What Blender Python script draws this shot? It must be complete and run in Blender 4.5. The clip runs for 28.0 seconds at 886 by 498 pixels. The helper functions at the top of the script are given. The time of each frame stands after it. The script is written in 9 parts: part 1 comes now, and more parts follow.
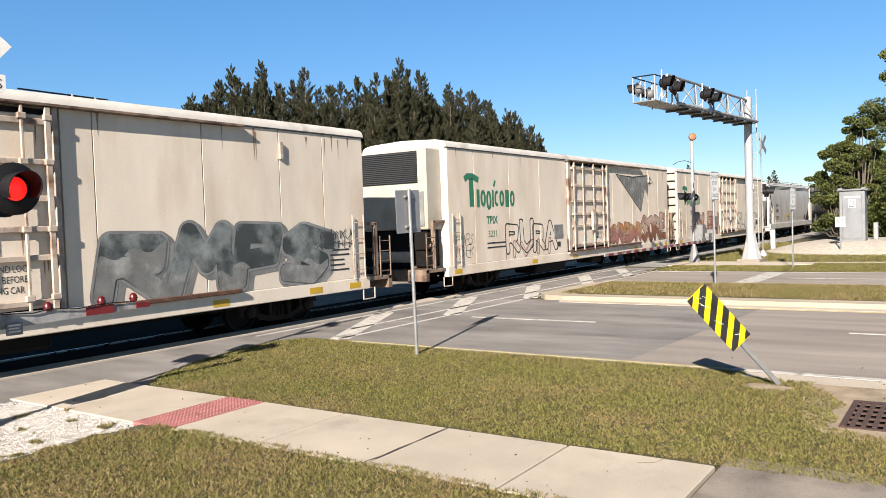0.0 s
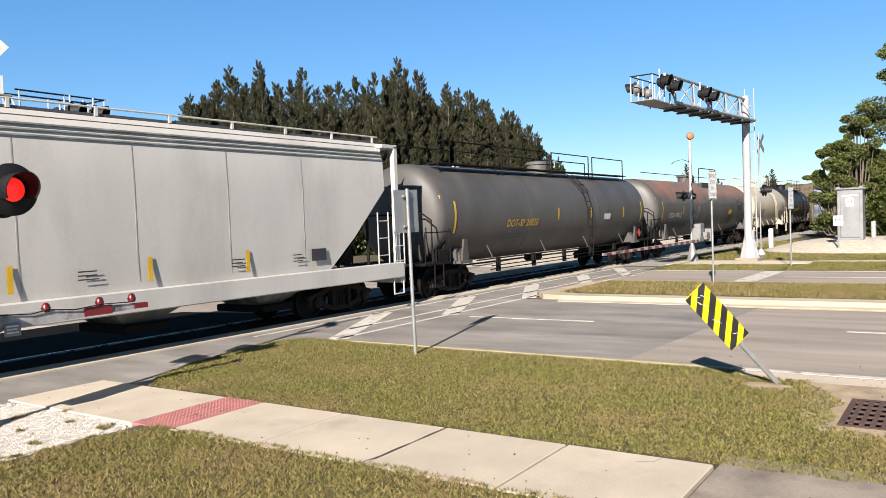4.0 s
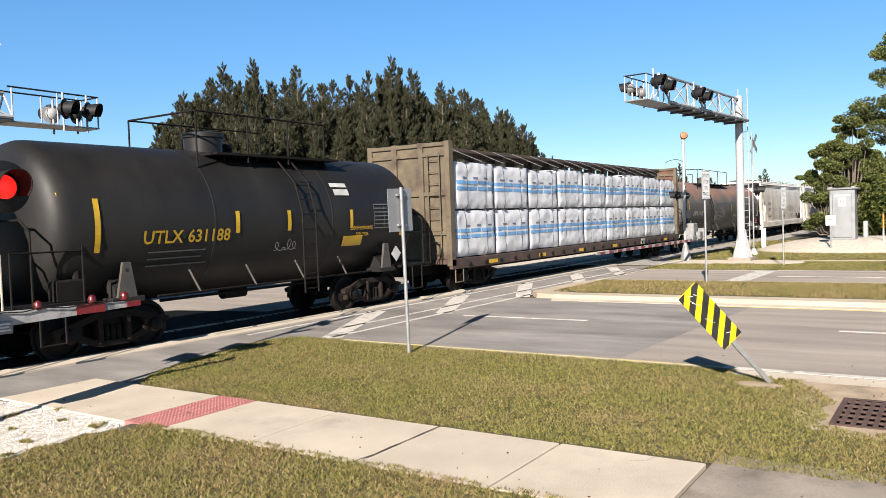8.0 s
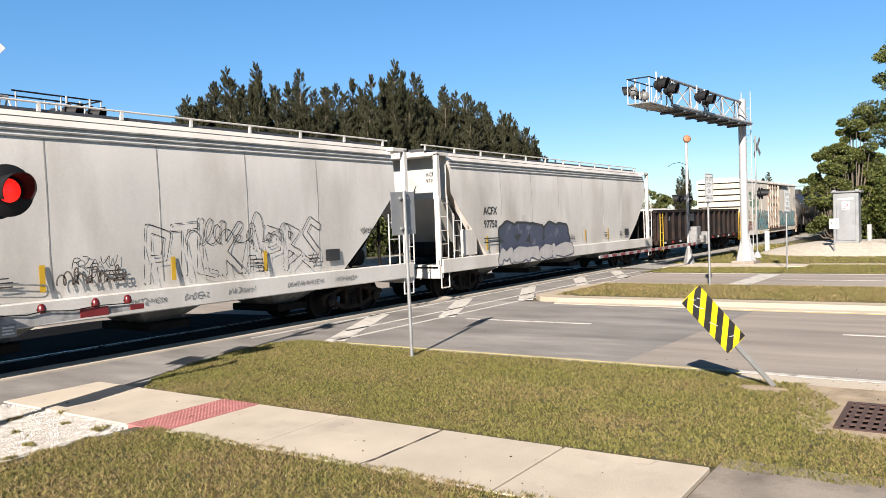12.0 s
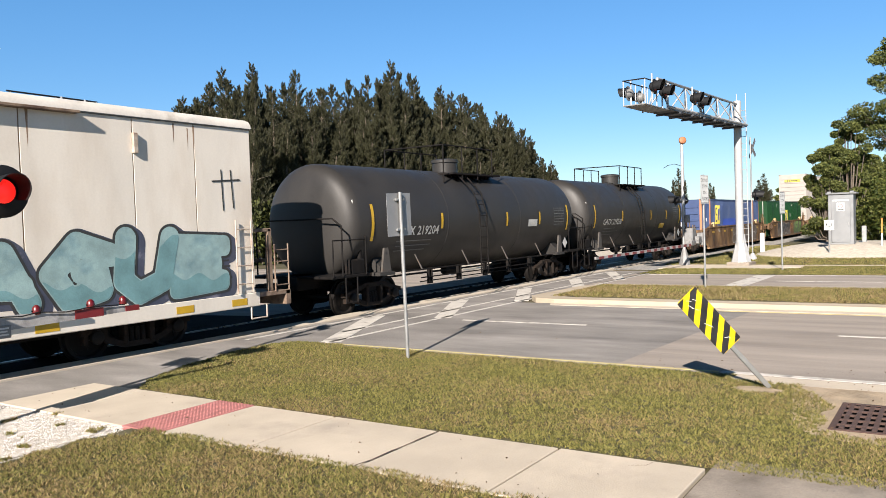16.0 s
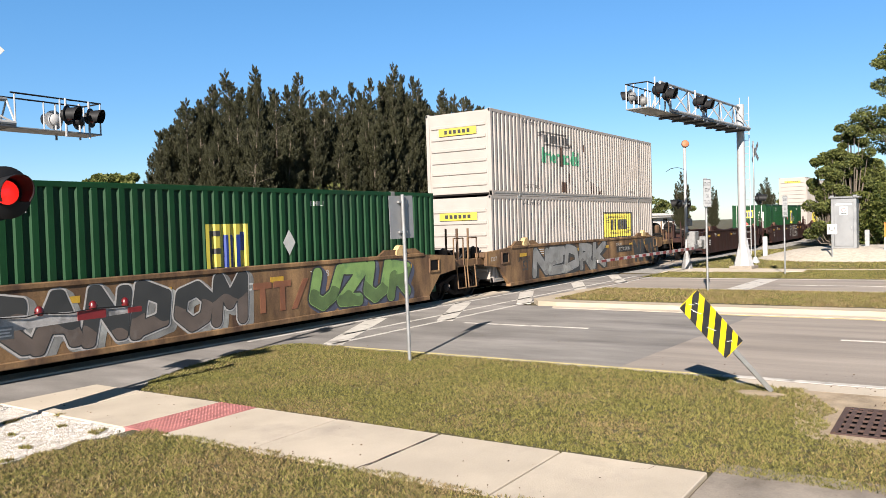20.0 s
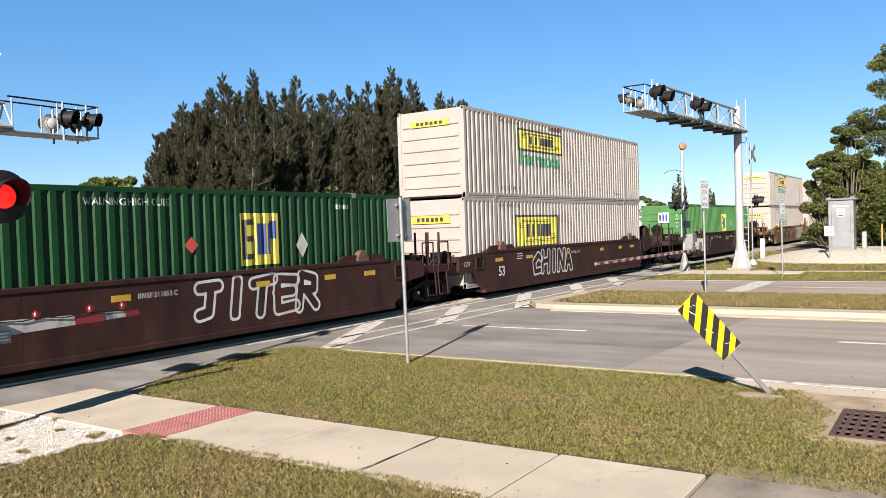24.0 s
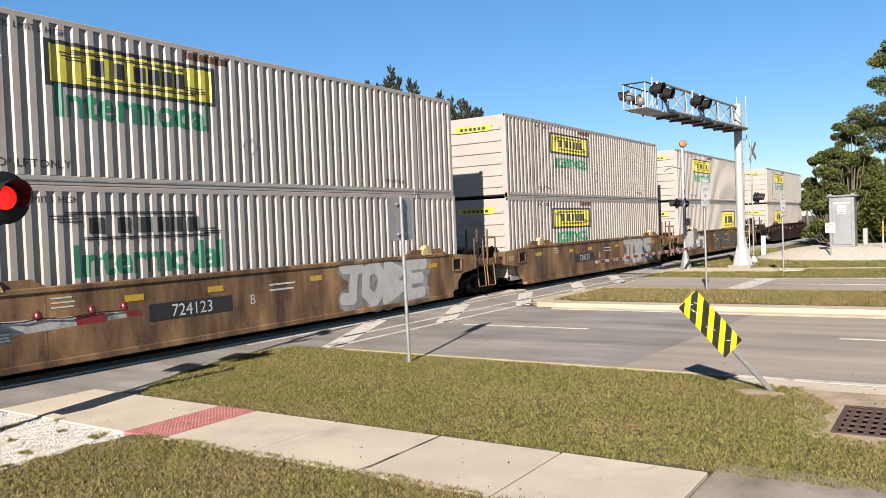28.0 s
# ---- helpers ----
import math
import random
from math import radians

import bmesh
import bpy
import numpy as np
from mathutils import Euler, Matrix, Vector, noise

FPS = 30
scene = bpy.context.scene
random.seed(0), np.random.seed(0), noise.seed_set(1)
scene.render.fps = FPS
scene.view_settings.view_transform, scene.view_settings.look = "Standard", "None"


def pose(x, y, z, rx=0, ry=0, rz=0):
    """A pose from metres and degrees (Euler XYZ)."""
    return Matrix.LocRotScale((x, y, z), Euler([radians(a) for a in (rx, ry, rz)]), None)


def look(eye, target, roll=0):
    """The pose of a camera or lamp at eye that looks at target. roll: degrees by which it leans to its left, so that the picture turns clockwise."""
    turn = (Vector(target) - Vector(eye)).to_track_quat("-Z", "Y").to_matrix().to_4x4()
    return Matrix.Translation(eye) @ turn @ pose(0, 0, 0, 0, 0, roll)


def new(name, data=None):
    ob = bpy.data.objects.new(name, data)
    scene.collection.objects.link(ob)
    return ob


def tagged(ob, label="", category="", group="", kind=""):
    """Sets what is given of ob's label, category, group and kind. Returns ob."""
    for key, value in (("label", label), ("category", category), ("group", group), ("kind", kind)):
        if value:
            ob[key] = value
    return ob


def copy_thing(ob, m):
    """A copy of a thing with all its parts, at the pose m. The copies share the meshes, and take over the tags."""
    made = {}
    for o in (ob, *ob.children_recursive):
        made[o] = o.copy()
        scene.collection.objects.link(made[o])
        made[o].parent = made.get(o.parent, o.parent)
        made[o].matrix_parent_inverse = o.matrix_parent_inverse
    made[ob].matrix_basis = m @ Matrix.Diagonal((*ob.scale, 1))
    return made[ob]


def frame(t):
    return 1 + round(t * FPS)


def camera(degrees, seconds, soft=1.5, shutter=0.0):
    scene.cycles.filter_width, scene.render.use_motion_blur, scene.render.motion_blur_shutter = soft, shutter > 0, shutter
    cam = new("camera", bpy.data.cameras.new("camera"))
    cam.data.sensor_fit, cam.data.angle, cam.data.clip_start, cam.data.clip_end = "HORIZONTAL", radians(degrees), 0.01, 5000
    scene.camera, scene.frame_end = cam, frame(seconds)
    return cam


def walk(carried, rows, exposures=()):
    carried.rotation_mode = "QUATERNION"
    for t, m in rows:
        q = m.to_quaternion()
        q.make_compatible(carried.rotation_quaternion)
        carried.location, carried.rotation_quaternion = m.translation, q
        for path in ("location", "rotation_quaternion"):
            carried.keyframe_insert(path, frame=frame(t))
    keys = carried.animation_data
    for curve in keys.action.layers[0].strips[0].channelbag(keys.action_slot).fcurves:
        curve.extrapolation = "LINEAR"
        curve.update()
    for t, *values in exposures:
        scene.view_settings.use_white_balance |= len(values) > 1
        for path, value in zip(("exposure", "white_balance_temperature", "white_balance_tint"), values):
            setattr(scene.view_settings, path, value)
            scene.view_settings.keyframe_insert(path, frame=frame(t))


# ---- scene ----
# The track runs along x, the road along y; z = 0 is the rail head and the road.
import functools
EYE = (0.0, 0.0, 2.32)
SPEED = 16.2
cam = camera(58.85, 28.0, soft=0.65)
VIEW = (  # seconds, heading from +x, tilt, lean in degrees
    (0, 34.01, -2.02, -1.99),
    (0.5, 34.01, -2.04, -2.00),
    (1, 34.00, -2.04, -2.01),
    (1.5, 33.97, -2.02, -2.03),
    (2, 33.92, -2.01, -2.05),
    (2.5, 33.87, -2.00, -2.06),
    (3, 33.86, -2.01, -2.08),
    (3.5, 33.87, -2.02, -2.11),
    (5.5, 33.88, -2.18, -2.20),
    (6, 33.75, -2.21, -2.16),
    (6.5, 33.61, -2.22, -2.12),
    (7, 33.50, -2.22, -2.06),
    (7.5, 33.44, -2.19, -2.01),
    (8, 33.44, -2.15, -1.98),
    (8.5, 33.51, -2.09, -1.99),
    (9, 33.62, -2.05, -2.01),
    (9.5, 33.74, -2.02, -2.00),
    (10, 33.81, -2.00, -2.00),
    (10.5, 33.81, -1.97, -2.00),
    (11, 33.76, -1.94, -2.00),
    (11.5, 33.69, -1.91, -2.00),
    (12, 33.65, -1.90, -1.99),
    (12.5, 33.63, -1.89, -1.96),
    (14.5, 33.64, -1.89, -1.83),
    (15, 33.57, -1.83, -1.90),
    (15.5, 33.47, -1.81, -1.95),
    (16, 33.35, -1.82, -1.95),
    (16.5, 33.25, -1.88, -1.90),
    (17, 33.20, -1.96, -1.83),
    (17.5, 33.24, -2.04, -1.77),
    (18, 33.33, -2.08, -1.70),
    (18.5, 33.45, -2.08, -1.65),
    (19, 33.53, -1.99, -1.66),
    (19.5, 33.55, -1.82, -1.71),
    (20, 33.51, -1.62, -1.76),
    (20.5, 33.42, -1.46, -1.81),
    (21, 33.33, -1.36, -1.85),
    (21.5, 33.29, -1.31, -1.88),
    (23.5, 33.34, -1.43, -1.87),
    (24, 33.35, -1.42, -1.90),
    (24.5, 33.36, -1.42, -1.95),
    (25, 33.37, -1.43, -2.02),
    (25.5, 33.38, -1.45, -2.07),
    (26, 33.39, -1.47, -2.11),
    (26.5, 33.41, -1.48, -2.14),
    (27, 33.42, -1.49, -2.18),
    (27.5, 33.42, -1.50, -2.20),
    (28, 33.41, -1.50, -2.21),
)


def view_row(t, yaw, tilt, lean):
    y, p = radians(yaw), radians(tilt)
    way = Vector((math.cos(y) * math.cos(p), math.sin(y) * math.cos(p), math.sin(p)))
    return t, look(EYE, Vector(EYE) + way, lean)


LIGHTNESS = ((0, 1.38), (3, 1.38), (4.5, 1.50), (6, 1.57), (8, 1.51), (10, 1.50), (12, 1.45), (16, 1.42), (17, 1.52), (18, 1.59), (19, 1.56), (20, 1.48), (22, 1.42), (24, 1.41), (26, 1.41), (28, 1.34))
walk(cam, [view_row(*r) for r in VIEW], LIGHTNESS)

# ---- light ----
SUN_WAY = Vector((0.855, 0.24, -0.47)).normalized()
world = bpy.data.worlds.new("sky")
scene.world = world
world.use_nodes = True
wn = world.node_tree
sky = wn.nodes.new("ShaderNodeTexSky")
sky.sky_type = "NISHITA"
sky.sun_disc = False
sky.sun_elevation = math.asin(-SUN_WAY.z)
sky.sun_rotation = math.atan2(-SUN_WAY.x, -SUN_WAY.y)
sky.air_density, sky.dust_density, sky.ozone_density = 1.0, 0.1, 3.4
tone = wn.nodes.new("ShaderNodeHueSaturation")
tone.inputs["Saturation"].default_value = 1.23
tone.inputs["Hue"].default_value = 0.508
haze = wn.nodes.new("ShaderNodeMix")
haze.data_type = "RGBA"
haze.inputs["Factor"].default_value = 0.38
haze.inputs["B"].default_value = (1.0, 3.2, 6.2, 1)  # even clear-sky blue
wn.links.new(sky.outputs[0], tone.inputs["Color"])
wn.links.new(tone.outputs[0], haze.inputs["A"])
dome, height, fall, deep = (wn.nodes.new("ShaderNode" + k) for k in ("TexCoord", "SeparateXYZ", "MapRange", "Mix"))
fall.interpolation_type = "SMOOTHSTEP"
fall.inputs["From Min"].default_value, fall.inputs["From Max"].default_value = 0.22, 0.85
fall.inputs["To Min"].default_value, fall.inputs["To Max"].default_value = 1.0, 0.10
deep.data_type, deep.blend_type = "RGBA", "MULTIPLY"
deep.inputs["Factor"].default_value = 1.0
wn.links.new(dome.outputs["Generated"], height.inputs[0])
wn.links.new(height.outputs["Z"], fall.inputs["Value"])
wn.links.new(haze.outputs["Result"], deep.inputs["A"])
wn.links.new(fall.outputs[0], deep.inputs["B"])  # a clear sky darkens towards the zenith
wn.links.new(deep.outputs["Result"], wn.nodes["Background"].inputs[0])
wn.nodes["Background"].inputs[1].default_value = 0.054
sun_data = bpy.data.lights.new("sun", "SUN")
sun_data.energy, sun_data.angle, sun_data.color = 5.0, radians(0.53), (1.0, 0.905, 0.815)
sun = new("sun", sun_data)
sun.matrix_world = look((0, 0, 60), Vector((0, 0, 60)) + SUN_WAY)


# ---- mesh helpers ----
class Shape:
    """Vertices and faces gathered for one mesh."""

    def __init__(self):
        self.v, self.f = [], []

    def add(self, verts, faces, m=None):
        n = len(self.v)
        self.v.extend([tuple(m @ Vector(p)) for p in verts] if m is not None else [tuple(p) for p in verts])
        self.f.extend([tuple(i + n for i in f) for f in faces])
        return self

    def box(self, x0, x1, y0, y1, z0, z1, c=0.0, m=None):
        """A box from corner to corner, its edges chamfered by c."""
        if c <= 0:
            v = [(x, y, z) for z in (z0, z1) for y in (y0, y1) for x in (x0, x1)]
            return self.add(v, [(0, 2, 3, 1), (4, 5, 7, 6), (0, 1, 5, 4), (2, 6, 7, 3), (0, 4, 6, 2), (1, 3, 7, 5)], m)
        lo, hi = (x0, y0, z0), (x1, y1, z1)
        c = min(c, (x1 - x0) * 0.45, (y1 - y0) * 0.45, (z1 - z0) * 0.45)
        idx, v = {}, []
        for sx in (0, 1):
            for sy in (0, 1):
                for sz in (0, 1):
                    for a in range(3):
                        p = []
                        for k, s in enumerate((sx, sy, sz)):
                            e = hi[k] if s else lo[k]
                            p.append(e if k == a else (e - c if s else e + c))
                        idx[sx, sy, sz, a] = len(v)
                        v.append(p)
        f = []
        for a in range(3):
            b, d = (a + 1) % 3, (a + 2) % 3
            for s in (0, 1):
                ring = []
                for u, w in ((0, 0), (1, 0), (1, 1), (0, 1)):
                    k = [0, 0, 0]
                    k[a], k[b], k[d] = s, u, w
                    ring.append(idx[(*k, a)])
                f.append(tuple(ring) if s else tuple(reversed(ring)))
            for u in (0, 1):
                for w in (0, 1):
                    k0, k1 = [0, 0, 0], [0, 0, 0]
                    k0[a], k1[a] = 0, 1
                    k0[b] = k1[b] = u
                    k0[d] = k1[d] = w
                    q = (idx[(*k0, b)], idx[(*k1, b)], idx[(*k1, d)], idx[(*k0, d)])
                    f.append(q if u ^ w else tuple(reversed(q)))
        for sx in (0, 1):
            for sy in (0, 1):
                for sz in (0, 1):
                    t = tuple(idx[sx, sy, sz, a] for a in range(3))
                    f.append(t if (sx + sy + sz) % 2 else tuple(reversed(t)))
        return self.add(v, f, m)

    def rod(self, p0, p1, r0, r1=None, n=8, caps=True):
        """A round bar from p0 to p1."""
        r1 = r0 if r1 is None else r1
        p0, p1 = Vector(p0), Vector(p1)
        q = (p1 - p0).to_track_quat("Z", "Y")
        v = []
        for p, r in ((p0, r0), (p1, r1)):
            for i in range(n):
                a = 2 * math.pi * i / n
                v.append(p + q @ Vector((r * math.cos(a), r * math.sin(a), 0)))
        f = [(i, (i + 1) % n, n + (i + 1) % n, n + i) for i in range(n)]
        if caps:
            f += [tuple(reversed(range(n))), tuple(range(n, 2 * n))]
        return self.add(v, f)

    def pipe(self, pts, r, n=6):
        for a, b in zip(pts[:-1], pts[1:]):
            self.rod(a, b, r, n=n)
        return self

    def lathe(self, profile, m=None, n=24):
        """Turns (radius, height) pairs round the z axis."""
        v, f = [], []
        for r, z in profile:
            for i in range(n):
                a = 2 * math.pi * i / n
                v.append((r * math.cos(a), r * math.sin(a), z))
        for k in range(len(profile) - 1):
            for i in range(n):
                j = (i + 1) % n
                f.append((k * n + i, k * n + j, (k + 1) * n + j, (k + 1) * n + i))
        f.append(tuple(reversed(range(n))))
        f.append(tuple(range((len(profile) - 1) * n, len(profile) * n)))
        return self.add(v, f, m)

    def prism(self, outline, axis, a, b):
        """A flat outline of (u, w) pairs drawn out from a to b along an axis (x: u=y w=z; y: u=x w=z; z: u=x w=y)."""
        n, v = len(outline), []
        for d in (a, b):
            for u, w in outline:
                v.append({"x": (d, u, w), "y": (u, d, w), "z": (u, w, d)}[axis])
        area = sum(outline[i][0] * outline[(i + 1) % n][1] - outline[(i + 1) % n][0] * outline[i][1] for i in range(n))
        flip = (area > 0) ^ (axis == "y") ^ (b < a)
        f = [(i, (i + 1) % n, n + (i + 1) % n, n + i) for i in range(n)] + [tuple(reversed(range(n))), tuple(range(n, 2 * n))]
        return self.add(v, f if flip else [tuple(reversed(q)) for q in f])

    def mesh(self, name, smooth=0):
        me = bpy.data.meshes.new(name)
        me.from_pydata(self.v, [], self.f)
        if smooth:
            me.shade_smooth()
            me.set_sharp_from_angle(angle=radians(smooth))
        return me


def part(name, shape, material, parent=None, label="", smooth=0, at=None):
    """One mesh object, under a thing or a part if one is given."""
    me = shape if isinstance(shape, bpy.types.Mesh) else shape.mesh(name, smooth)
    if material and not me.materials:
        me.materials.append(material)
    ob = new(name, me)
    if parent is not None:
        ob.parent = parent
    if at is not None:
        ob.matrix_basis = at
    if label:
        tagged(ob, label)
    return ob


def thing(name, label, category, group="", at=None, kind=""):
    ob = new(name)
    ob.empty_display_size = 0.2
    if at is not None:
        ob.matrix_basis = at
    return tagged(ob, label, category, group, kind)


def structure(name, shape, material, label, category="", smooth=0, kind="structure"):
    return tagged(part(name, shape, material, smooth=smooth), label, category, "", kind)


@functools.lru_cache(maxsize=None)
def word_mesh(words, size, bold=0.0):
    cu = bpy.data.curves.new("lettering", "FONT")
    cu.body, cu.size, cu.align_x, cu.offset, cu.resolution_u = words, size, "CENTER", bold, 2
    ob = bpy.data.objects.new("lettering", cu)
    me = bpy.data.meshes.new_from_object(ob)
    bpy.data.objects.remove(ob)
    return me


def word(words, size, material, parent, at, bold=0.0, name="lettering", squeeze=1.0):
    """Flat lettering, its text plane upright facing -y when at only moves it."""
    made, spans = [], []
    for w in words.split(" "):
        me = word_mesh(w, size, bold).copy()
        me.transform(Matrix.Diagonal((squeeze, 1, 1, 1)))
        xs = [v.co.x for v in me.vertices]
        made.append(me)
        spans.append((min(xs), max(xs)))
    gap = size * 0.32 * squeeze
    x = -(sum(b - a for a, b in spans) + gap * (len(made) - 1)) / 2
    for me, (a, b) in zip(made, spans):
        me.transform(Matrix.Translation((x - a, 0, 0)))
        x += b - a + gap
        me.materials.clear()
        me.materials.append(material)
        last = part(name, me, None, parent, at=at @ pose(0, 0, 0, 90))
    return last


# ---- materials ----
def mat(name, colour, rough=0.6, metal=0.0, vary=0.25, scale=3.0, stretch=(1, 1, 1), second=None, cover=0.5, sharp=0.08, bump=0.1,
        fine=60.0, piece=0.0, spec=0.5):
    """Paint, metal, concrete and the like: a base colour that varies at two scales, with patches of a second colour and fine relief."""
    m = bpy.data.materials.new(name)
    m.use_nodes = True
    nt = m.node_tree
    b = nt.nodes["Principled BSDF"]
    b.inputs["Roughness"].default_value, b.inputs["Metallic"].default_value = rough, metal
    b.inputs["Specular IOR Level"].default_value = spec
    co = nt.nodes.new("ShaderNodeTexCoord")
    mp = nt.nodes.new("ShaderNodeMapping")
    mp.inputs["Scale"].default_value = stretch
    nt.links.new(co.outputs["Object"], mp.inputs["Vector"])

    def cloud(s, detail, source):
        n = nt.nodes.new("ShaderNodeTexNoise")
        n.inputs["Scale"].default_value, n.inputs["Detail"].default_value, n.inputs["Roughness"].default_value = s, detail, 0.6
        nt.links.new(source.outputs[0 if source is mp else "Object"], n.inputs["Vector"])
        return n

    def ramp(source, lo, hi, a, c):
        r = nt.nodes.new("ShaderNodeMapRange")
        r.inputs["From Min"].default_value, r.inputs["From Max"].default_value = lo, hi
        r.inputs["To Min"].default_value, r.inputs["To Max"].default_value = a, c
        nt.links.new(source, r.inputs["Value"])
        return r.outputs[0]

    big, small = cloud(scale, 4, mp), cloud(fine, 3, co)
    rgb = nt.nodes.new("ShaderNodeRGB")
    rgb.outputs[0].default_value = (*colour, 1)
    out = rgb.outputs[0]
    if second:
        mask = cloud(scale * 0.7, 6, mp)
        mx = nt.nodes.new("ShaderNodeMix")
        mx.data_type = "RGBA"
        mx.inputs["B"].default_value = (*second, 1)
        nt.links.new(out, mx.inputs["A"])
        nt.links.new(ramp(mask.outputs[0], 1 - cover - sharp, 1 - cover + sharp, 0, 1), mx.inputs["Factor"])
        out = mx.outputs["Result"]
    hsv = nt.nodes.new("ShaderNodeHueSaturation")
    v1, v2 = ramp(big.outputs[0], 0.3, 0.7, 1 - vary, 1 + vary), ramp(small.outputs[0], 0.3, 0.7, 1 - vary * 0.5, 1 + vary * 0.5)
    mul = nt.nodes.new("ShaderNodeMath")
    mul.operation = "MULTIPLY"
    nt.links.new(v1, mul.inputs[0])
    nt.links.new(v2, mul.inputs[1])
    val = mul.outputs[0]
    if piece:
        info = nt.nodes.new("ShaderNodeObjectInfo")
        mul2 = nt.nodes.new("ShaderNodeMath")
        mul2.operation = "MULTIPLY"
        nt.links.new(val, mul2.inputs[0])
        nt.links.new(ramp(info.outputs["Random"], 0, 1, 1 - piece, 1 + piece), mul2.inputs[1])
        val = mul2.outputs[0]
    nt.links.new(val, hsv.inputs["Value"])
    nt.links.new(out, hsv.inputs["Color"])
    nt.links.new(hsv.outputs[0], b.inputs["Base Color"])
    nt.links.new(ramp(big.outputs[0], 0.3, 0.7, max(rough - 0.1, 0.02), min(rough + 0.1, 1)), b.inputs["Roughness"])
    if bump:
        bp = nt.nodes.new("ShaderNodeBump")
        bp.inputs["Strength"].default_value, bp.inputs["Distance"].default_value = bump, 0.02
        nt.links.new(small.outputs[0], bp.inputs["Height"])
        nt.links.new(bp.outputs[0], b.inputs["Normal"])
    return m


def leaf_mat(name, dark, light, through_light=0.25):
    m = bpy.data.materials.new(name)
    m.use_nodes = True
    nt = m.node_tree
    b = nt.nodes["Principled BSDF"]
    geo = nt.nodes.new("ShaderNodeNewGeometry")
    mx = nt.nodes.new("ShaderNodeMix")
    mx.data_type = "RGBA"
    mx.inputs["A"].default_value, mx.inputs["B"].default_value = (*dark, 1), (*light, 1)
    nt.links.new(geo.outputs["Random Per Island"], mx.inputs["Factor"])
    nt.links.new(mx.outputs["Result"], b.inputs["Base Color"])
    b.inputs["Roughness"].default_value = 0.6
    b.inputs["Specular IOR Level"].default_value = 0.25
    tr = nt.nodes.new("ShaderNodeBsdfTranslucent")
    nt.links.new(mx.outputs["Result"], tr.inputs["Color"])
    ms = nt.nodes.new("ShaderNodeMixShader")
    ms.inputs[0].default_value = through_light
    nt.links.new(b.outputs[0], ms.inputs[1])
    nt.links.new(tr.outputs[0], ms.inputs[2])
    nt.links.new(ms.outputs[0], nt.nodes["Material Output"].inputs[0])
    return m


def glow_mat(name, colour, strength):
    m = mat(name, colour, 0.3, vary=0.05, bump=0)
    b = m.node_tree.nodes["Principled BSDF"]
    b.inputs["Emission Color"].default_value, b.inputs["Emission Strength"].default_value = (*colour, 1), strength
    return m


SOIL = mat("grassy_ground", (0.054, 0.0475, 0.0187), 0.95, vary=0.35, scale=0.35, second=(0.0864, 0.0648, 0.0324), cover=0.42, fine=40, bump=0.5)
ASPHALT = mat("dark_asphalt", (0.180, 0.168, 0.156), 0.9, vary=0.30, scale=0.9, stretch=(1.2, 0.35, 1), second=(0.225, 0.210, 0.195), cover=0.42, fine=38, bump=0.5, spec=0.2)
ASPHALT_OLD = mat("old_asphalt", (0.2484, 0.2174, 0.1886), 0.9, vary=0.24, scale=0.9, stretch=(1.5, 0.18, 1), second=(0.1872, 0.167, 0.1476), cover=0.36, fine=38, bump=0.4, spec=0.2)
CONCRETE = mat("pale_concrete", (0.4032, 0.3492, 0.2772), 0.85, vary=0.10, scale=1.2, second=(0.3168, 0.2736, 0.2232), cover=0.36, fine=50, bump=0.2, piece=0.05)
CONCRETE_KERB = mat("sun_bleached_kerb_concrete", (0.3384, 0.2844, 0.2124), 0.88, vary=0.14, scale=1.5, stretch=(1, 0.4, 1), second=(0.2592, 0.2088, 0.1512), cover=0.38, fine=50, bump=0.25)
CONCRETE_OLD = mat("grey_concrete", (0.2304, 0.198, 0.162), 0.9, vary=0.22, scale=1.6, second=(0.144, 0.1188, 0.0936), cover=0.45, fine=50, bump=0.3)
SHELL = mat("white_shell_rock", (0.396, 0.3528, 0.2916), 0.9, vary=0.18, scale=4, second=(0.288, 0.252, 0.1944), cover=0.32, fine=30, bump=0.8)
SANDY = mat("sandy_bare_soil", (0.3024, 0.2376, 0.162), 0.95, vary=0.25, scale=2.5, second=(0.2016, 0.1512, 0.0936), cover=0.42, fine=60, bump=0.5)
LITTER = leaf_mat("dry_fallen_leaves", (0.036, 0.023, 0.013), (0.1368, 0.0864, 0.0432), 0.1)
STONES = mat("white_gravel", (0.432, 0.4104, 0.3816), 0.85, vary=0.45, scale=9, fine=80, bump=0.2)
BALLAST = mat("track_ballast", (0.2448, 0.234, 0.216), 0.95, vary=0.5, scale=9, fine=30, bump=1.0)
PAINT_LINE = mat("white_road_paint", (0.432, 0.4068, 0.3672), 0.75, vary=0.14, scale=4, second=(0.2016, 0.1872, 0.1692), cover=0.40, sharp=0.05, fine=70, bump=0.1)
YELLOW_LINE = mat("faded_yellow_paint", (0.396, 0.3312, 0.144), 0.8, vary=0.2, scale=4, fine=70)
BRICK_RED = mat("red_tactile_mat", (0.288, 0.1116, 0.1044), 0.8, vary=0.2, scale=5, fine=60)
GALV = mat("galvanised_steel", (0.2592, 0.2628, 0.2592), 0.5, 0.5, vary=0.12, scale=6, fine=40, bump=0.03)
ALU = mat("bare_aluminium", (0.19, 0.196, 0.20), 0.5, 0.5, vary=0.08, scale=3, fine=30, bump=0.02)
MAST_GREY = mat("weathered_grey_castings", (0.17, 0.17, 0.168), 0.6, 0.2, vary=0.25, scale=5, second=(0.09, 0.085, 0.08), cover=0.4, fine=40, bump=0.08)
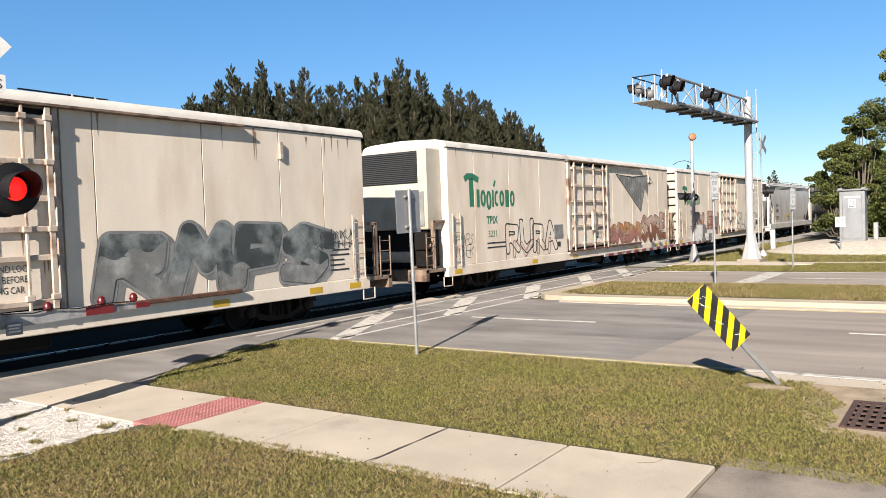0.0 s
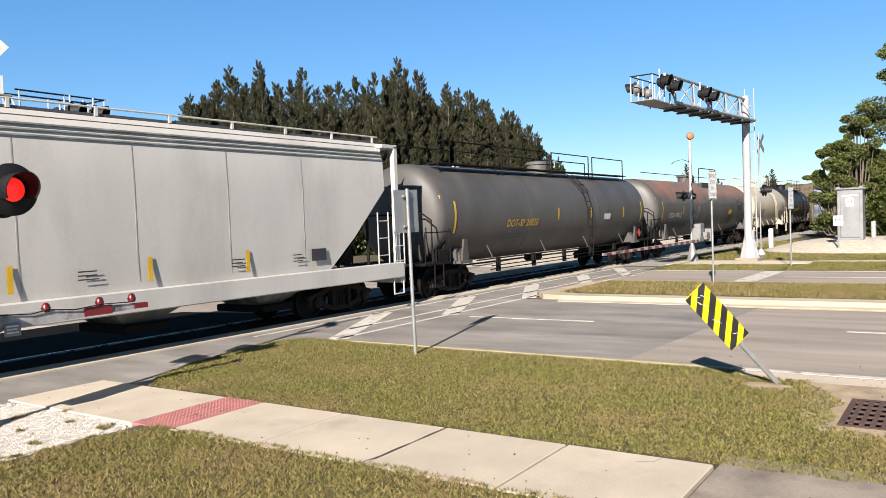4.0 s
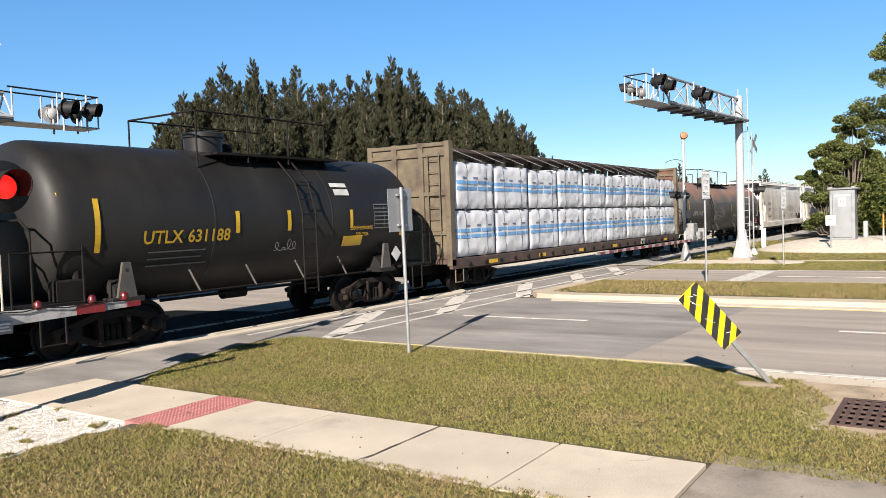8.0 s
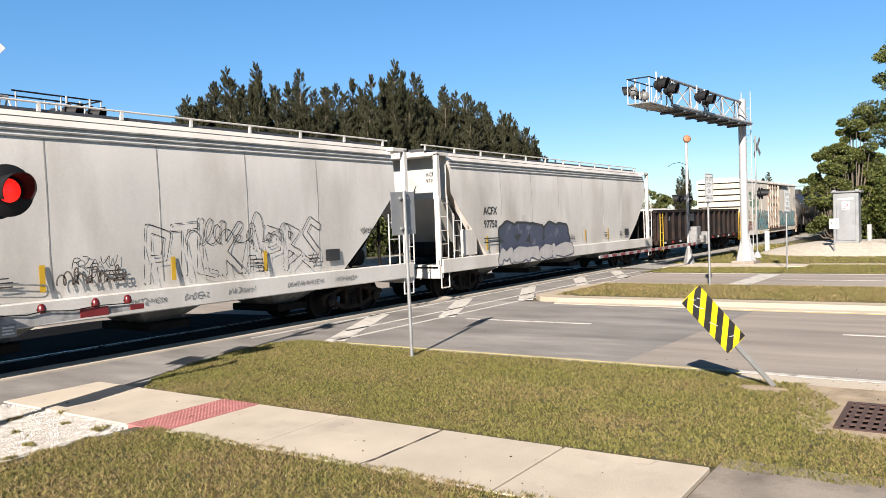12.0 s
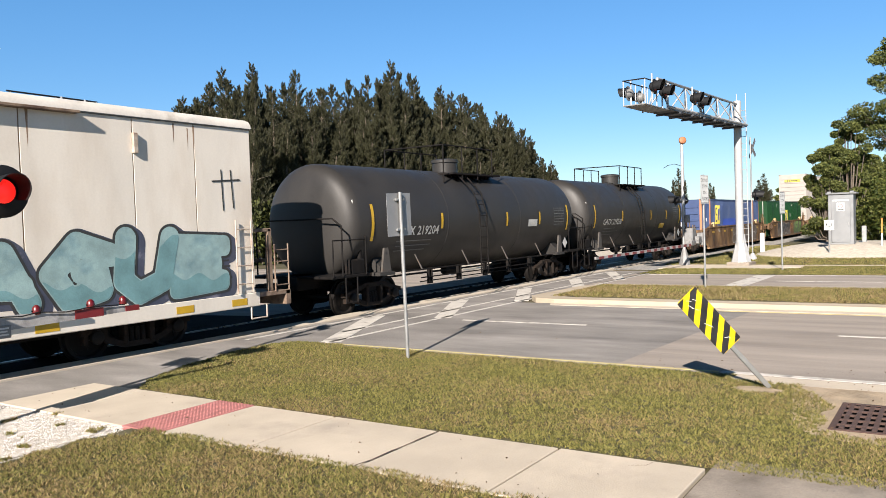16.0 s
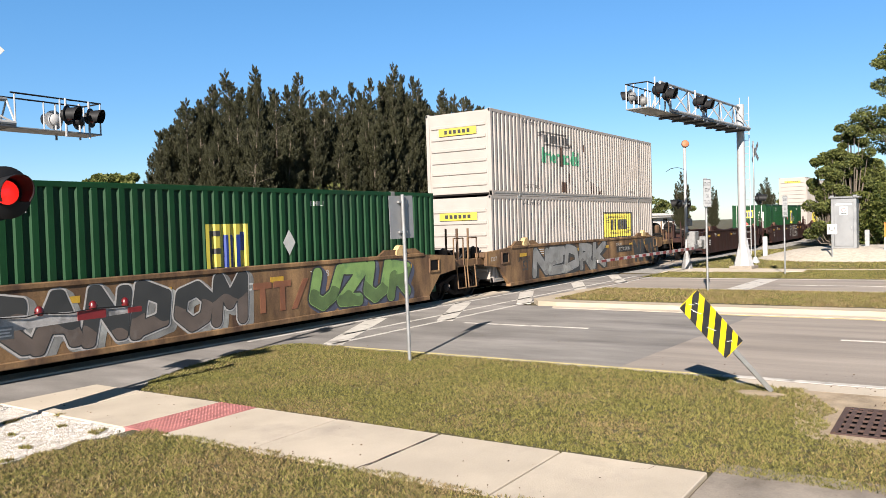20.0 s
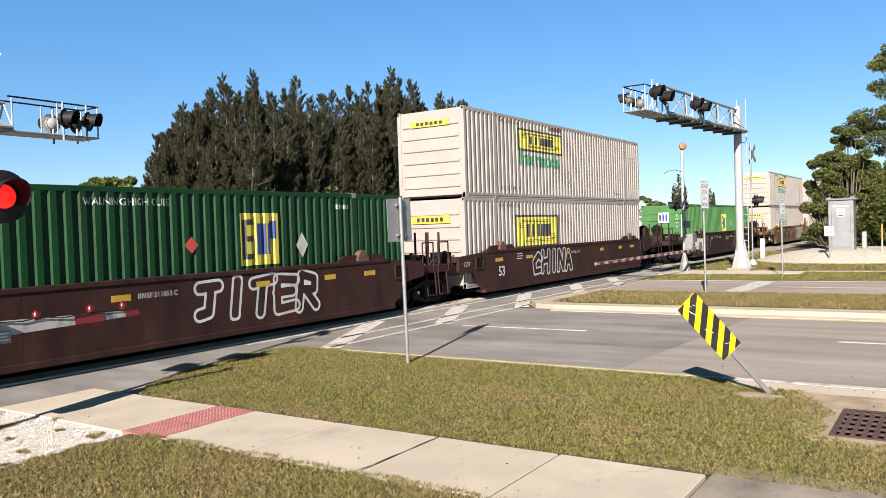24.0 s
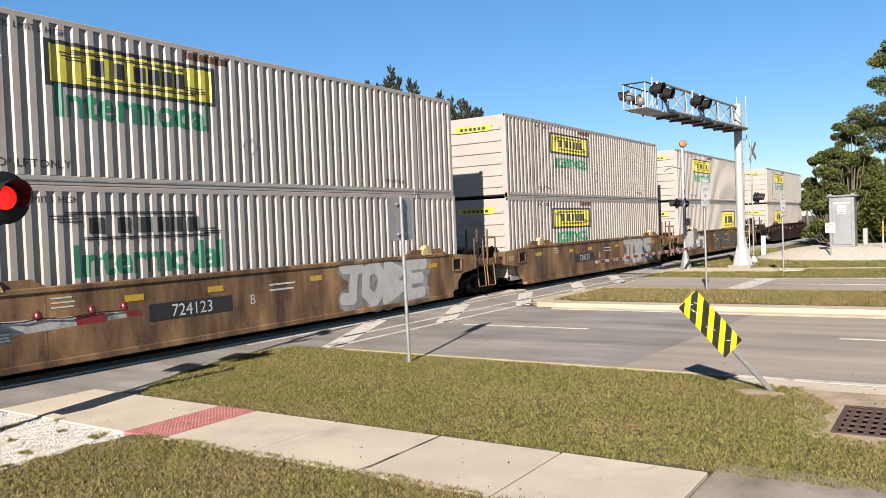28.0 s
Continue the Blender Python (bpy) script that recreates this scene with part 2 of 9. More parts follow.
ALU_PAINT = mat("silver_paint", (0.31, 0.312, 0.312), 0.5, 0.1, vary=0.1, scale=4, fine=40, bump=0.05)
SIGN_BACK = mat("sign_back_grey", (0.2592, 0.2592, 0.2592), 0.5, 0.5, vary=0.1, scale=4, bump=0.02)
SIGN_WHITE = mat("sign_white", (0.5328, 0.5328, 0.5184), 0.5, vary=0.08, scale=3, bump=0.0)
SIGN_BLACK = mat("sign_black", (0.0144, 0.0144, 0.0158), 0.5, vary=0.2, scale=5, bump=0.0)
SIGN_YELLOW = mat("sign_yellow", (0.576, 0.432, 0.0072), 0.45, vary=0.06, scale=5, bump=0.0)
WORN_WHITE = mat("worn_white_reflective", (0.3024, 0.2952, 0.288), 0.5, vary=0.2, scale=4, second=(0.108, 0.108, 0.108), cover=0.42, bump=0.0)
WORN_RED = mat("worn_red_reflective", (0.13, 0.010, 0.012), 0.5, vary=0.2, scale=6, bump=0.0)
# near-black, so the shade under and behind the train is in the colour
PANEL_IN_SHADE = mat("crossing_panel_painted_in_shade", (0.006, 0.0058, 0.0058), 0.95, vary=0.3, scale=1.5, fine=60, bump=0.3, spec=0.05)
# flat black that stands for the shade inside the drain
DRAIN_SHADE = mat("drain_shade_black", (0.0029, 0.0029, 0.0029), 1.0, vary=0.1, bump=0.0, spec=0.0)
SIGN_RED = mat("sign_red", (0.3744, 0.0216, 0.0288), 0.45, vary=0.1, scale=5, bump=0.0)
LAMP_BLACK = mat("black_lamp_housing", (0.0079, 0.0079, 0.0086), 0.6, vary=0.2, scale=8, bump=0.03, spec=0.25)
LENS_RED = glow_mat("lit_red_lens", (0.9, 0.02, 0.015), 0.38)
LENS_DARK = mat("unlit_red_lens", (0.144, 0.0086, 0.0115), 0.2, vary=0.1, bump=0.0)
LENS_RIM = mat("red_marker_lens", (0.085, 0.004, 0.005), 0.35, vary=0.1, bump=0.0)
# wheel steel, its colour darkened for the shade below the cars
STEEL = mat("worn_steel_darkened_for_shade", (0.011, 0.0095, 0.0086), 0.65, 0.3, vary=0.25, scale=5, fine=50, bump=0.1, spec=0.18)
RAIL_TOP = mat("polished_rail", (0.324, 0.3096, 0.2952), 0.3, 0.9, vary=0.1, scale=3, bump=0.02)
DRAIN_IRON = mat("dark_rusted_cast_iron", (0.0612, 0.0346, 0.0274), 0.85, 0.1, vary=0.3, scale=8, fine=50, bump=0.3)
RAIL_DARK = mat("dark_weathered_pipe", (0.0504, 0.054, 0.0612), 0.5, 0.2, vary=0.2, scale=4, bump=0.03)
SIGN_OLD = mat("old_white_sheeting", (0.4752, 0.4752, 0.4536), 0.5, vary=0.1, scale=3, second=(0.36, 0.36, 0.3312), cover=0.35, bump=0.0)
RUST = mat("rusty_iron", (0.0792, 0.0396, 0.0252), 0.85, 0.1, vary=0.3, scale=6, second=(0.1224, 0.0576, 0.0324), cover=0.45, fine=50, bump=0.3)
# dirty iron, made blacker to carry the shade under the train
IRON = mat("dirty_iron_darkened_for_shade", (0.0065, 0.0056, 0.0052), 0.8, 0.1, vary=0.4, scale=5, second=(0.0165, 0.0118, 0.009), cover=0.36, fine=40, bump=0.2, spec=0.18)
BARK = mat("grey_bark", (0.1152, 0.0936, 0.072), 0.95, vary=0.3, scale=4, stretch=(3, 3, 0.5), fine=20, bump=0.6)
WOOD_POST = mat("weathered_wood", (0.216, 0.18, 0.1368), 0.9, vary=0.2, scale=4, stretch=(6, 6, 0.4), fine=40, bump=0.3)
CASUARINA = leaf_mat("casuarina_needles", (0.0202, 0.0223, 0.0115), (0.0648, 0.0641, 0.0317), 0.34)
BROADLEAF = leaf_mat("broad_leaves", (0.026, 0.042, 0.012), (0.165, 0.175, 0.05), 0.33)
HEDGE_LEAF = leaf_mat("shrub_leaves", (0.0252, 0.0432, 0.0086), (0.108, 0.1152, 0.0252), 0.3)
UNDERGROWTH = leaf_mat("dark_olive_leaves", (0.020, 0.028, 0.009), (0.115, 0.125, 0.035), 0.3)
PALM_LEAF = leaf_mat("palm_fronds", (0.0252, 0.0396, 0.0144), (0.0864, 0.1008, 0.036), 0.3)
GRASS = leaf_mat("grass_blades", (0.0252, 0.0317, 0.0086), (0.3312, 0.3024, 0.0936), 0.35)
GRASS_DRY = leaf_mat("dry_grass_blades", (0.054, 0.0374, 0.0173), (0.4032, 0.3024, 0.144), 0.3)
HOUSE_WALL = mat("white_stucco", (0.5184, 0.504, 0.4824), 0.85, vary=0.08, scale=1, fine=20, bump=0.15)
HOUSE_DARK = mat("dark_window_glass", (0.0216, 0.0252, 0.0288), 0.1, vary=0.1, bump=0.0)
ROOF_WHITE = mat("white_roof", (0.4752, 0.4608, 0.4392), 0.7, vary=0.1, scale=1, bump=0.1)

# ---- ground, road and track ----
structure("ground", Shape().add([(-900, -900, -0.03), (1500, -900, -0.03), (1500, 1500, -0.03), (-900, 1500, -0.03)], [(0, 1, 2, 3)]), SOIL,
          "wide flat ground of dry mown grass and soil", "ground")


def slab(name, outline, z, material, label, category, thick=0.1):
    return structure(name, Shape().prism(outline, "z", z - thick, z), material, label, category)


slab("road_near_lanes", [(11.7, 4.6), (20.0, 4.1), (20.0, 10.9), (33.0, 11.2), (33.0, 13.0), (-30, 13.0), (-30, 10.6), (5.6, 10.95), (7.2, 11.38), (7.24, 10.36), (7.83, 10.83), (8.97, 11.35), (10.32, 11.7), (11.37, 11.72), (11.84, 11.42), (11.74, 10.4)], 0.0,
     ASPHALT, "dark newer asphalt of the crossing approach", "road")
slab("road_old_surface", [(11.7, -70), (20.0, -70), (20.0, 4.1), (11.7, 4.6)], 0.0, ASPHALT_OLD, "pale worn asphalt of the two near lanes", "road")
slab("road_far_lanes", [(25.0, -70), (31.3, -70), (31.3, 11.16), (25.0, 11.05)], 0.0, ASPHALT_OLD, "grey asphalt of the two far lanes", "road")
slab("road_beyond_track", [(11.0, 15.7), (33.0, 15.7), (33.0, 42), (11.0, 42)], -0.004, ASPHALT_OLD, "asphalt road beyond the railway", "road")
structure("crossing_edge", Shape().prism([(13.02, -0.1), (13.46, -0.1), (13.46, 0.05), (13.40, 0.065), (13.02, 0.03)], "x", -30, 34), CONCRETE, "pale concrete edge strip beside the rail", "crossing edge")
slab("crossing_surface", [(-30, 13.66), (34, 13.66), (34, 14.94), (-30, 14.94)], -0.012, PANEL_IN_SHADE, "panels between the rails, blackened as the train's shade", "crossing")
slab("crossing_far_edge", [(-30, 15.1), (34, 15.1), (34, 15.68), (-30, 15.68)], 0.0, PANEL_IN_SHADE, "edge strip beyond the far rail, blackened as the train's shade", "crossing edge")
slab("shell_rock_strip", [(-60, 19.6), (10.98, 19.6), (10.98, 24), (-60, 24)], -0.008, SHELL, "sunlit strip of white shell rock behind the track", "gravel")
# asphalt painted black as far as the train's shadow reaches
slab("service_strip", [(-60, 15.7), (15.0, 15.7), (14.4, 18.7), (12.4, 19.55), (-60, 19.55)], 0.0, PANEL_IN_SHADE, "asphalt behind the far rail, blackened as the train's shade", "road")
slab("shell_rock_verge", [(33.02, 16.4), (160, 16.4), (160, 24), (33.02, 24)], -0.008, SHELL, "pale shell rock beside the railway", "gravel")


def ballast_bed():
    s = Shape()
    for i in range(180):
        x0, x1 = 34.02 + i * 3.0, 34.02 + (i + 1) * 3.0
        s.add([(x0, 11.3, -0.028), (x1, 11.3, -0.028), (x0, 12.3, -0.012), (x1, 12.3, -0.012), (x0, 16.3, -0.012), (x1, 16.3, -0.012), (x0, 17.4, -0.028), (x1, 17.4, -0.028)],
              [(0, 1, 3, 2), (2, 3, 5, 4), (4, 5, 7, 6)])
    return structure("track_bed", s, BALLAST, "grey crushed-stone ballast of the railway", "ballast")


ballast_bed()
for y in (13.58, 15.02):
    rail = thing("rail", "polished steel rail with rusty web", "rail", "rails of the track", kind="structure")
    part("rail_head", Shape().box(-80, 620, y - 0.036, y + 0.036, -0.03, 0.012, 0.006), RAIL_TOP, rail)
    part("rail_web", Shape().box(-80, 620, y - 0.012, y + 0.012, -0.13, -0.03), RUST, rail)
sleeper = Shape().box(-0.115, 0.115, -1.3, 1.3, -0.2, -0.002, 0.01).mesh("sleeper")
sleeper.materials.append(WOOD_POST)
bed = thing("sleepers", "weathered wooden sleepers under the rails", "sleepers", kind="structure")
for i in range(110):
    part("sleeper", sleeper, None, bed, at=pose(34.6 + i * 0.52, 14.3, 0))


def marking(name, outline, label, material=PAINT_LINE, z=0.0):
    return structure(name, Shape().prism(outline, "z", z - 0.01, z + 0.005), material, label, "road marking")


def stripe(name, x0, y0, x1, y1, w, label, material=PAINT_LINE):
    d = Vector((x1 - x0, y1 - y0)).normalized()
    n = Vector((-d.y, d.x)) * w / 2
    return marking(name, [(x0 + n.x, y0 + n.y), (x0 - n.x, y0 - n.y), (x1 - n.x, y1 - n.y), (x1 + n.x, y1 + n.y)], label, material)


stripe("envelope_line", 11.9, 10.72, 31.9, 10.72, 0.11, "thin white line of the crossing zone")
stripe("envelope_line", 13.2, 11.45, 31.9, 11.45, 0.11, "thin white line of the crossing zone")
stripe("envelope_line", 11.6, 12.72, 31.9, 12.72, 0.11, "thin white line of the crossing zone")
for x in (11.95, 16.1, 20.3, 24.5, 28.3):
    marking("hatch_bar", [(x, 10.92), (x + 0.12, 10.50), (x + 4.15, 12.45), (x + 4.0, 12.90)], "broad white diagonal bar of the crossing zone")
stripe("lane_dash", 16.02, 6.85, 15.95, 10.0, 0.11, "white lane dash on dark asphalt")
stripe("lane_dash", 16.12, -2.2, 16.1, 1.9, 0.11, "white lane dash on pale asphalt")
stripe("lane_dash", 16.12, -14.2, 16.12, -10.1, 0.11, "white lane dash on pale asphalt")
stripe("edge_line", 11.86, 3.0, 11.86, 10.5, 0.07, "thin worn yellowish line at the road edge", YELLOW_LINE)
stripe("edge_line", 11.8, -40, 11.86, 2.96, 0.16, "white line along the road edge")
slab("median_gutter", [(19.52, -40), (19.98, -40), (19.98, 9.6), (19.52, 9.4)], 0.008, CONCRETE, "concrete gutter along the median kerb", "gutter")
stripe("median_edge_line", 19.40, -40, 19.40, 5.0, 0.09, "worn yellow line along the median kerb", YELLOW_LINE)
stripe("stop_bar", 25.3, 6.12, 31.1, 6.02, 0.68, "broad white stop line across the far lanes")
stripe("far_lane_line", 28.4, -40, 28.4, 5.2, 0.11, "white lane line of the far lanes")
stripe("far_edge_line", 31.05, -40, 31.05, 10.5, 0.11, "white line at the far road edge")


def median():
    s = Shape()
    ring = [(20.0, -70), (20.0, 9.5), (20.25, 10.2), (20.8, 10.6), (24.2, 10.5), (24.8, 10.1), (25.0, 9.4), (25.0, -70)]
    s.prism(ring, "z", -0.08, 0.12)
    kerb = structure("kerb_median", s, CONCRETE_KERB, "pale concrete kerb round the median", "kerb")
    top = [(20.62, -70), (20.62, 9.2), (21.0, 9.9), (24.1, 9.8), (24.55, 9.2), (24.55, -70)]
    structure("median_lawn", Shape().prism(top, "z", 0.0, 0.13), SOIL, "grass strip on the median", "lawn")


median()
slab("gutter", [(11.25, -40), (11.7, -40), (11.7, 2.9), (11.25, 2.6)], 0.008, CONCRETE, "concrete gutter beside the road", "gutter")
slab("drain_apron", [(8.7, -1.0), (11.24, -1.0), (11.24, 1.9), (10.4, 1.75), (9.1, 1.55), (8.7, 1.2)], 0.009, SANDY, "bare sandy soil round the storm drain", "soil")
slab("verge_soil", [(7.23, 1.98), (7.56, 1.98), (7.56, -6), (11.24, -6), (11.24, 2.7), (11.69, 3.0), (11.69, 10.3), (11.8, 11.38), (11.37, 11.69), (10.32, 11.67), (8.97, 11.32), (7.83, 10.8), (7.25, 10.34)], 0.003, SOIL, "dry soil under the mown verge", "lawn")
slab("lawn_soil", [(-6, -1.3), (4.18, -1.3), (4.18, 1.98), (5.71, 1.98), (5.71, 8.3), (-6, 8.3)], 0.009, SOIL, "dry soil under the lawn", "lawn")
slab("path_far", [(34.7, 11.3), (37.6, 11.3), (37.5, 7.8), (37.1, 5.8), (37.3, 5.3), (37.1, -30), (36.5, -30), (36.7, 5.2), (35.6, 5.7), (34.7, 8.0)], 0.0, CONCRETE, "pale bare path across the road under the signals", "pavement")
slab("lawn_far", [(31.35, -60), (34.6, -60), (34.6, 11.0), (31.35, 11.0)], -0.002, SOIL, "mown grass strip beyond the far lanes", "lawn")

# ---- pavement of slabs ----
pavement = thing("pavement", "pale concrete pavement slabs leading to the crossing", "pavement", kind="structure")
for y0, y1 in ((1.95, 3.39), (3.41, 4.86), (4.88, 6.37), (6.39, 7.77), (8.50, 10.10), (10.12, 11.35)):
    part("slab", Shape().box(5.70, 7.18, y0 + 0.004, y1 - 0.004, -0.08, 0.02, 0.008), CONCRETE, pavement)
def crack(points, z, w=0.007):
    """A thin dark crack in the paving through (x, y) points."""
    s = Shape()
    for (x0, y0), (x1, y1) in zip(points[:-1], points[1:]):
        d = Vector((x1 - x0, y1 - y0)).normalized()
        k = Vector((-d.y, d.x)) * w / 2
        s.add([(x0 + k.x, y0 + k.y, z), (x0 - k.x, y0 - k.y, z), (x1 - k.x, y1 - k.y, z), (x1 + k.x, y1 + k.y, z)], [(0, 1, 2, 3)])
    return part("crack", s, DRAIN_IRON, pavement)


crack([(5.71, 4.88), (5.8, 4.90), (6.0, 4.87), (6.3, 4.88), (6.55, 4.865), (6.8, 4.875), (7.17, 4.87)], 0.0225, 0.014)
crack([(6.95, 2.6), (7.02, 2.45), (7.16, 2.42)], 0.0225, 0.005)
old_path = thing("driveway", "old stained grey concrete driveway slab", "pavement", kind="structure")
for y0, y1 in ((-1.2, 1.92), (-4.5, -1.22)):
    part("slab", Shape().box(4.2, 7.55, y0, y1, -0.08, 0.012, 0.01), CONCRETE_OLD, old_path)
tactile = thing("tactile_mat", "brick-red tactile warning mat in the pavement", "tactile mat", kind="structure")
part("base", Shape().box(5.70, 7.18, 7.78, 8.49, -0.05, 0.02, 0.005), BRICK_RED, tactile)
dome = Shape().lathe([(0.016, 0), (0.014, 0.004), (0.008, 0.006)], n=6)
domes = Shape()
for i in range(28):
    for j in range(11):
        domes.add(dome.v, dome.f, Matrix.Translation((5.77 + i * 0.052, 7.83 + j * 0.06, 0.02)))
tagged(part("domes", domes, BRICK_RED, tactile), kind="stuff")


# ---- grass ----
def blades(name, spots, label, low=0.03, high=0.075, width=0.011, dry=0.25):
    n = len(spots)
    rng = np.random.default_rng(len(name) + n)
    a = rng.uniform(0, 2 * math.pi, n)
    h, w = rng.uniform(low, high, n) * (0.75 + 0.5 * rng.random(n)), rng.uniform(0.6, 1.4, n) * width
    lean = rng.uniform(0.3, 1.7, n) * h
    b = rng.uniform(0, 2 * math.pi, n)
    p = np.array(spots)
    v = np.empty((n, 3, 3))
    side = np.stack([np.cos(a) * w, np.sin(a) * w, np.zeros(n)], 1)
    v[:, 0], v[:, 1] = p - side, p + side
    v[:, 2] = p + np.stack([np.cos(b) * lean, np.sin(b) * lean, h], 1)
    me = bpy.data.meshes.new(name)
    me.vertices.add(3 * n)
    me.vertices.foreach_set("co", v.ravel())
    me.loops.add(3 * n)
    me.loops.foreach_set("vertex_index", np.arange(3 * n, dtype=np.int32))
    me.polygons.add(n)
    me.polygons.foreach_set("loop_start", np.arange(0, 3 * n, 3, dtype=np.int32))
    me.materials.append(GRASS)
    me.materials.append(GRASS_DRY)
    patch = np.array([noise.noise(Vector((q[0] * 0.9, q[1] * 0.9, 3.0))) * 0.55 + noise.noise(Vector((q[0] * 4, q[1] * 4, 9.0))) * 0.3 for q in spots])
    me.polygons.foreach_set("material_index", (rng.uniform(0, 1, n) < dry + patch).astype(np.int32))
    me.update()
    return tagged(new(name, me), label, "grass", "", "stuff")


def scatter(n, x0, x1, y0, y1, keep, z=0.0, seed=1, tuft=1, wide=0.02):
    """Spots for blades; with tuft above 1 they gather in tufts about wide across."""
    rng = np.random.default_rng(seed)
    out = []
    xs, ys = rng.uniform(x0, x1, n // tuft).repeat(tuft), rng.uniform(y0, y1, n // tuft).repeat(tuft)
    if tuft > 1:
        xs, ys = xs + rng.normal(size=len(xs)) * wide, ys + rng.normal(size=len(ys)) * wide
    for x, y in zip(xs, ys):
        if keep(x, y):
            out.append((x, y, z))
    return out


def ragged(x, y, size=0.12):
    return noise.noise(Vector((x * 2.3, y * 2.3, 0))) * size


def on_verge(x, y):
    r = ragged(x, y)
    if y > 10.2:
        return 7.24 + r * 0.3 < x < 11.78 + r * 0.4 and y < float(np.interp(x, (7.2, 7.83, 8.97, 10.32, 11.37, 11.8), (10.3, 10.83, 11.35, 11.7, 11.71, 11.4))) + r * 0.5
    if x > 8.98 + r * 1.6 and y < 1.26 + r * 2.2 + max(0, x - 10.2) * 0.45:
        return False
    return 7.24 + r * 0.6 < x < 11.68 + r * 0.4 - (0.35 if y < 2.7 else 0) and (x - 10.80) ** 2 / 0.06 + (y - 2.2) ** 2 / 0.2 > 0.5 + 4 * r


def on_lawn(x, y):
    r = ragged(x, y, 0.2)
    if x > 4.1 + r * 0.5 and y < 2.02 + r * 0.6:
        return False
    tuft = noise.noise(Vector((x * 4, y * 4, 4.0))) > 0.42 and y < 10.2
    return x < 5.78 + r * 0.5 and (tuft or not (y > 8.15 + (5.7 - x) * 0.1 + r * 2 and x > 3.0) and y < 8.75 + r * 2)


blades("verge_grass", scatter(420000, 7.1, 11.8, -1.0, 12.1, on_verge, 0.003, 3, 9, 0.016), "coarse mown grass with dry patches on the verge", 0.006, 0.040, 0.0064, 0.22)
blades("lawn_grass", scatter(250000, 3.0, 5.95, -0.6, 10.3, on_lawn, 0.009, 4, 9, 0.014), "coarse dry lawn grass beside the pavement", 0.006, 0.042, 0.0064, 0.45)
blades("median_grass", scatter(60000, 20.6, 24.6, -2, 9.9, lambda x, y: x > 20.62 + abs(ragged(x, y, 0.3)), 0.13, 5), "thin dry grass on the median", 0.015, 0.06, 0.011, 0.55)
blades("far_grass", scatter(60000, 31.4, 36.4, -3, 11.0, lambda x, y: x < 34.7 + ragged(x, y, 0.4) or (y < 5.3 + ragged(x, y, 0.5)), 0.0, 6), "mown grass beyond the far lanes", 0.012, 0.05, 0.014, 0.12)
blades("far_lawn_grass", scatter(60000, 37.5, 60, 1, 12.0, lambda x, y: (x - 48.6) ** 2 / 33 + (y - 4.4) ** 2 / 28 > 1, -0.02, 7), "mown grass beside the railway", 0.02, 0.07, 0.02, 0.2)


def gravel_patch():
    s = Shape()
    rng = random.Random(5)
    for _ in range(22000):
        x, y = rng.uniform(3.2, 5.85), rng.uniform(8.1, 11.2)
        if y < 8.3 + ragged(x, y, 0.35) or x > 5.70 + ragged(x, y, 0.15):
            continue
        r = rng.uniform(0.004, 0.012)
        a = rng.uniform(0, 3)
        c, d = math.cos(a) * r, math.sin(a) * r
        s.add([(x + c, y + d, r * .3), (x - d, y + c, r * .3), (x - c, y - d, r * .3), (x + d, y - c, r * .3), (x, y, r * 1.1)],
              [(0, 1, 4), (1, 2, 4), (2, 3, 4), (3, 0, 4)])
    tagged(part("gravel", s, STONES), "loose white gravel beside the pavement", "gravel", "", "stuff")


slab("gravel_base", [(2.8, 8.35), (5.6, 8.5), (5.71, 9.0), (5.71, 11.45), (2.8, 11.45)], -0.004, SHELL, "white gravel bed beside the pavement", "gravel")
gravel_patch()


def litter():
    """Small dry leaves and crumbs blown onto the pavement, the gutter and the drain's soil."""
    rng = np.random.default_rng(17)
    spots = []
    for n, x0, x1, y0, y1, z in ((26, 5.75, 7.2, 2.0, 8.1, 0.024), (22, 5.75, 5.95, 2.0, 8.1, 0.024), (30, 6.0, 7.5, -0.8, 1.9, 0.018), (90, 8.9, 11.6, -0.8, 1.6, 0.03), (60, 11.5, 13.0, -2.0, 4.5, 0.012), (40, 11.7, 20.0, 3.0, 10.0, 0.012), (30, 5.8, 7.2, 8.8, 11.2, 0.024)):
        spots += [(x, y, z + 0.004) for x, y in zip(rng.uniform(x0, x1, n), rng.uniform(y0, y1, n))]
    n = len(spots)
    d = rng.normal(size=(n, 3)) * np.array([1, 1, 0.12])
    me = leaf_cloud("leaf_litter", spots, rng.uniform(0.01, 0.035, n), d, LITTER, 18, 1.8)
    tagged(new("leaf_litter", me), "scattered dry leaves and crumbs on the paving", "leaf litter", "", "stuff")


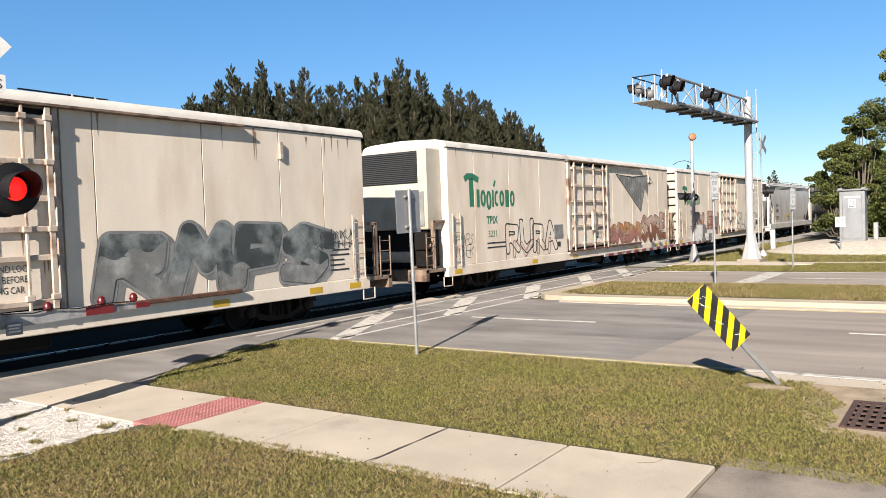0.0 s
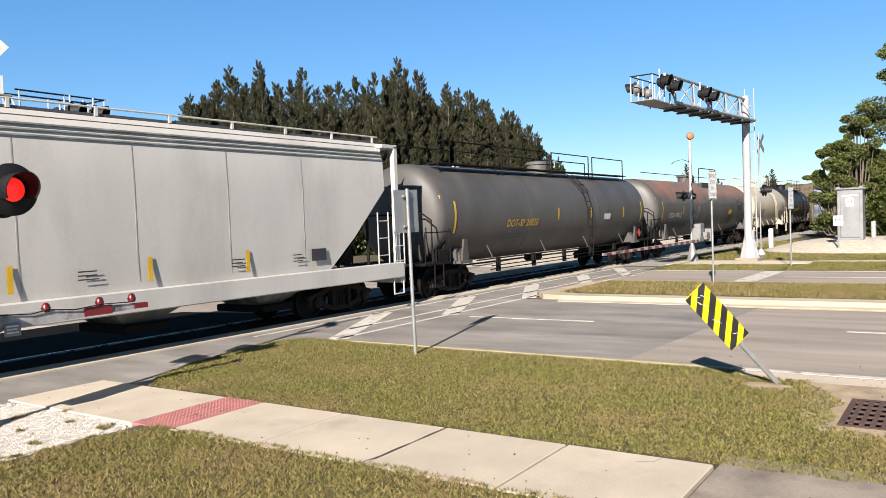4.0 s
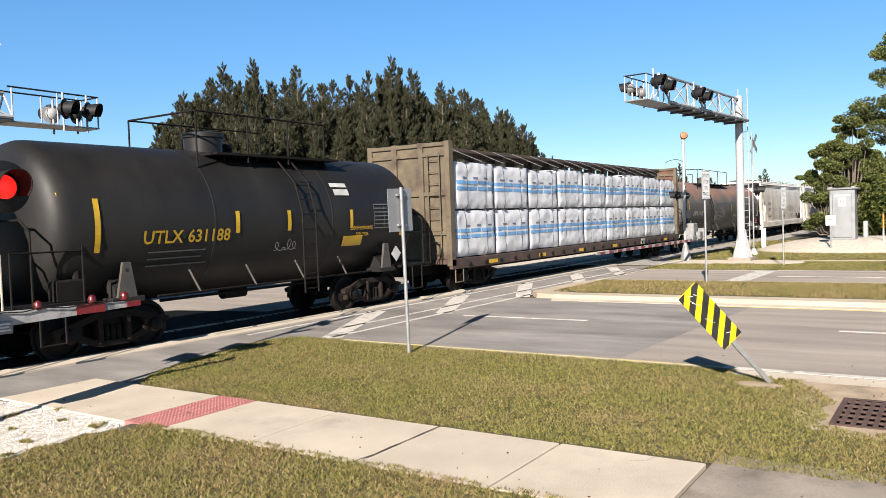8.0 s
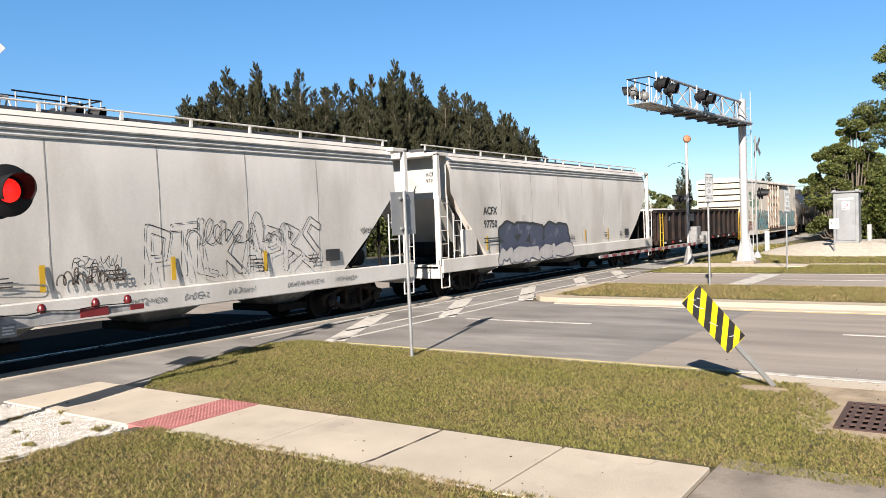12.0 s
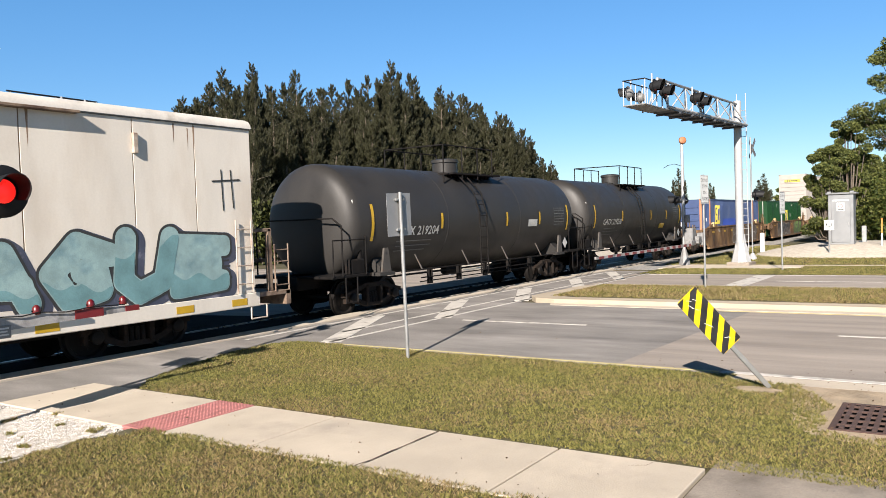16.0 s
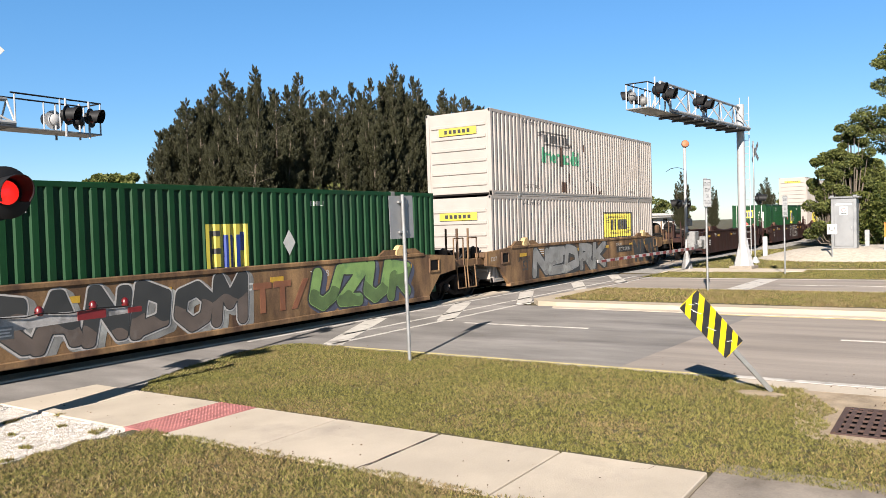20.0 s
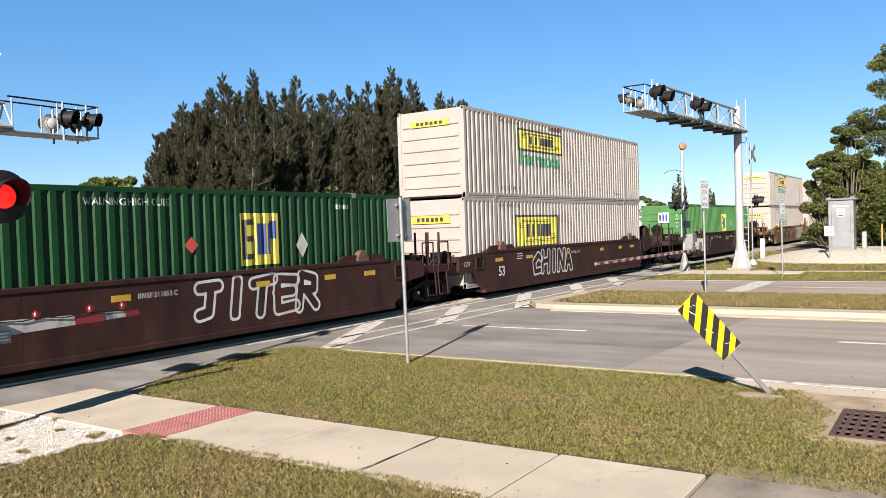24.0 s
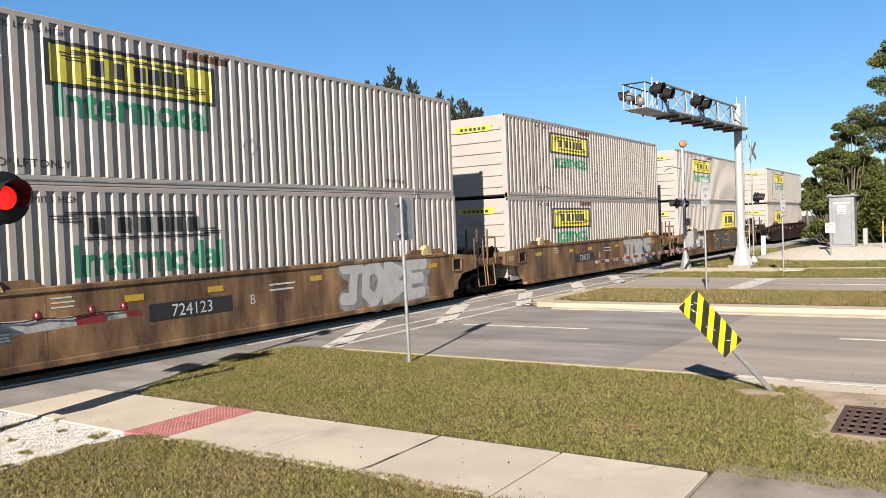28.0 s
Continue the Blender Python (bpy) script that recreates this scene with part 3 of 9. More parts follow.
# ---- storm drain ----
def storm_drain():
    d = thing("storm_drain", "rusty cast-iron storm drain grate set in concrete", "drain grate", at=pose(9.75, 0.50, 0.012) @ Matrix.Diagonal((0.92, 0.92, 1, 1)))
    f = Shape()
    f.box(-0.72, 0.72, -0.75, -0.68, -0.05, 0.012, 0.004).box(-0.72, 0.72, 0.68, 0.75, -0.05, 0.012, 0.004)
    f.box(-0.72, -0.66, -0.68, 0.68, -0.05, 0.012, 0.004).box(0.66, 0.72, -0.68, 0.68, -0.05, 0.012, 0.004)
    part("frame", f, DRAIN_IRON, d)
    # a shallow black plate, not a hole: the drain's shade is its colour
    part("sump", Shape().box(-0.66, 0.66, -0.68, 0.68, -0.02, 0.0015), DRAIN_SHADE, d, "black plate painted as the shade inside the drain")
    bar = Shape().box(-0.66, 0.66, -0.026, 0.026, -0.04, 0.022, 0.004).mesh("bar")
    rib = Shape().box(-0.024, 0.024, -0.68, 0.68, -0.04, 0.024, 0.004).mesh("cross_bar")
    for m in (bar, rib):
        m.materials.append(DRAIN_IRON)
    for i in range(12):
        part("bar", bar, None, d, at=pose(0, -0.616 + i * 0.112, 0))
    for x in (-0.50, -0.25, 0.0, 0.25, 0.50):
        part("cross_bar", rib, None, d, at=pose(x, 0, 0))


storm_drain()


# ---- signs ----
def mound(name, cx, cy, rx, ry, h, material, label, z0=-0.03):
    s, n = Shape(), 28
    v, f = [], []
    for k in range(7):
        r = k / 6
        z = z0 + h * (1 - max(0, (r - 0.45) / 0.55) ** 1.5 if r > 0.45 else 1)
        for i in range(n):
            a = 2 * math.pi * i / n
            j = 1 + 0.12 * noise.noise(Vector((math.cos(a) * 1.3, math.sin(a) * 1.3, cx)))
            v.append((cx + rx * r * j * math.cos(a), cy + ry * r * j * math.sin(a), z))
    for k in range(6):
        for i in range(n):
            f.append((k * n + i, (k + 1) * n + i, (k + 1) * n + (i + 1) % n, k * n + (i + 1) % n))
    return structure(name, s.add(v, f), material, label, "mound", 60)


def sign_post(name, label, at, height, plate_w, plate_h, front, words=(), tilt=0.0, category="road sign"):
    """A post with a rectangular plate; the plate's face looks along -y of the thing."""
    t = thing(name, label, category, at=at @ pose(0, 0, 0, 0, tilt))
    part("post", Shape().rod((0, 0.04, -0.2), (0, 0.04, height), 0.032, n=10), GALV, t, smooth=40)
    z1 = height - 0.02
    z0 = z1 - plate_h
    plate = part("plate", Shape().box(-plate_w / 2, plate_w / 2, -0.003, 0.003, z0, z1, 0.001), SIGN_BACK, t)
    part("face", Shape().box(-plate_w / 2 + 0.004, plate_w / 2 - 0.004, -0.006, -0.0035, z0 + 0.004, z1 - 0.004), front, plate)
    for z in (z0 + plate_h * 0.15, z0 + plate_h * 0.85):
        part("bracket", Shape().box(-0.11, 0.11, 0.004, 0.045, z - 0.02, z + 0.02, 0.004), GALV, plate)
    if words:
        b = 0.012
        s = Shape()
        s.box(-plate_w / 2 + 0.02, plate_w / 2 - 0.02, -0.0075, -0.0065, z0 + 0.02, z0 + 0.02 + b).box(-plate_w / 2 + 0.02, plate_w / 2 - 0.02, -0.0075, -0.0065, z1 - 0.02 - b, z1 - 0.02)
        s.box(-plate_w / 2 + 0.02, -plate_w / 2 + 0.02 + b, -0.0075, -0.0065, z0 + 0.03, z1 - 0.03).box(plate_w / 2 - 0.02 - b, plate_w / 2 - 0.02, -0.0075, -0.0065, z0 + 0.03, z1 - 0.03)
        part("border", s, SIGN_BLACK, plate)
        step = (plate_h - 0.12) / len(words)
        for i, w in enumerate(words):
            word(w, step * 0.85, SIGN_BLACK, plate, pose(0, -0.0085, z1 - 0.06 - (i + 0.82) * step), squeeze=0.8 if len(w) > 5 else 0.95)
    return t


sign_post("crossing_sign", "grey back of a crossing sign on a steel post", pose(11.02, 8.10, 0, 0, 0, 176), 2.9, 0.63, 0.74, SIGN_WHITE, tilt=1.2)
sign_post("stop_on_tracks_sign", "tall white sign against stopping on the tracks beside the median", pose(24.3, 6.44, 0.13, 0, 0, -8), 3.42, 0.58, 0.86, SIGN_WHITE, ("DO NOT", "STOP", "ON", "TRACKS"))
sign_post("stop_on_tracks_sign", "white sign against stopping on the tracks across the road", pose(33.6, 5.88, 0, 0, 0, -8), 3.16, 0.60, 0.86, SIGN_WHITE, ("DO NOT", "STOP", "ON", "TRACKS"))


def hazard_marker():
    a = Vector((-1.07, 0.87, 1.42)).normalized()
    n = Vector((-0.86, -0.62, 0.0))
    n = (n - a * n.dot(a)).normalized()
    u = a.cross(n)
    m = Matrix((u, -n, a)).transposed().to_4x4()
    t = thing("hazard_marker", "leaning yellow and black striped hazard marker on a bent post", "road marker", at=Matrix.Translation((10.98, 2.11, 0)) @ m)
    part("post", Shape().box(-0.03, 0.03, 0.008, 0.02, -0.1, 1.8).box(-0.03, -0.022, 0.02, 0.05, -0.1, 1.8).box(0.022, 0.03, 0.02, 0.05, -0.1, 1.8), GALV, t)
    w, z0, z1, r = 0.16, 0.85, 1.83, 0.04
    ring = []
    for cx, cz, a0 in ((w - r, z0 + r, -90), (w - r, z1 - r, 0), (-w + r, z1 - r, 90), (-w + r, z0 + r, 180)):
        for k in range(5):
            ang = radians(a0 + k * 22.5)
            ring.append((cx + r * math.cos(ang), cz + r * math.sin(ang)))
    plate = part("plate", Shape().prism(ring, "y", -0.003, 0.003), SIGN_YELLOW, t)
    for i in range(6):
        zc = z0 - 0.16 + i * 0.235
        lo, hi = zc, zc + 0.122
        quad = [(-w, lo - 0.15), (w, lo + 0.15), (w, hi + 0.15), (-w, hi - 0.15)]
        cut = clip_poly(quad, z0 + 0.008, z1 - 0.008)
        if len(cut) > 2:
            part("stripe", Shape().prism(cut, "y", -0.006, -0.004), SIGN_BLACK, plate)
    for dx, dz, ln, an in ((-0.02, 1.74, 0.07, 50), (0.04, 1.70, 0.06, 65), (-0.05, 1.66, 0.09, 75), (-0.03, 1.60, 0.12, 62), (0.02, 1.0, 0.05, 40), (0.05, 0.97, 0.04, 80), (-0.04, 1.3, 0.14, 68)):
        part("scratch", Shape().box(-ln / 2, ln / 2, -0.0075, -0.0065, -0.003, 0.003), SIGN_WHITE, plate, at=pose(dx, 0, dz, 0, an, 0))


def clip_poly(poly, lo, hi):
    for lim, s in ((lo, 1), (hi, -1)):
        out = []
        for i, p in enumerate(poly):
            q = poly[(i + 1) % len(poly)]
            a, b = (p[1] - lim) * s, (q[1] - lim) * s
            if a >= 0:
                out.append(p)
            if (a >= 0) != (b >= 0):
                k = a / (a - b)
                out.append((p[0] + (q[0] - p[0]) * k, lim))
        poly = out
        if not poly:
            break
    return poly


hazard_marker()
mound("bare_patch", 10.80, 2.2, 0.30, 0.55, 0.010, SANDY, "bare sandy patch round the leaning post", -0.003)


# ---- crossing signals ----
def flasher(parent, x, y, z, turn, lens, back=LAMP_BLACK, rad=0.30):
    """A round flashing light on its parent, facing -y when turn is 0."""
    m = pose(x, y, z, 0, 0, turn)
    disc = Shape().lathe([(rad, -0.012), (rad, 0.0), (rad - 0.01, 0.008)], pose(0, 0, 0, 90), 28)
    d = part("signal_light", disc, back, parent, at=m, smooth=40)
    part("housing", Shape().lathe([(0.16, 0), (0.15, 0.12), (0.08, 0.17)], pose(0, 0.008, 0, -90), 16), back, d, smooth=40)
    part("lens", Shape().lathe([(0.152, 0), (0.13, 0.03), (0.07, 0.05), (0.01, 0.055)], pose(0, -0.012, 0, 90), 20), lens, d, smooth=60)
    s = Shape()
    n = 16
    prof = []
    for k in range(n + 1):
        a = radians(-35 + k * 250 / n)
        reach = 0.34 - 0.14 * (1 - math.sin(a)) * 0.5
        prof.append((math.cos(a), math.sin(a), reach))
    v, f = [], []
    for c, sn, reach in prof:
        v += [(c * 0.185, -0.012, sn * 0.185), (c * 0.205, -reach, sn * 0.205), (c * 0.193, -0.012, sn * 0.193), (c * 0.213, -reach, sn * 0.213)]
    for k in range(n):
        a, b = 4 * k, 4 * k + 4
        f += [(a, a + 1, b + 1, b), (a + 2, b + 2, b + 3, a + 3), (a + 1, a + 3, b + 3, b + 1)]
    part("hood", s.add(v, f), LAMP_BLACK, d, smooth=40)
    return d


def striped_bar(parent, x0, x1, y, z, h0, h1, step):
    """A gate arm along x, from x0 (thick) to x1 (thin), with red and white bands proud of it."""
    s = Shape()
    d = 1 if x1 > x0 else -1
    s.add([(x0, y - 0.03, z - h0), (x0, y + 0.03, z - h0), (x0, y + 0.03, z + h0), (x0, y - 0.03, z + h0),
           (x1, y - 0.02, z - h1), (x1, y + 0.02, z - h1), (x1, y + 0.02, z + h1), (x1, y - 0.02, z + h1)],
          [(0, 1, 2, 3), (7, 6, 5, 4), (0, 4, 5, 1), (1, 5, 6, 2), (2, 6, 7, 3), (3, 7, 4, 0)] if d < 0 else
          [(3, 2, 1, 0), (4, 5, 6, 7), (1, 5, 4, 0), (2, 6, 5, 1), (3, 7, 6, 2), (0, 4, 7, 3)])
    arm = part("gate_arm", s, WORN_WHITE, parent)
    if not isinstance(step, tuple):
        n = int(abs(x1 - x0) / step)
        step = [(x0 + d * i * step, x0 + d * min((i + 1) * step, abs(x1 - x0))) for i in range(1, n + 1, 2)]
    for a, b in step:
        k = (a - x0) / (x1 - x0)
        h = h0 + (h1 - h0) * k - 0.004
        part("red_band", Shape().box(min(a, b), max(a, b), y - 0.036, y + 0.036, z - h, z + h), WORN_RED, arm)
    return arm


def crossbuck(parent, x, y, z, turn, words=True, size=1.0, sheet=SIGN_OLD):
    m = pose(x, y, z, 0, 0, turn)
    for k, (an, txt) in enumerate(((42, "RAIL ROAD"), (-42, "CROSSING"))):
        b = part("crossbuck_board", Shape().box(-0.62 * size, 0.62 * size, -0.006 - k * 0.008, -0.001 - k * 0.008, -0.115 * size, 0.115 * size, 0.001), sheet, parent,
                 at=m @ pose(0, 0, 0, 0, an, 0))
        if words:
            word(txt, 0.19 * size, SIGN_BLACK, b, pose(0, -0.0085 - k * 0.008, -0.055 * size))


def near_gate():
    g = thing("crossing_gate", "lowered pavement gate with red lamps and a flashing signal mast", "crossing gate", at=pose(4.55, 10.0, 0))
    part("mast", Shape().rod((0, 0, 0), (0, 0, 5.2), 0.055, n=12), ALU_PAINT, g, smooth=40)
    part("base", Shape().lathe([(0.26, 0), (0.24, 0.06), (0.10, 0.30), (0.075, 0.42)], n=12), ALU_PAINT, g, smooth=30)
    part("mechanism", Shape().box(-0.2, 0.2, -0.35, -0.06, 0.85, 1.55, 0.03), ALU_PAINT, g)
    arm = striped_bar(g, 0.35, 2.52, 0.0, 1.265, 0.10, 0.035, ((1.53, 1.95), (2.30, 2.52)))
    for x in (1.02, 1.78, 2.28):
        lamp = part("gate_lamp", Shape().lathe([(0.05, 0), (0.055, 0.03), (0.05, 0.09), (0.02, 0.12)], pose(x, 0, 1.33), 14), LENS_RIM, arm, "red gate lamp", smooth=40)
        part("lamp_cap", Shape().box(x - 0.065, x + 0.065, -0.012, 0.012, 1.37, 1.385), LAMP_BLACK, arm)
    part("lamp_cable", Shape().pipe([(0.4, -0.04, 1.36), (0.8, -0.05, 1.33), (1.02, -0.05, 1.36), (1.4, -0.05, 1.32), (1.78, -0.05, 1.35), (2.28, -0.04, 1.33)], 0.008), LAMP_BLACK, arm)
    plate = part("name_plate", Shape().box(0.45, 0.66, -0.05, -0.038, 1.08, 1.24, 0.004), ALU, arm, "small aluminium maker's plate")
    for i in range(3):
        part("writing_bar", Shape().box(0.48, 0.63 - 0.02 * (i % 2), -0.054, -0.051, 1.115 + i * 0.04, 1.135 + i * 0.04), SIGN_WHITE, plate)
    part("cross_arm", Shape().rod((-0.5, -0.02, 2.86), (0.62, -0.02, 2.86), 0.03), ALU_PAINT, g)
    flasher(g, 0.62, -0.1, 2.91, 0, LENS_RED, rad=0.33)
    flasher(g, -0.66, -0.1, 2.86, 10, LENS_DARK)
    flasher(g, 0.62, 0.18, 2.86, 190, LENS_DARK)
    flasher(g, -0.62, 0.18, 2.86, 190, LENS_RED)
    crossbuck(g, 0.10, -0.09, 4.98, -12)
    tr = part("track_count_sign", Shape().box(-0.35, 0.35, -0.005, 0.0, -0.11, 0.11), SIGN_OLD, g, at=pose(0.20, -0.1, 4.19, 0, 0, -12))
    word("TRACKS", 0.17, SIGN_BLACK, tr, pose(0.0, -0.008, -0.06))


near_gate()


def far_gate():
    g = thing("crossing_gate", "lowered road gate with striped arm on a silver signal mast", "crossing gate", at=pose(37.2, 10.86, 0))
    part("mast", Shape().rod((0, 0, 0), (0, 0, 5.72), 0.07, n=12), ALU_PAINT, g, smooth=40)
    part("base", Shape().lathe([(0.28, 0), (0.26, 0.08), (0.15, 0.55), (0.10, 0.75)], n=8), MAST_GREY, g, smooth=30)
    part("bell", Shape().lathe([(0.05, -0.1), (0.17, -0.06), (0.18, 0.0), (0.15, 0.05), (0.05, 0.07)], pose(-0.05, -0.06, 5.86, 80, 0, -60), 20), mat("bronze_bell", (0.2448, 0.0936, 0.036), 0.6, 0.2), g, "weathered bronze crossing bell", smooth=40)
    part("mechanism", Shape().box(-0.32, 0.32, -0.5, -0.1, 0.95, 1.75, 0.04), MAST_GREY, g)
    part("counterweight", Shape().box(-0.2, 0.7, -0.75, -0.55, 1.0, 1.35, 0.03).box(0.3, 0.75, -0.8, -0.5, 0.9, 1.5, 0.03), MAST_GREY, g)
    part("gate_bracket", Shape().box(-0.9, -0.2, -0.62, -0.5, 0.95, 1.15, 0.02), MAST_GREY, g)
    striped_bar(g, -0.4, -12.2, -0.55, 0.98, 0.065, 0.045, 0.41)
    part("control_box", Shape().box(-0.2, 0.0, -0.3, -0.1, 2.0, 2.35, 0.02), MAST_GREY, g)
    part("cross_arm", Shape().rod((-0.75, 0, 3.05), (0.75, 0, 3.05), 0.035), ALU_PAINT, g)
    flasher(g, -0.7, 0.14, 3.05, 180, LENS_DARK, rad=0.24)
    flasher(g, 0.7, 0.14, 3.05, 180, LENS_DARK, rad=0.24)
    part("whip_cable", Shape().pipe([(0, 0, 4.65), (-0.5, 0.2, 4.75), (-0.9, 0.4, 4.68), (-1.2, 0.5, 4.55)], 0.012), LAMP_BLACK, g)
    part("side_cable", Shape().pipe([(0.09, -0.03, 4.65), (0.10, -0.05, 3.9), (-0.09, -0.06, 3.6), (0.09, -0.06, 3.2), (0.09, -0.06, 1.7)], 0.018), LAMP_BLACK, g)


far_gate()


def cantilever(name, label, at, length, z_low, z_high, z_low_end, z_high_end, basket, lights):
    """A signal bridge: tower at the thing's origin, truss reaching along -x."""
    c = thing(name, label, "signal bridge", at=at)
    h = z_high + 0.15
    part("tower", Shape().rod((0, 0, 0.5), (0, 0, h), 0.17, n=14), ALU_PAINT, c, smooth=40)
    part("tower_leg", Shape().rod((0.34, 0.1, 0.5), (0.34, 0.1, h), 0.10, n=12), ALU_PAINT, c, smooth=40)
    part("flared_base", Shape().lathe([(0.46, 0.1), (0.43, 0.22), (0.24, 1.0), (0.18, 1.4)], pose(0.1, 0, 0), 8), ALU_PAINT, c)
    part("footing", Shape().box(-0.45, 0.65, -0.5, 0.5, -0.1, 0.14, 0.03), CONCRETE_OLD, c)
    n = int(length / 1.6)
    for y in (-0.38, 0.38):
        part("lower_chord", Shape().rod((0.1, y, z_low), (-length, y, z_low_end), 0.06, n=8), ALU_PAINT, c, smooth=40)
    part("upper_chord", Shape().rod((0.1, 0, z_high), (-length, 0, z_high_end), 0.055, n=8), GALV, c, smooth=40)
    for i in range(n + 1):
        k0, k1 = i / n, min((i + 0.5) / n, 1)
        for y in (-0.38, 0.38):
            p = (-length * k0, y, z_low + (z_low_end - z_low) * k0)
            q = (-length * k1, 0, z_high + (z_high_end - z_high) * k1)
            part("brace", Shape().rod(p, q, 0.028, n=6), ALU_PAINT, c)
            if i < n:
                k2 = (i + 1) / n
                part("brace", Shape().rod(q, (-length * k2, y, z_low + (z_low_end - z_low) * k2), 0.028, n=6), ALU_PAINT, c)
    for i in range(int(length / 1.3)):
        k = (i + 0.5) * 1.3 / length
        part("walkway_bearer", Shape().box(-length * k - 0.05, -length * k + 0.05, -0.48, 0.48, z_low + (z_low_end - z_low) * k - 0.17, z_low + (z_low_end - z_low) * k - 0.1, 0.01), RAIL_DARK, c)
    dk = Shape()
    dk.add([(0, -0.42, z_low - 0.1), (0, 0.42, z_low - 0.1), (-length, 0.42, z_low_end - 0.1), (-length, -0.42, z_low_end - 0.1),
            (0, -0.42, z_low - 0.06), (0, 0.42, z_low - 0.06), (-length, 0.42, z_low_end - 0.06), (-length, -0.42, z_low_end - 0.06)],
           [(0, 1, 2, 3), (7, 6, 5, 4), (0, 4, 5, 1), (2, 6, 7, 3), (1, 5, 6, 2), (3, 7, 4, 0)])
    part("walkway", dk, RAIL_DARK, c)
    zb = z_low_end - 0.08
    part("basket_floor", Shape().box(-length - basket, -length + 0.1, -0.4, 0.4, zb - 0.04, zb, 0.01), GALV, c)
    for x in (-length - basket + 0.03, -length - basket / 2, -length):
        for y in (-0.38, 0.38):
            part("rail_post", Shape().rod((x, y, zb), (x, y, zb + 0.82), 0.022), ALU_PAINT, c)
    for y in (-0.38, 0.38):
        part("hand_rail", Shape().rod((-length - basket, y, zb + 0.82), (-length + 0.1, y, zb + 0.84), 0.022), LAMP_BLACK, c)
    part("hand_rail", Shape().rod((-length - basket + 0.03, -0.38, zb + 0.82), (-length - basket + 0.03, 0.38, zb + 0.82), 0.022), LAMP_BLACK, c)
    for x, z, turn, back in lights:
        yy = -0.5 if turn < 90 else 0.5
        part("lamp_pole", Shape().rod((x, yy * 0.8, z - 0.55), (x, yy * 0.8, z + 0.45), 0.03), ALU_PAINT, c)
        flasher(c, x, yy, z, turn, LENS_DARK, back, 0.26)
    for y in (-0.2, 0.2):
        part("ladder_rail", Shape().rod((0.62, y, 0.6), (0.62, y, h + 0.4), 0.02), ALU_PAINT, c)
    rung = Shape().rod((0.62, -0.2, 0), (0.62, 0.2, 0), 0.012, n=6).mesh("ladder_rung")
    rung.materials.append(ALU_PAINT)
    for i in range(int((h - 0.7) / 0.3)):
        part("ladder_rung", rung, None, c, at=pose(0, 0, 0.75 + i * 0.3))
    return c


LIGHTS_R = ((-10.9, 6.60, 183, MAST_GREY), (-9.9, 6.56, 183, MAST_GREY), (-11.0, 6.70, 2, LAMP_BLACK), (-10.1, 6.62, 2, LAMP_BLACK), (-7.05, 6.72, 2, LAMP_BLACK), (-6.2, 6.66, 2, LAMP_BLACK))
cantilever("signal_bridge", "silver cantilever signal bridge with black flashing lights over the far lanes", pose(37.22, 8.33, 0, 0, 0, -3.5), 9.5, 6.31, 7.27, 6.18, 7.22, 2.1, LIGHTS_R)
mast = thing("crossing_signal", "slim crossing signal mast with crossbuck behind the signal bridge", "crossing signal", at=pose(42.2, 8.84, 0))
part("mast", Shape().rod((0, 0, -0.05), (0, 0, 6.2), 0.035, n=10), GALV, mast, smooth=40)
part("base", Shape().lathe([(0.22, -0.05), (0.2, 0.06), (0.08, 0.3)], n=10), ALU_PAINT, mast, smooth=30)
crossbuck(mast, 0.0, -0.08, 5.62, 30, False, 1.0, SIGN_BACK)
part("cross_arm", Shape().rod((-0.1, -0.02, 3.27), (0.75, -0.02, 3.27), 0.03), ALU_PAINT, mast)
flasher(mast, 0.2, -0.12, 3.27, 25, LENS_DARK)
flasher(mast, 0.8, -0.12, 3.27, 25, LENS_DARK)
LIGHTS_L = ((-6.31, 5.53, 0, ALU_PAINT), (-6.12, 5.54, 212, LAMP_BLACK), (-7.0, 5.58, 25, LAMP_BLACK), (-6.78, 5.53, 212, LAMP_BLACK))
cantilever("signal_bridge", "silver cantilever signal bridge with flashing lights behind the track", pose(5.75, 20.0, 0, 0, 0, 180), 4.8, 5.24, 5.87, 5.22, 5.85, 2.35, LIGHTS_L)


# ---- things across the road ----
mound("shell_mound", 48.6, 4.4, 5.8, 5.4, 0.58, SHELL, "low mound of pale shell rock under the signal cabinet")


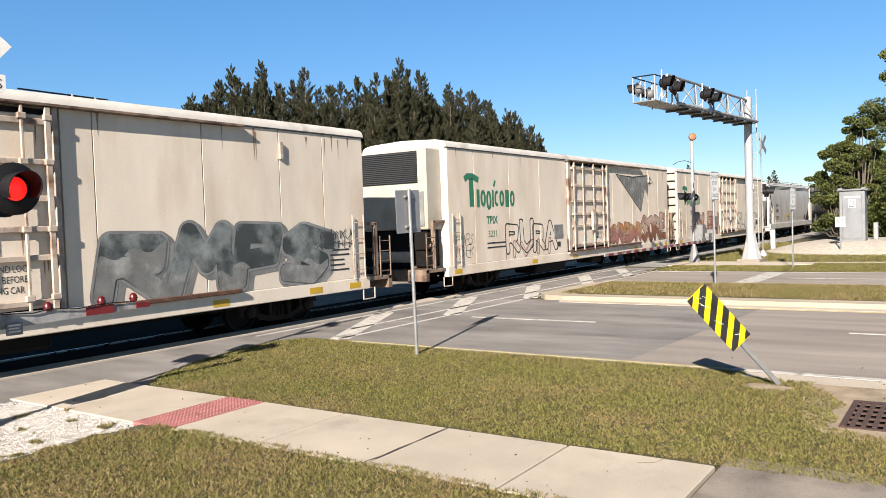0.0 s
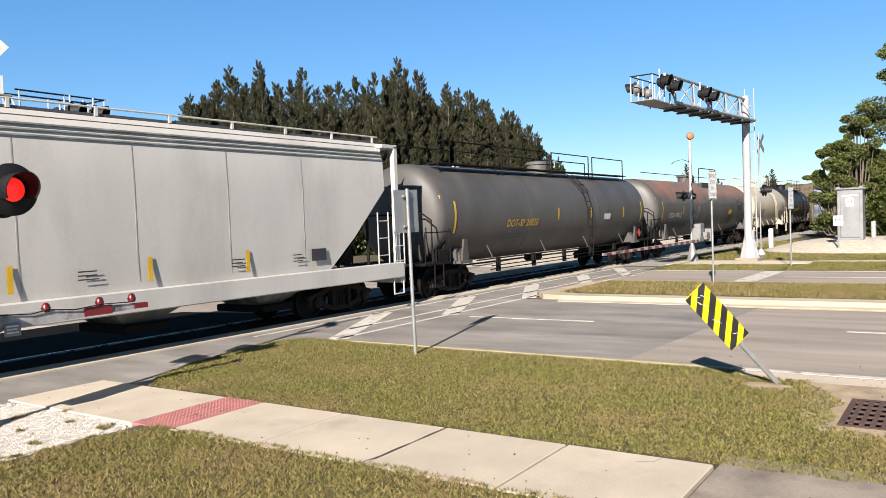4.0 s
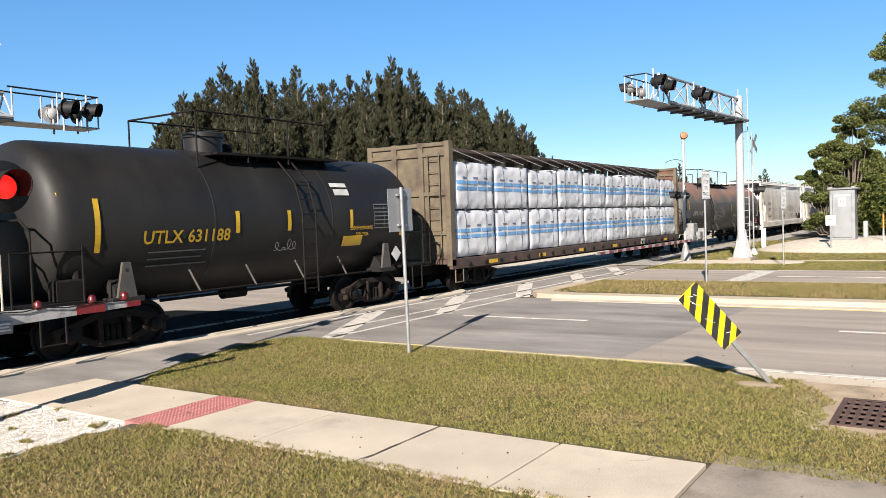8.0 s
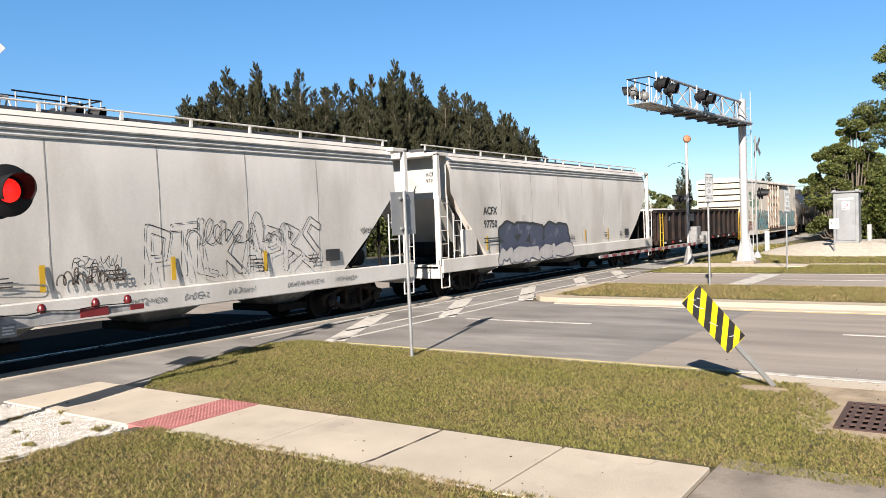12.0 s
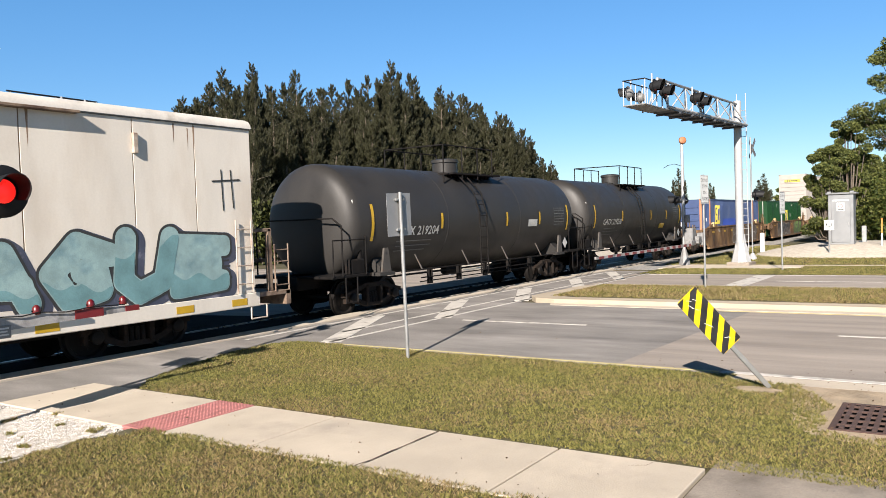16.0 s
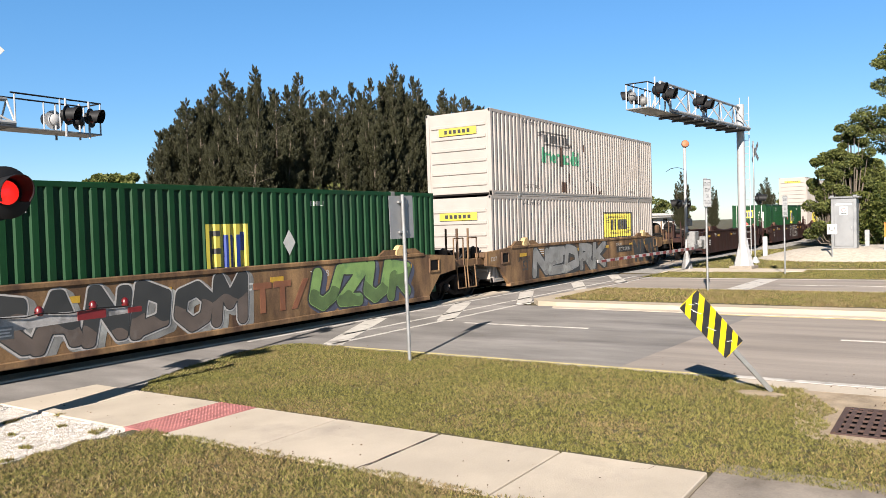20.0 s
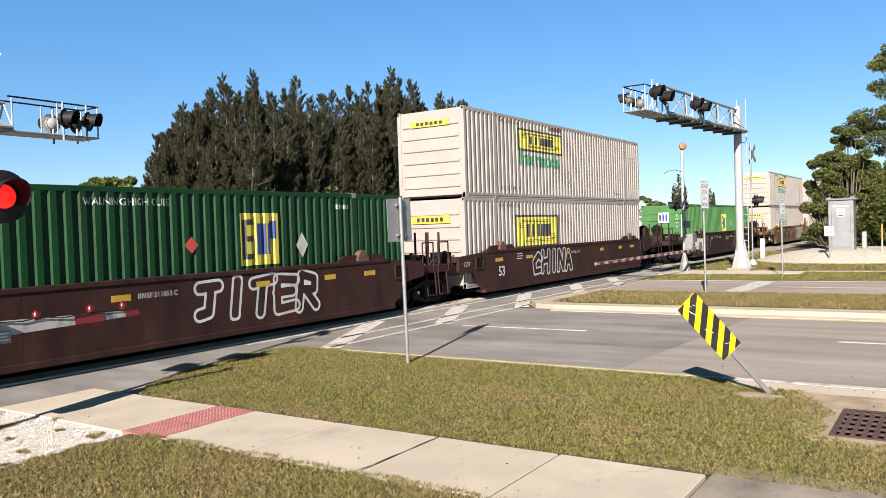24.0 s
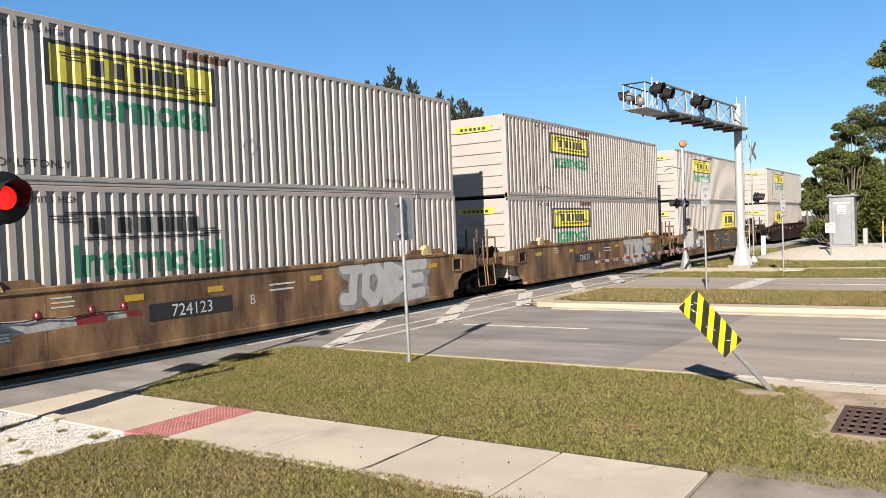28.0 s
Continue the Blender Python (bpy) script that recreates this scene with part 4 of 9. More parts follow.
def cabinet():
    c = thing("signal_cabinet", "bare aluminium railway signal cabinet with warning notices", "signal cabinet", at=pose(46.6, 5.2, 0.44, 0, 0, 1) @ Matrix.Diagonal((1.08, 1.08, 1.08, 1)))
    part("body", Shape().box(-0.6, 0.6, -0.56, 0.56, 0.08, 2.52, 0.02), ALU, c)
    part("roof", Shape().box(-0.68, 0.68, -0.70, 0.66, 2.52, 2.62, 0.03), ALU, c)
    # solid black block stands for the shade under the cabinet
    part("foot_gap", Shape().box(-0.55, 0.55, -0.50, 0.50, -0.2, 0.08), SIGN_BLACK, c)
    d = part("door", Shape().box(-0.635, -0.6, -0.42, 0.42, 0.2, 2.32, 0.012), ALU, c)
    part("handle", Shape().box(-0.66, -0.635, -0.36, -0.32, 1.0, 1.16, 0.006), GALV, d)
    for y in (-0.5, 0.5):
        part("roof_lug", Shape().box(-0.7, -0.58, y - 0.1, y + 0.1, 2.56, 2.68, 0.02), ALU, c)
    note = part("notice", Shape().box(-0.641, -0.637, -0.17, 0.17, 1.72, 2.12), SIGN_WHITE, c, "white prohibition notice with a red ring")
    part("ring", Shape().lathe([(0.10, -0.002), (0.10, 0.002)], pose(-0.643, 0, 1.95, 0, 90), 20), SIGN_RED, note)
    part("ring_centre", Shape().lathe([(0.075, -0.002), (0.075, 0.002)], pose(-0.646, 0, 1.95, 0, 90), 20), SIGN_WHITE, note)
    part("slash", Shape().box(-0.651, -0.648, -0.09, 0.09, 1.94, 1.96, m=pose(0, 0, 0)), SIGN_RED, note)
    part("writing_bar", Shape().box(-0.644, -0.641, -0.13, 0.13, 1.76, 1.80), SIGN_BLACK, note)
    part("writing_bar", Shape().box(-0.641, -0.637, -0.36, 0.34, 2.2, 2.27), SIGN_WHITE, c)


cabinet()
sp = thing("warning_sign", "small white prohibition sign on a short post before the cabinet", "warning sign", at=pose(43.9, 5.5, 0.1, 0, 0, 12))
part("post", Shape().rod((0, 0, -0.4), (0, 0, 1.75), 0.04), GALV, sp)
pl = part("plate", Shape().box(-0.05, -0.042, -0.22, 0.22, 1.25, 1.75), SIGN_WHITE, sp)
part("ring", Shape().lathe([(0.14, -0.002), (0.14, 0.002)], pose(-0.053, 0, 1.55, 0, 90), 20), SIGN_BLACK, pl)
part("ring_centre", Shape().lathe([(0.11, -0.002), (0.11, 0.002)], pose(-0.056, 0, 1.55, 0, 90), 20), SIGN_WHITE, pl)
part("slash", Shape().box(-0.061, -0.058, -0.1, 0.1, 1.535, 1.565), SIGN_BLACK, pl)
mk = thing("marker_post", "orange-topped white cable marker post", "marker post", at=pose(45.5, 3.28, 0.1, 0, 4, 0))
part("post", Shape().box(-0.05, 0.05, -0.03, 0.03, -0.1, 1.0, 0.01), SIGN_WHITE, mk)
part("orange_top", Shape().box(-0.055, 0.055, -0.035, 0.035, 1.0, 1.75, 0.01), mat("orange_plastic", (0.54, 0.1584, 0.0216), 0.5), mk)
mk2 = thing("marker_post", "white marker post beside the track", "marker post", at=pose(49.5, 9.8, 0))
part("post", Shape().box(-0.12, 0.12, -0.12, 0.12, -0.1, 1.15, 0.03), SIGN_WHITE, mk2)
ped = thing("pedestal", "small grey utility pedestal behind the cabinet", "pedestal", at=pose(48.6, 4.35, 0.45))
part("body", Shape().box(-0.12, 0.12, -0.12, 0.12, -0.2, 1.0, 0.03), GALV, ped)
for x, y, h, turn, lab in ((29.8, 19.3, 4.9, 20, "crossbuck sign on a white mast beyond the track"),):
    cb = thing("crossbuck_sign", lab, "railway sign", at=pose(x, y, 0))
    part("mast", Shape().rod((0, 0, 0), (0, 0, h), 0.06, n=10), ALU_PAINT, cb, smooth=40)
    crossbuck(cb, -0.12, 0.0, h - 0.6, 255, False, 1.0, SIGN_BACK)
    part("cross_arm", Shape().rod((-0.6, 0, 2.6), (0.6, 0, 2.6), 0.03), ALU_PAINT, cb)
    flasher(cb, -0.6, 0.1, 2.6, 180, LENS_DARK)
    flasher(cb, 0.6, 0.1, 2.6, 180, LENS_DARK)
sign_post("street_sign", "back of a grey sign on a white post beyond the track", pose(24.5, 31.5, 0, 0, 0, 190), 3.1, 0.5, 0.75, SIGN_WHITE)

# ---- trees ----
def leaf_cloud(name, centres, sizes, directions, material, seed, aspect=2.2):
    """Many small leaves: one bent quad for each centre."""
    rng = np.random.default_rng(seed)
    n = len(centres)
    c, s, d = np.array(centres), np.array(sizes)[:, None], np.array(directions)
    d = d / np.linalg.norm(d, axis=1)[:, None]
    r = rng.normal(size=(n, 3))
    u = np.cross(d, r)
    u /= np.linalg.norm(u, axis=1)[:, None]
    v = np.empty((n, 4, 3))
    v[:, 0] = c - d * s * 0.5
    v[:, 1] = c + u * s * 0.5 / aspect
    v[:, 2] = c + d * s * 0.5
    v[:, 3] = c - u * s * 0.5 / aspect + np.cross(u, d) * s * 0.12
    me = bpy.data.meshes.new(name)
    me.vertices.add(4 * n)
    me.vertices.foreach_set("co", v.ravel())
    me.loops.add(4 * n)
    me.loops.foreach_set("vertex_index", np.arange(4 * n, dtype=np.int32))
    me.polygons.add(n)
    me.polygons.foreach_set("loop_start", np.arange(0, 4 * n, 4, dtype=np.int32))
    me.materials.append(material)
    me.update()
    return me


def casuarina(seed, h=14.0, w=2.3, leaves=100000):
    """A tall feathery tree: several pointed leaders clothed in fine upright sprays."""
    rng = np.random.default_rng(seed)
    t = thing("casuarina_tree", "tall dark olive casuarina tree with feathery pointed plumes", "tree", "row of casuarina trees")
    tr = Shape()
    spires = [(np.zeros(2), h, w * 1.0)]
    for i in range(6):
        a = 2 * math.pi * (i + rng.uniform(0, 0.7)) / 6
        spires.append((np.array([math.cos(a), math.sin(a)]) * w * rng.uniform(0.3, 0.7), h * rng.uniform(0.6, 0.92), w * rng.uniform(0.65, 0.95)))
    cs, ss, ds = [], [], []
    per = leaves // len(spires)
    for foot, top, wide in spires:
        tip = np.array([foot[0] * 1.15, foot[1] * 1.15, top])
        low = np.array([foot[0] * 0.15, foot[1] * 0.15, 0.0])
        mid = np.array([foot[0] * 0.8, foot[1] * 0.8, top * 0.5])
        tr.rod((low[0], low[1], -0.2), tuple(mid), 0.16, 0.08, n=7).rod(tuple(mid), tuple(tip * 0.97), 0.08, 0.02, n=5)
        sprays = 150
        k = rng.uniform(0.04, 0.97, sprays) ** 0.85
        a = rng.uniform(0, 2 * math.pi, sprays)
        reach = wide * (1 - k) ** 0.62 * rng.uniform(0.45, 1.0, sprays)
        for i in range(0, sprays, 5):
            base = low + (mid - low) * k[i] * 2 if k[i] < 0.5 else mid + (tip - mid) * (k[i] * 2 - 1)
            tr.rod(tuple(base), tuple(base + np.array([math.cos(a[i]) * reach[i], math.sin(a[i]) * reach[i], 0.5]) * 0.8), 0.03, 0.01, n=4)
        pick = rng.integers(0, sprays, per)
        kk = k[pick]
        stem = np.where((kk < 0.5)[:, None], low + (mid - low) * (kk * 2)[:, None], mid + (tip - mid) * (kk * 2 - 1)[:, None])
        q = rng.beta(2.2, 1.2, per)
        out = np.stack([np.cos(a[pick]), np.sin(a[pick]), np.zeros(per)], 1)
        rise = (0.35 + 1.1 * (1 - kk)) * q ** 1.6
        rad = (0.10 + 0.30 * (1 - kk)) * (1.1 - 0.75 * q)
        off = rng.normal(size=(per, 3)) * rad[:, None] * np.array([0.6, 0.6, 0.9])
        cs.append(stem + out * (reach[pick] * q)[:, None] + np.array([0, 0, 1.0]) * rise[:, None] + off)
        ss.append(rng.uniform(0.16, 0.38, per) * (0.55 + 0.5 * (1 - kk)))
        ds.append(out * 0.38 + np.array([0, 0, 1.0]) + rng.normal(size=(per, 3)) * 0.22)
    part("trunk", tr, BARK, t, smooth=50)
    part("crown", leaf_cloud("crown", np.concatenate(cs), np.concatenate(ss), np.concatenate(ds), CASUARINA, seed, 5.5), None, t)
    return t


def row_height(x):
    """The row's outline, low at both ends and highest past its middle."""
    return float(np.interp(x, (32, 34.3, 36.5, 41, 44.5, 47.5, 50, 53, 57, 60, 63.5, 67, 71, 76, 82, 88, 93, 96), (7.6, 10.1, 12.4, 13.8, 15.3, 15.0, 13.5, 14.7, 15.4, 16.9, 16.9, 16.2, 16.0, 15.4, 14.6, 12.9, 11.3, 9.6)))


rng = random.Random(11)
kinds = [casuarina(20 + i, h, w) for i, (h, w) in enumerate(((14.0, 3.0), (15.0, 2.7), (13.0, 3.3), (16.0, 3.0), (14.5, 2.6)))]
heights = (14.0, 15.0, 13.0, 16.0, 14.5)
used = set()
x = 36.0
spots = []
while x < 96:
    spots.append((x, 45 + rng.uniform(-1.5, 1.5), rng.uniform(0.84, 1.03)))
    spots.append((x + rng.uniform(0.4, 1.4), 49 + rng.uniform(-1.5, 1.5), rng.uniform(0.8, 1.0)))
    spots.append((x + rng.uniform(-0.8, 0.8), 42.5 + rng.uniform(-1.0, 1.0), rng.uniform(0.6, 0.86)))
    x += rng.uniform(1.05, 1.5)
for x, y, f in spots:
    h = 1.04 * row_height(x * 45 / y) * f * (1 + (y - 45) * 0.018)
    k = rng.randrange(5)
    s = h / heights[k]
    m = pose(x, y, 0, 0, 0, rng.uniform(0, 360))
    if k not in used:
        used.add(k)
        o = kinds[k]
    else:
        o = copy_thing(kinds[k], m)
    o.matrix_basis = m @ Matrix.Diagonal((1.0 + (s - 1) * 0.4, 1.0 + (s - 1) * 0.4, s, 1))


def broad_tree(name, label, at, h, spread, clumps, leaves, material, seed, leaf=0.28, flat=0.55, trunk=0.3, low=0.35, group="", puff=1.0):
    """A spreading tree: forked limbs and a crown of leaf clumps with gaps between them."""
    rng = np.random.default_rng(seed)
    t = thing(name, label, "tree", group, at=at)
    tr = Shape()
    fork = np.array([0, 0, h * low])
    tr.rod((0, 0, -0.2), tuple(fork), trunk, trunk * 0.7, n=9)
    cs, ss, ds = [], [], []
    for i in range(clumps):
        a = rng.uniform(0, 2 * math.pi)
        k = rng.uniform(0.0, 1.0)
        r = spread * math.sqrt(rng.uniform(0.05, 1)) * (1 - 0.45 * k ** 2)
        c = np.array([math.cos(a) * r, math.sin(a) * r, h * (low + (1 - low) * (0.08 + 0.86 * k))])
        mid = fork + (c - fork) * 0.5 + np.array([0, 0, -0.05 * h])
        tr.rod(tuple(fork), tuple(mid), trunk * 0.35, trunk * 0.18, n=5).rod(tuple(mid), tuple(c), trunk * 0.18, 0.02, n=5)
        size = puff * spread * rng.uniform(0.12, 0.26)
        n = leaves // clumps
        off = rng.normal(size=(n, 3))
        off /= np.linalg.norm(off, axis=1)[:, None]
        off *= (size * rng.uniform(0.3, 1, n) ** 0.45)[:, None]
        off[:, 2] *= flat
        cs.append(c + off)
        ss.append(rng.uniform(0.6, 1.3, n) * leaf)
        ds.append(off + rng.normal(size=(n, 3)) * size * 0.6)
    part("trunk", tr, BARK, t, smooth=50)
    part("crown", leaf_cloud("crown", np.concatenate(cs), np.concatenate(ss), np.concatenate(ds), material, seed, 1.7), None, t)
    return t


def shrub(name, label, at, sx, sy, sz, leaves, material, seed, leaf=0.2):
    rng = np.random.default_rng(seed)
    t = thing(name, label, "shrub", at=at)
    tr = Shape()
    cs, ss, ds = [], [], []
    n_c = 44
    for i in range(n_c):
        c = np.array([rng.uniform(-sx, sx), rng.uniform(-sy, sy), 0])
        top = sz * (1 - 0.35 * (c[0] / sx) ** 2) * rng.uniform(0.6, 1.05)
        c[2] = top * rng.uniform(0.25, 0.85)
        tr.rod((c[0] * 0.6, c[1] * 0.6, -0.1), tuple(c), 0.05, 0.015, n=5)
        n = leaves // n_c
        off = rng.normal(size=(n, 3))
        off /= np.linalg.norm(off, axis=1)[:, None]
        off *= (rng.uniform(0.4, 1, n) ** 0.5)[:, None] * np.array([sx * 0.34, sy * 0.45, sz * 0.3])
        p = c + off
        p[:, 2] = np.maximum(p[:, 2], 0.05)
        cs.append(p)
        ss.append(rng.uniform(0.6, 1.3, n) * leaf)
        ds.append(off + rng.normal(size=(n, 3)) * 0.3)
    part("woody_base", tr, BARK, t)
    part("foliage", leaf_cloud("leaves", np.concatenate(cs), np.concatenate(ss), np.concatenate(ds), material, seed, 1.6), None, t)
    return t


# shrubs under the casuarinas and towards the houses
for i, (x, y, sx, sz, leaf) in enumerate(((36.0, 41, 2.2, 4.6, 0.26), (39, 39.5, 3.2, 5.4, 0.26), (43.5, 39, 3.5, 5.5, 0.26), (48.5, 38.8, 3.6, 5.0, 0.26), (54, 39, 3.6, 4.2, 0.26), (60, 39, 3.6, 3.4, 0.26))):
    shrub("shrub", "dense olive roadside shrub below the tall trees", pose(x, y, 0), sx, 1.6, sz, 6500, UNDERGROWTH, 60 + i, leaf)
broad_tree("broadleaf_tree", "large rounded green tree beside the casuarina row", pose(32.6, 48.5, 0), 6.7, 2.9, 90, 44000, BROADLEAF, 71, 0.28, 0.7, 0.2, 0.1)
broad_tree("broadleaf_tree", "rounded green tree beside the white house", pose(30.6, 50, 0), 5.0, 2.2, 60, 26000, BROADLEAF, 72, 0.28, 0.7, 0.2, 0.1)
shrub("shrub", "low dark green bush before the trees", pose(34.0, 46, 0), 2.4, 1.4, 3.0, 6000, UNDERGROWTH, 77, 0.26)
shrub("shrub", "low green bush beside the palms", pose(30.8, 46.8, 0), 2.2, 1.2, 2.6, 6000, BROADLEAF, 78, 0.26)
for i, (x, y, h, sp) in enumerate(((40, 92, 6.5, 5), (47, 88, 6.3, 5), (53, 92, 6.5, 5), (33, 95, 6, 6))):
    broad_tree("broadleaf_tree", "distant dark broadleaf tree behind the houses", pose(x, y, 0), h, sp, 30, 9000, UNDERGROWTH, 80 + i, 0.42, 0.85, 0.2, 0.1, puff=1.7)
for i, (x, y, h, sp) in enumerate(((150, 88, 9.5, 7), (160, 87, 10, 7), (138, 84, 8.5, 6), (172, 84, 8, 7), (190, 82, 10, 8), (207, 84, 12.6, 7), (222, 86, 13, 8), (130, 62, 5, 4), (240, 84, 11.5, 8), (270, 84, 9.5, 10), (178, 29, 8.2, 5), (198, 29.5, 10, 6), (216, 29, 10.5, 6))):
    broad_tree("broadleaf_tree", "distant rounded tree along the railway", pose(x, y, 0), h, sp, 15, 3600, BROADLEAF, 90 + i, 0.6)
for i, (x, y, h) in enumerate(((175, 52, 13), (190, 49, 10), (205, 40, 12))):
    o = copy_thing(kinds[i], pose(x, y, 0, 0, 0, 40 * i))
    s = h / heights[i]
    o.matrix_basis = pose(x, y, 0, 0, 0, 40 * i) @ Matrix.Diagonal((s, s, s, 1))

# trees and hedge behind the signal cabinet
broad_tree("spreading_tree", "tall spreading tree with flat layered crown beside the railway", pose(70, 1.7, 0), 15.6, 5.2, 84, 60000, BROADLEAF, 101, 0.17, 0.42, 0.3, 0.42, puff=1.1)
broad_tree("broadleaf_tree", "dense green tree overhanging the railway", pose(62.5, 7.9, 0), 7.3, 1.6, 60, 30000, BROADLEAF, 102, 0.17, 0.8, 0.2, 0.04, puff=1.5)
broad_tree("broadleaf_tree", "green tree with airy crown behind the signal cabinet", pose(64.5, 6.7, 0), 9.2, 1.7, 56, 30000, BROADLEAF, 104, 0.17, 0.7, 0.22, 0.06, puff=1.35)
broad_tree("broadleaf_tree", "dense green tree behind the signal cabinet", pose(67, 4.4, 0), 6.4, 3.0, 80, 60000, BROADLEAF, 105, 0.17, 0.8, 0.25, 0.03, puff=1.3)
broad_tree("broadleaf_tree", "dense green tree near the railway", pose(75, 7.4, 0), 7.4, 2.7, 70, 34000, BROADLEAF, 103, 0.30, 0.6, 0.25, 0.15)
for i, (x, y, sx, sy, sz) in enumerate(((60, 0.8, 2.2, 3.0, 5.2), (62, 3.3, 2.2, 2.3, 4.9), (58, -1.5, 2.0, 3.0, 4.4), (70, 6.4, 2.5, 1.5, 3.6), (84, 9.8, 4.0, 1.5, 4.4), (95, 10.0, 4.0, 1.5, 5.0))):
    shrub("hedge_shrub", "yellow-green overgrown shrub beside the railway", pose(x, y, 0), sx, sy, sz, 11000, HEDGE_LEAF, 110 + i, 0.2)


litter()


# ---- houses and palm beyond the track ----
def house(name, at, w, d, h, label, windows):
    t = thing(name, label, "house", at=at)
    part("wall", Shape().box(-w / 2, w / 2, -d / 2, d / 2, -0.1, h), HOUSE_WALL, t)
    part("roof", Shape().prism([(-d / 2 - 0.5, h), (d / 2 + 0.5, h), (d / 2 + 0.5, h + 0.15), (0, h + 0.55), (-d / 2 - 0.5, h + 0.15)], "x", -w / 2 - 0.5, w / 2 + 0.5), ROOF_WHITE, t)
    for x, ww in windows:
        wd = part("window", Shape().box(x - ww / 2, x + ww / 2, -d / 2 - 0.03, -d / 2 + 0.05, h * 0.4, h * 0.82), HOUSE_WALL, t)
        for k in (-0.25, 0.25):
            part("pane", Shape().box(x + ww * (k - 0.2), x + ww * (k + 0.2), -d / 2 - 0.04, -d / 2 - 0.031, h * 0.44, h * 0.78), HOUSE_DARK, wd)
    part("awning", Shape().box(-w / 2, w / 2, -d / 2 - 1.0, -d / 2 - 0.03, h * 0.86, h * 0.9), ROOF_WHITE, t)
    return t


house("house", pose(34.4, 73, 0, 0, 0, -3), 16, 8, 2.95, "low white stucco house with a pale roof beyond the track", ((-4, 1.6), (1.6, 1.8), (5.6, 1.2)))
house("house", pose(152, 78, 0, 0, 0, -20), 14, 8, 3.4, "distant pale house among trees", ((-3, 1.6), (2, 1.6)))
house("house", pose(180, 62, 0, 0, 0, -20), 12, 8, 3.4, "distant pale house along the railway", ((-3, 1.6), (2, 1.6)))


def palm(at, h, seed):
    rng = random.Random(seed)
    t = thing("palm_tree", "small fan palm with drooping fronds", "palm tree", at=at)
    part("trunk", Shape().rod((0, 0, -0.1), (0.1, 0, h), 0.16, 0.12, n=8), BARK, t, smooth=50)
    for i in range(26):
        a, e = rng.uniform(0, 360), rng.uniform(-35, 65)
        s = Shape()
        for k in range(11):
            b = radians(-75 + 15 * k)
            s.add([(0.5, 0, 0), (0.5 + 0.75 * math.cos(b) - 0.03 * math.sin(b), 0.75 * math.sin(b) + 0.03 * math.cos(b), -0.15 * abs(math.sin(b))),
                   (0.5 + 0.95 * math.cos(b), 0.95 * math.sin(b), -0.3)], [(0, 1, 2)])
        s.rod((0, 0, 0), (0.5, 0, 0), 0.015, n=4)
        part("frond", s, PALM_LEAF, t, at=pose(0.1, 0, h, 0, 0, a) @ pose(0, 0, 0, 0, -e, 0))
    return t


palm(pose(29.9, 46.5, 0), 2.2, 1)
palm(pose(31.6, 45.5, 0), 1.7, 2)
palm(pose(44.5, 84, 0), 4.6, 3)
palm(pose(46.2, 83, 0), 4.9, 5)
palm(pose(128, 58, 0), 3.5, 4)

# ---- the train: materials ----
TRACK_Y = 14.3
MOVING, WHEELS = [], []
CREAM = mat("weathered_cream_paint", (0.60, 0.525, 0.43), 0.6, vary=0.08, scale=1.0, stretch=(1.2, 1, 0.35), second=(0.46, 0.36, 0.26), cover=0.36, sharp=0.16, fine=25, bump=0.05, piece=0.05)
CREAM_CLEAN = mat("clean_cream_paint", (0.62, 0.572, 0.50), 0.6, vary=0.06, scale=1.0, stretch=(1.2, 1, 0.35), second=(0.4752, 0.4032, 0.324), cover=0.36, sharp=0.16, fine=25, bump=0.05, piece=0.04)
STREAK = mat("brown_rust_streak", (0.2592, 0.1692, 0.108), 0.8, vary=0.3, scale=5, second=(0.1728, 0.1008, 0.0612), cover=0.4, bump=0)
CREAM_ROOF = mat("pale_roof_paint", (0.4896, 0.4608, 0.4176), 0.65, vary=0.12, scale=1.5, second=(0.288, 0.2592, 0.216), cover=0.35, fine=25, bump=0.1)
CREAM_STEEL = mat("cream_steel_frame", (0.396, 0.3276, 0.2664), 0.6, vary=0.15, scale=2.5, second=(0.144, 0.0792, 0.0504), cover=0.42, fine=30, bump=0.08)
# cream dimmed in its colour to hold down the sun on the ends
CREAM_END = mat("cream_end_paint_darkened_for_sun", (0.37, 0.335, 0.275), 0.65, vary=0.1, scale=1.2, second=(0.29, 0.25, 0.195), cover=0.38, fine=25, bump=0.06)
# hopper paint darkened against full sun on the sloping end sheets
HOPPER_END = mat("hopper_end_paint_darkened_for_sun", (0.345, 0.335, 0.31), 0.6, vary=0.1, scale=1.0, second=(0.26, 0.24, 0.21), cover=0.36, fine=25, bump=0.05)
# rusty cream, darkened further to put shade into the colour
RUST_SHADE_CREAM = mat("rusty_cream_steel_with_shade", (0.1872, 0.1332, 0.0936), 0.75, vary=0.3, scale=3, second=(0.0648, 0.036, 0.0252), cover=0.46, fine=30, bump=0.1)
HOPPER_GREY = mat("light_grey_hopper_paint", (0.4032, 0.3888, 0.3636), 0.5, vary=0.07, scale=0.8, stretch=(1, 1, 0.3), second=(0.2736, 0.2592, 0.2376), cover=0.36, sharp=0.15, fine=20, bump=0.03)
HOPPER_CREAM = mat("pale_cream_hopper_paint", (0.50, 0.476, 0.44), 0.5, vary=0.08, scale=0.8, stretch=(1, 1, 0.3), second=(0.31, 0.28, 0.24), cover=0.38, sharp=0.15, fine=20, bump=0.03)
SEAM_GREY = mat("dusty_weld_seam", (0.2592, 0.2484, 0.2304), 0.7, vary=0.2, scale=3, bump=0)
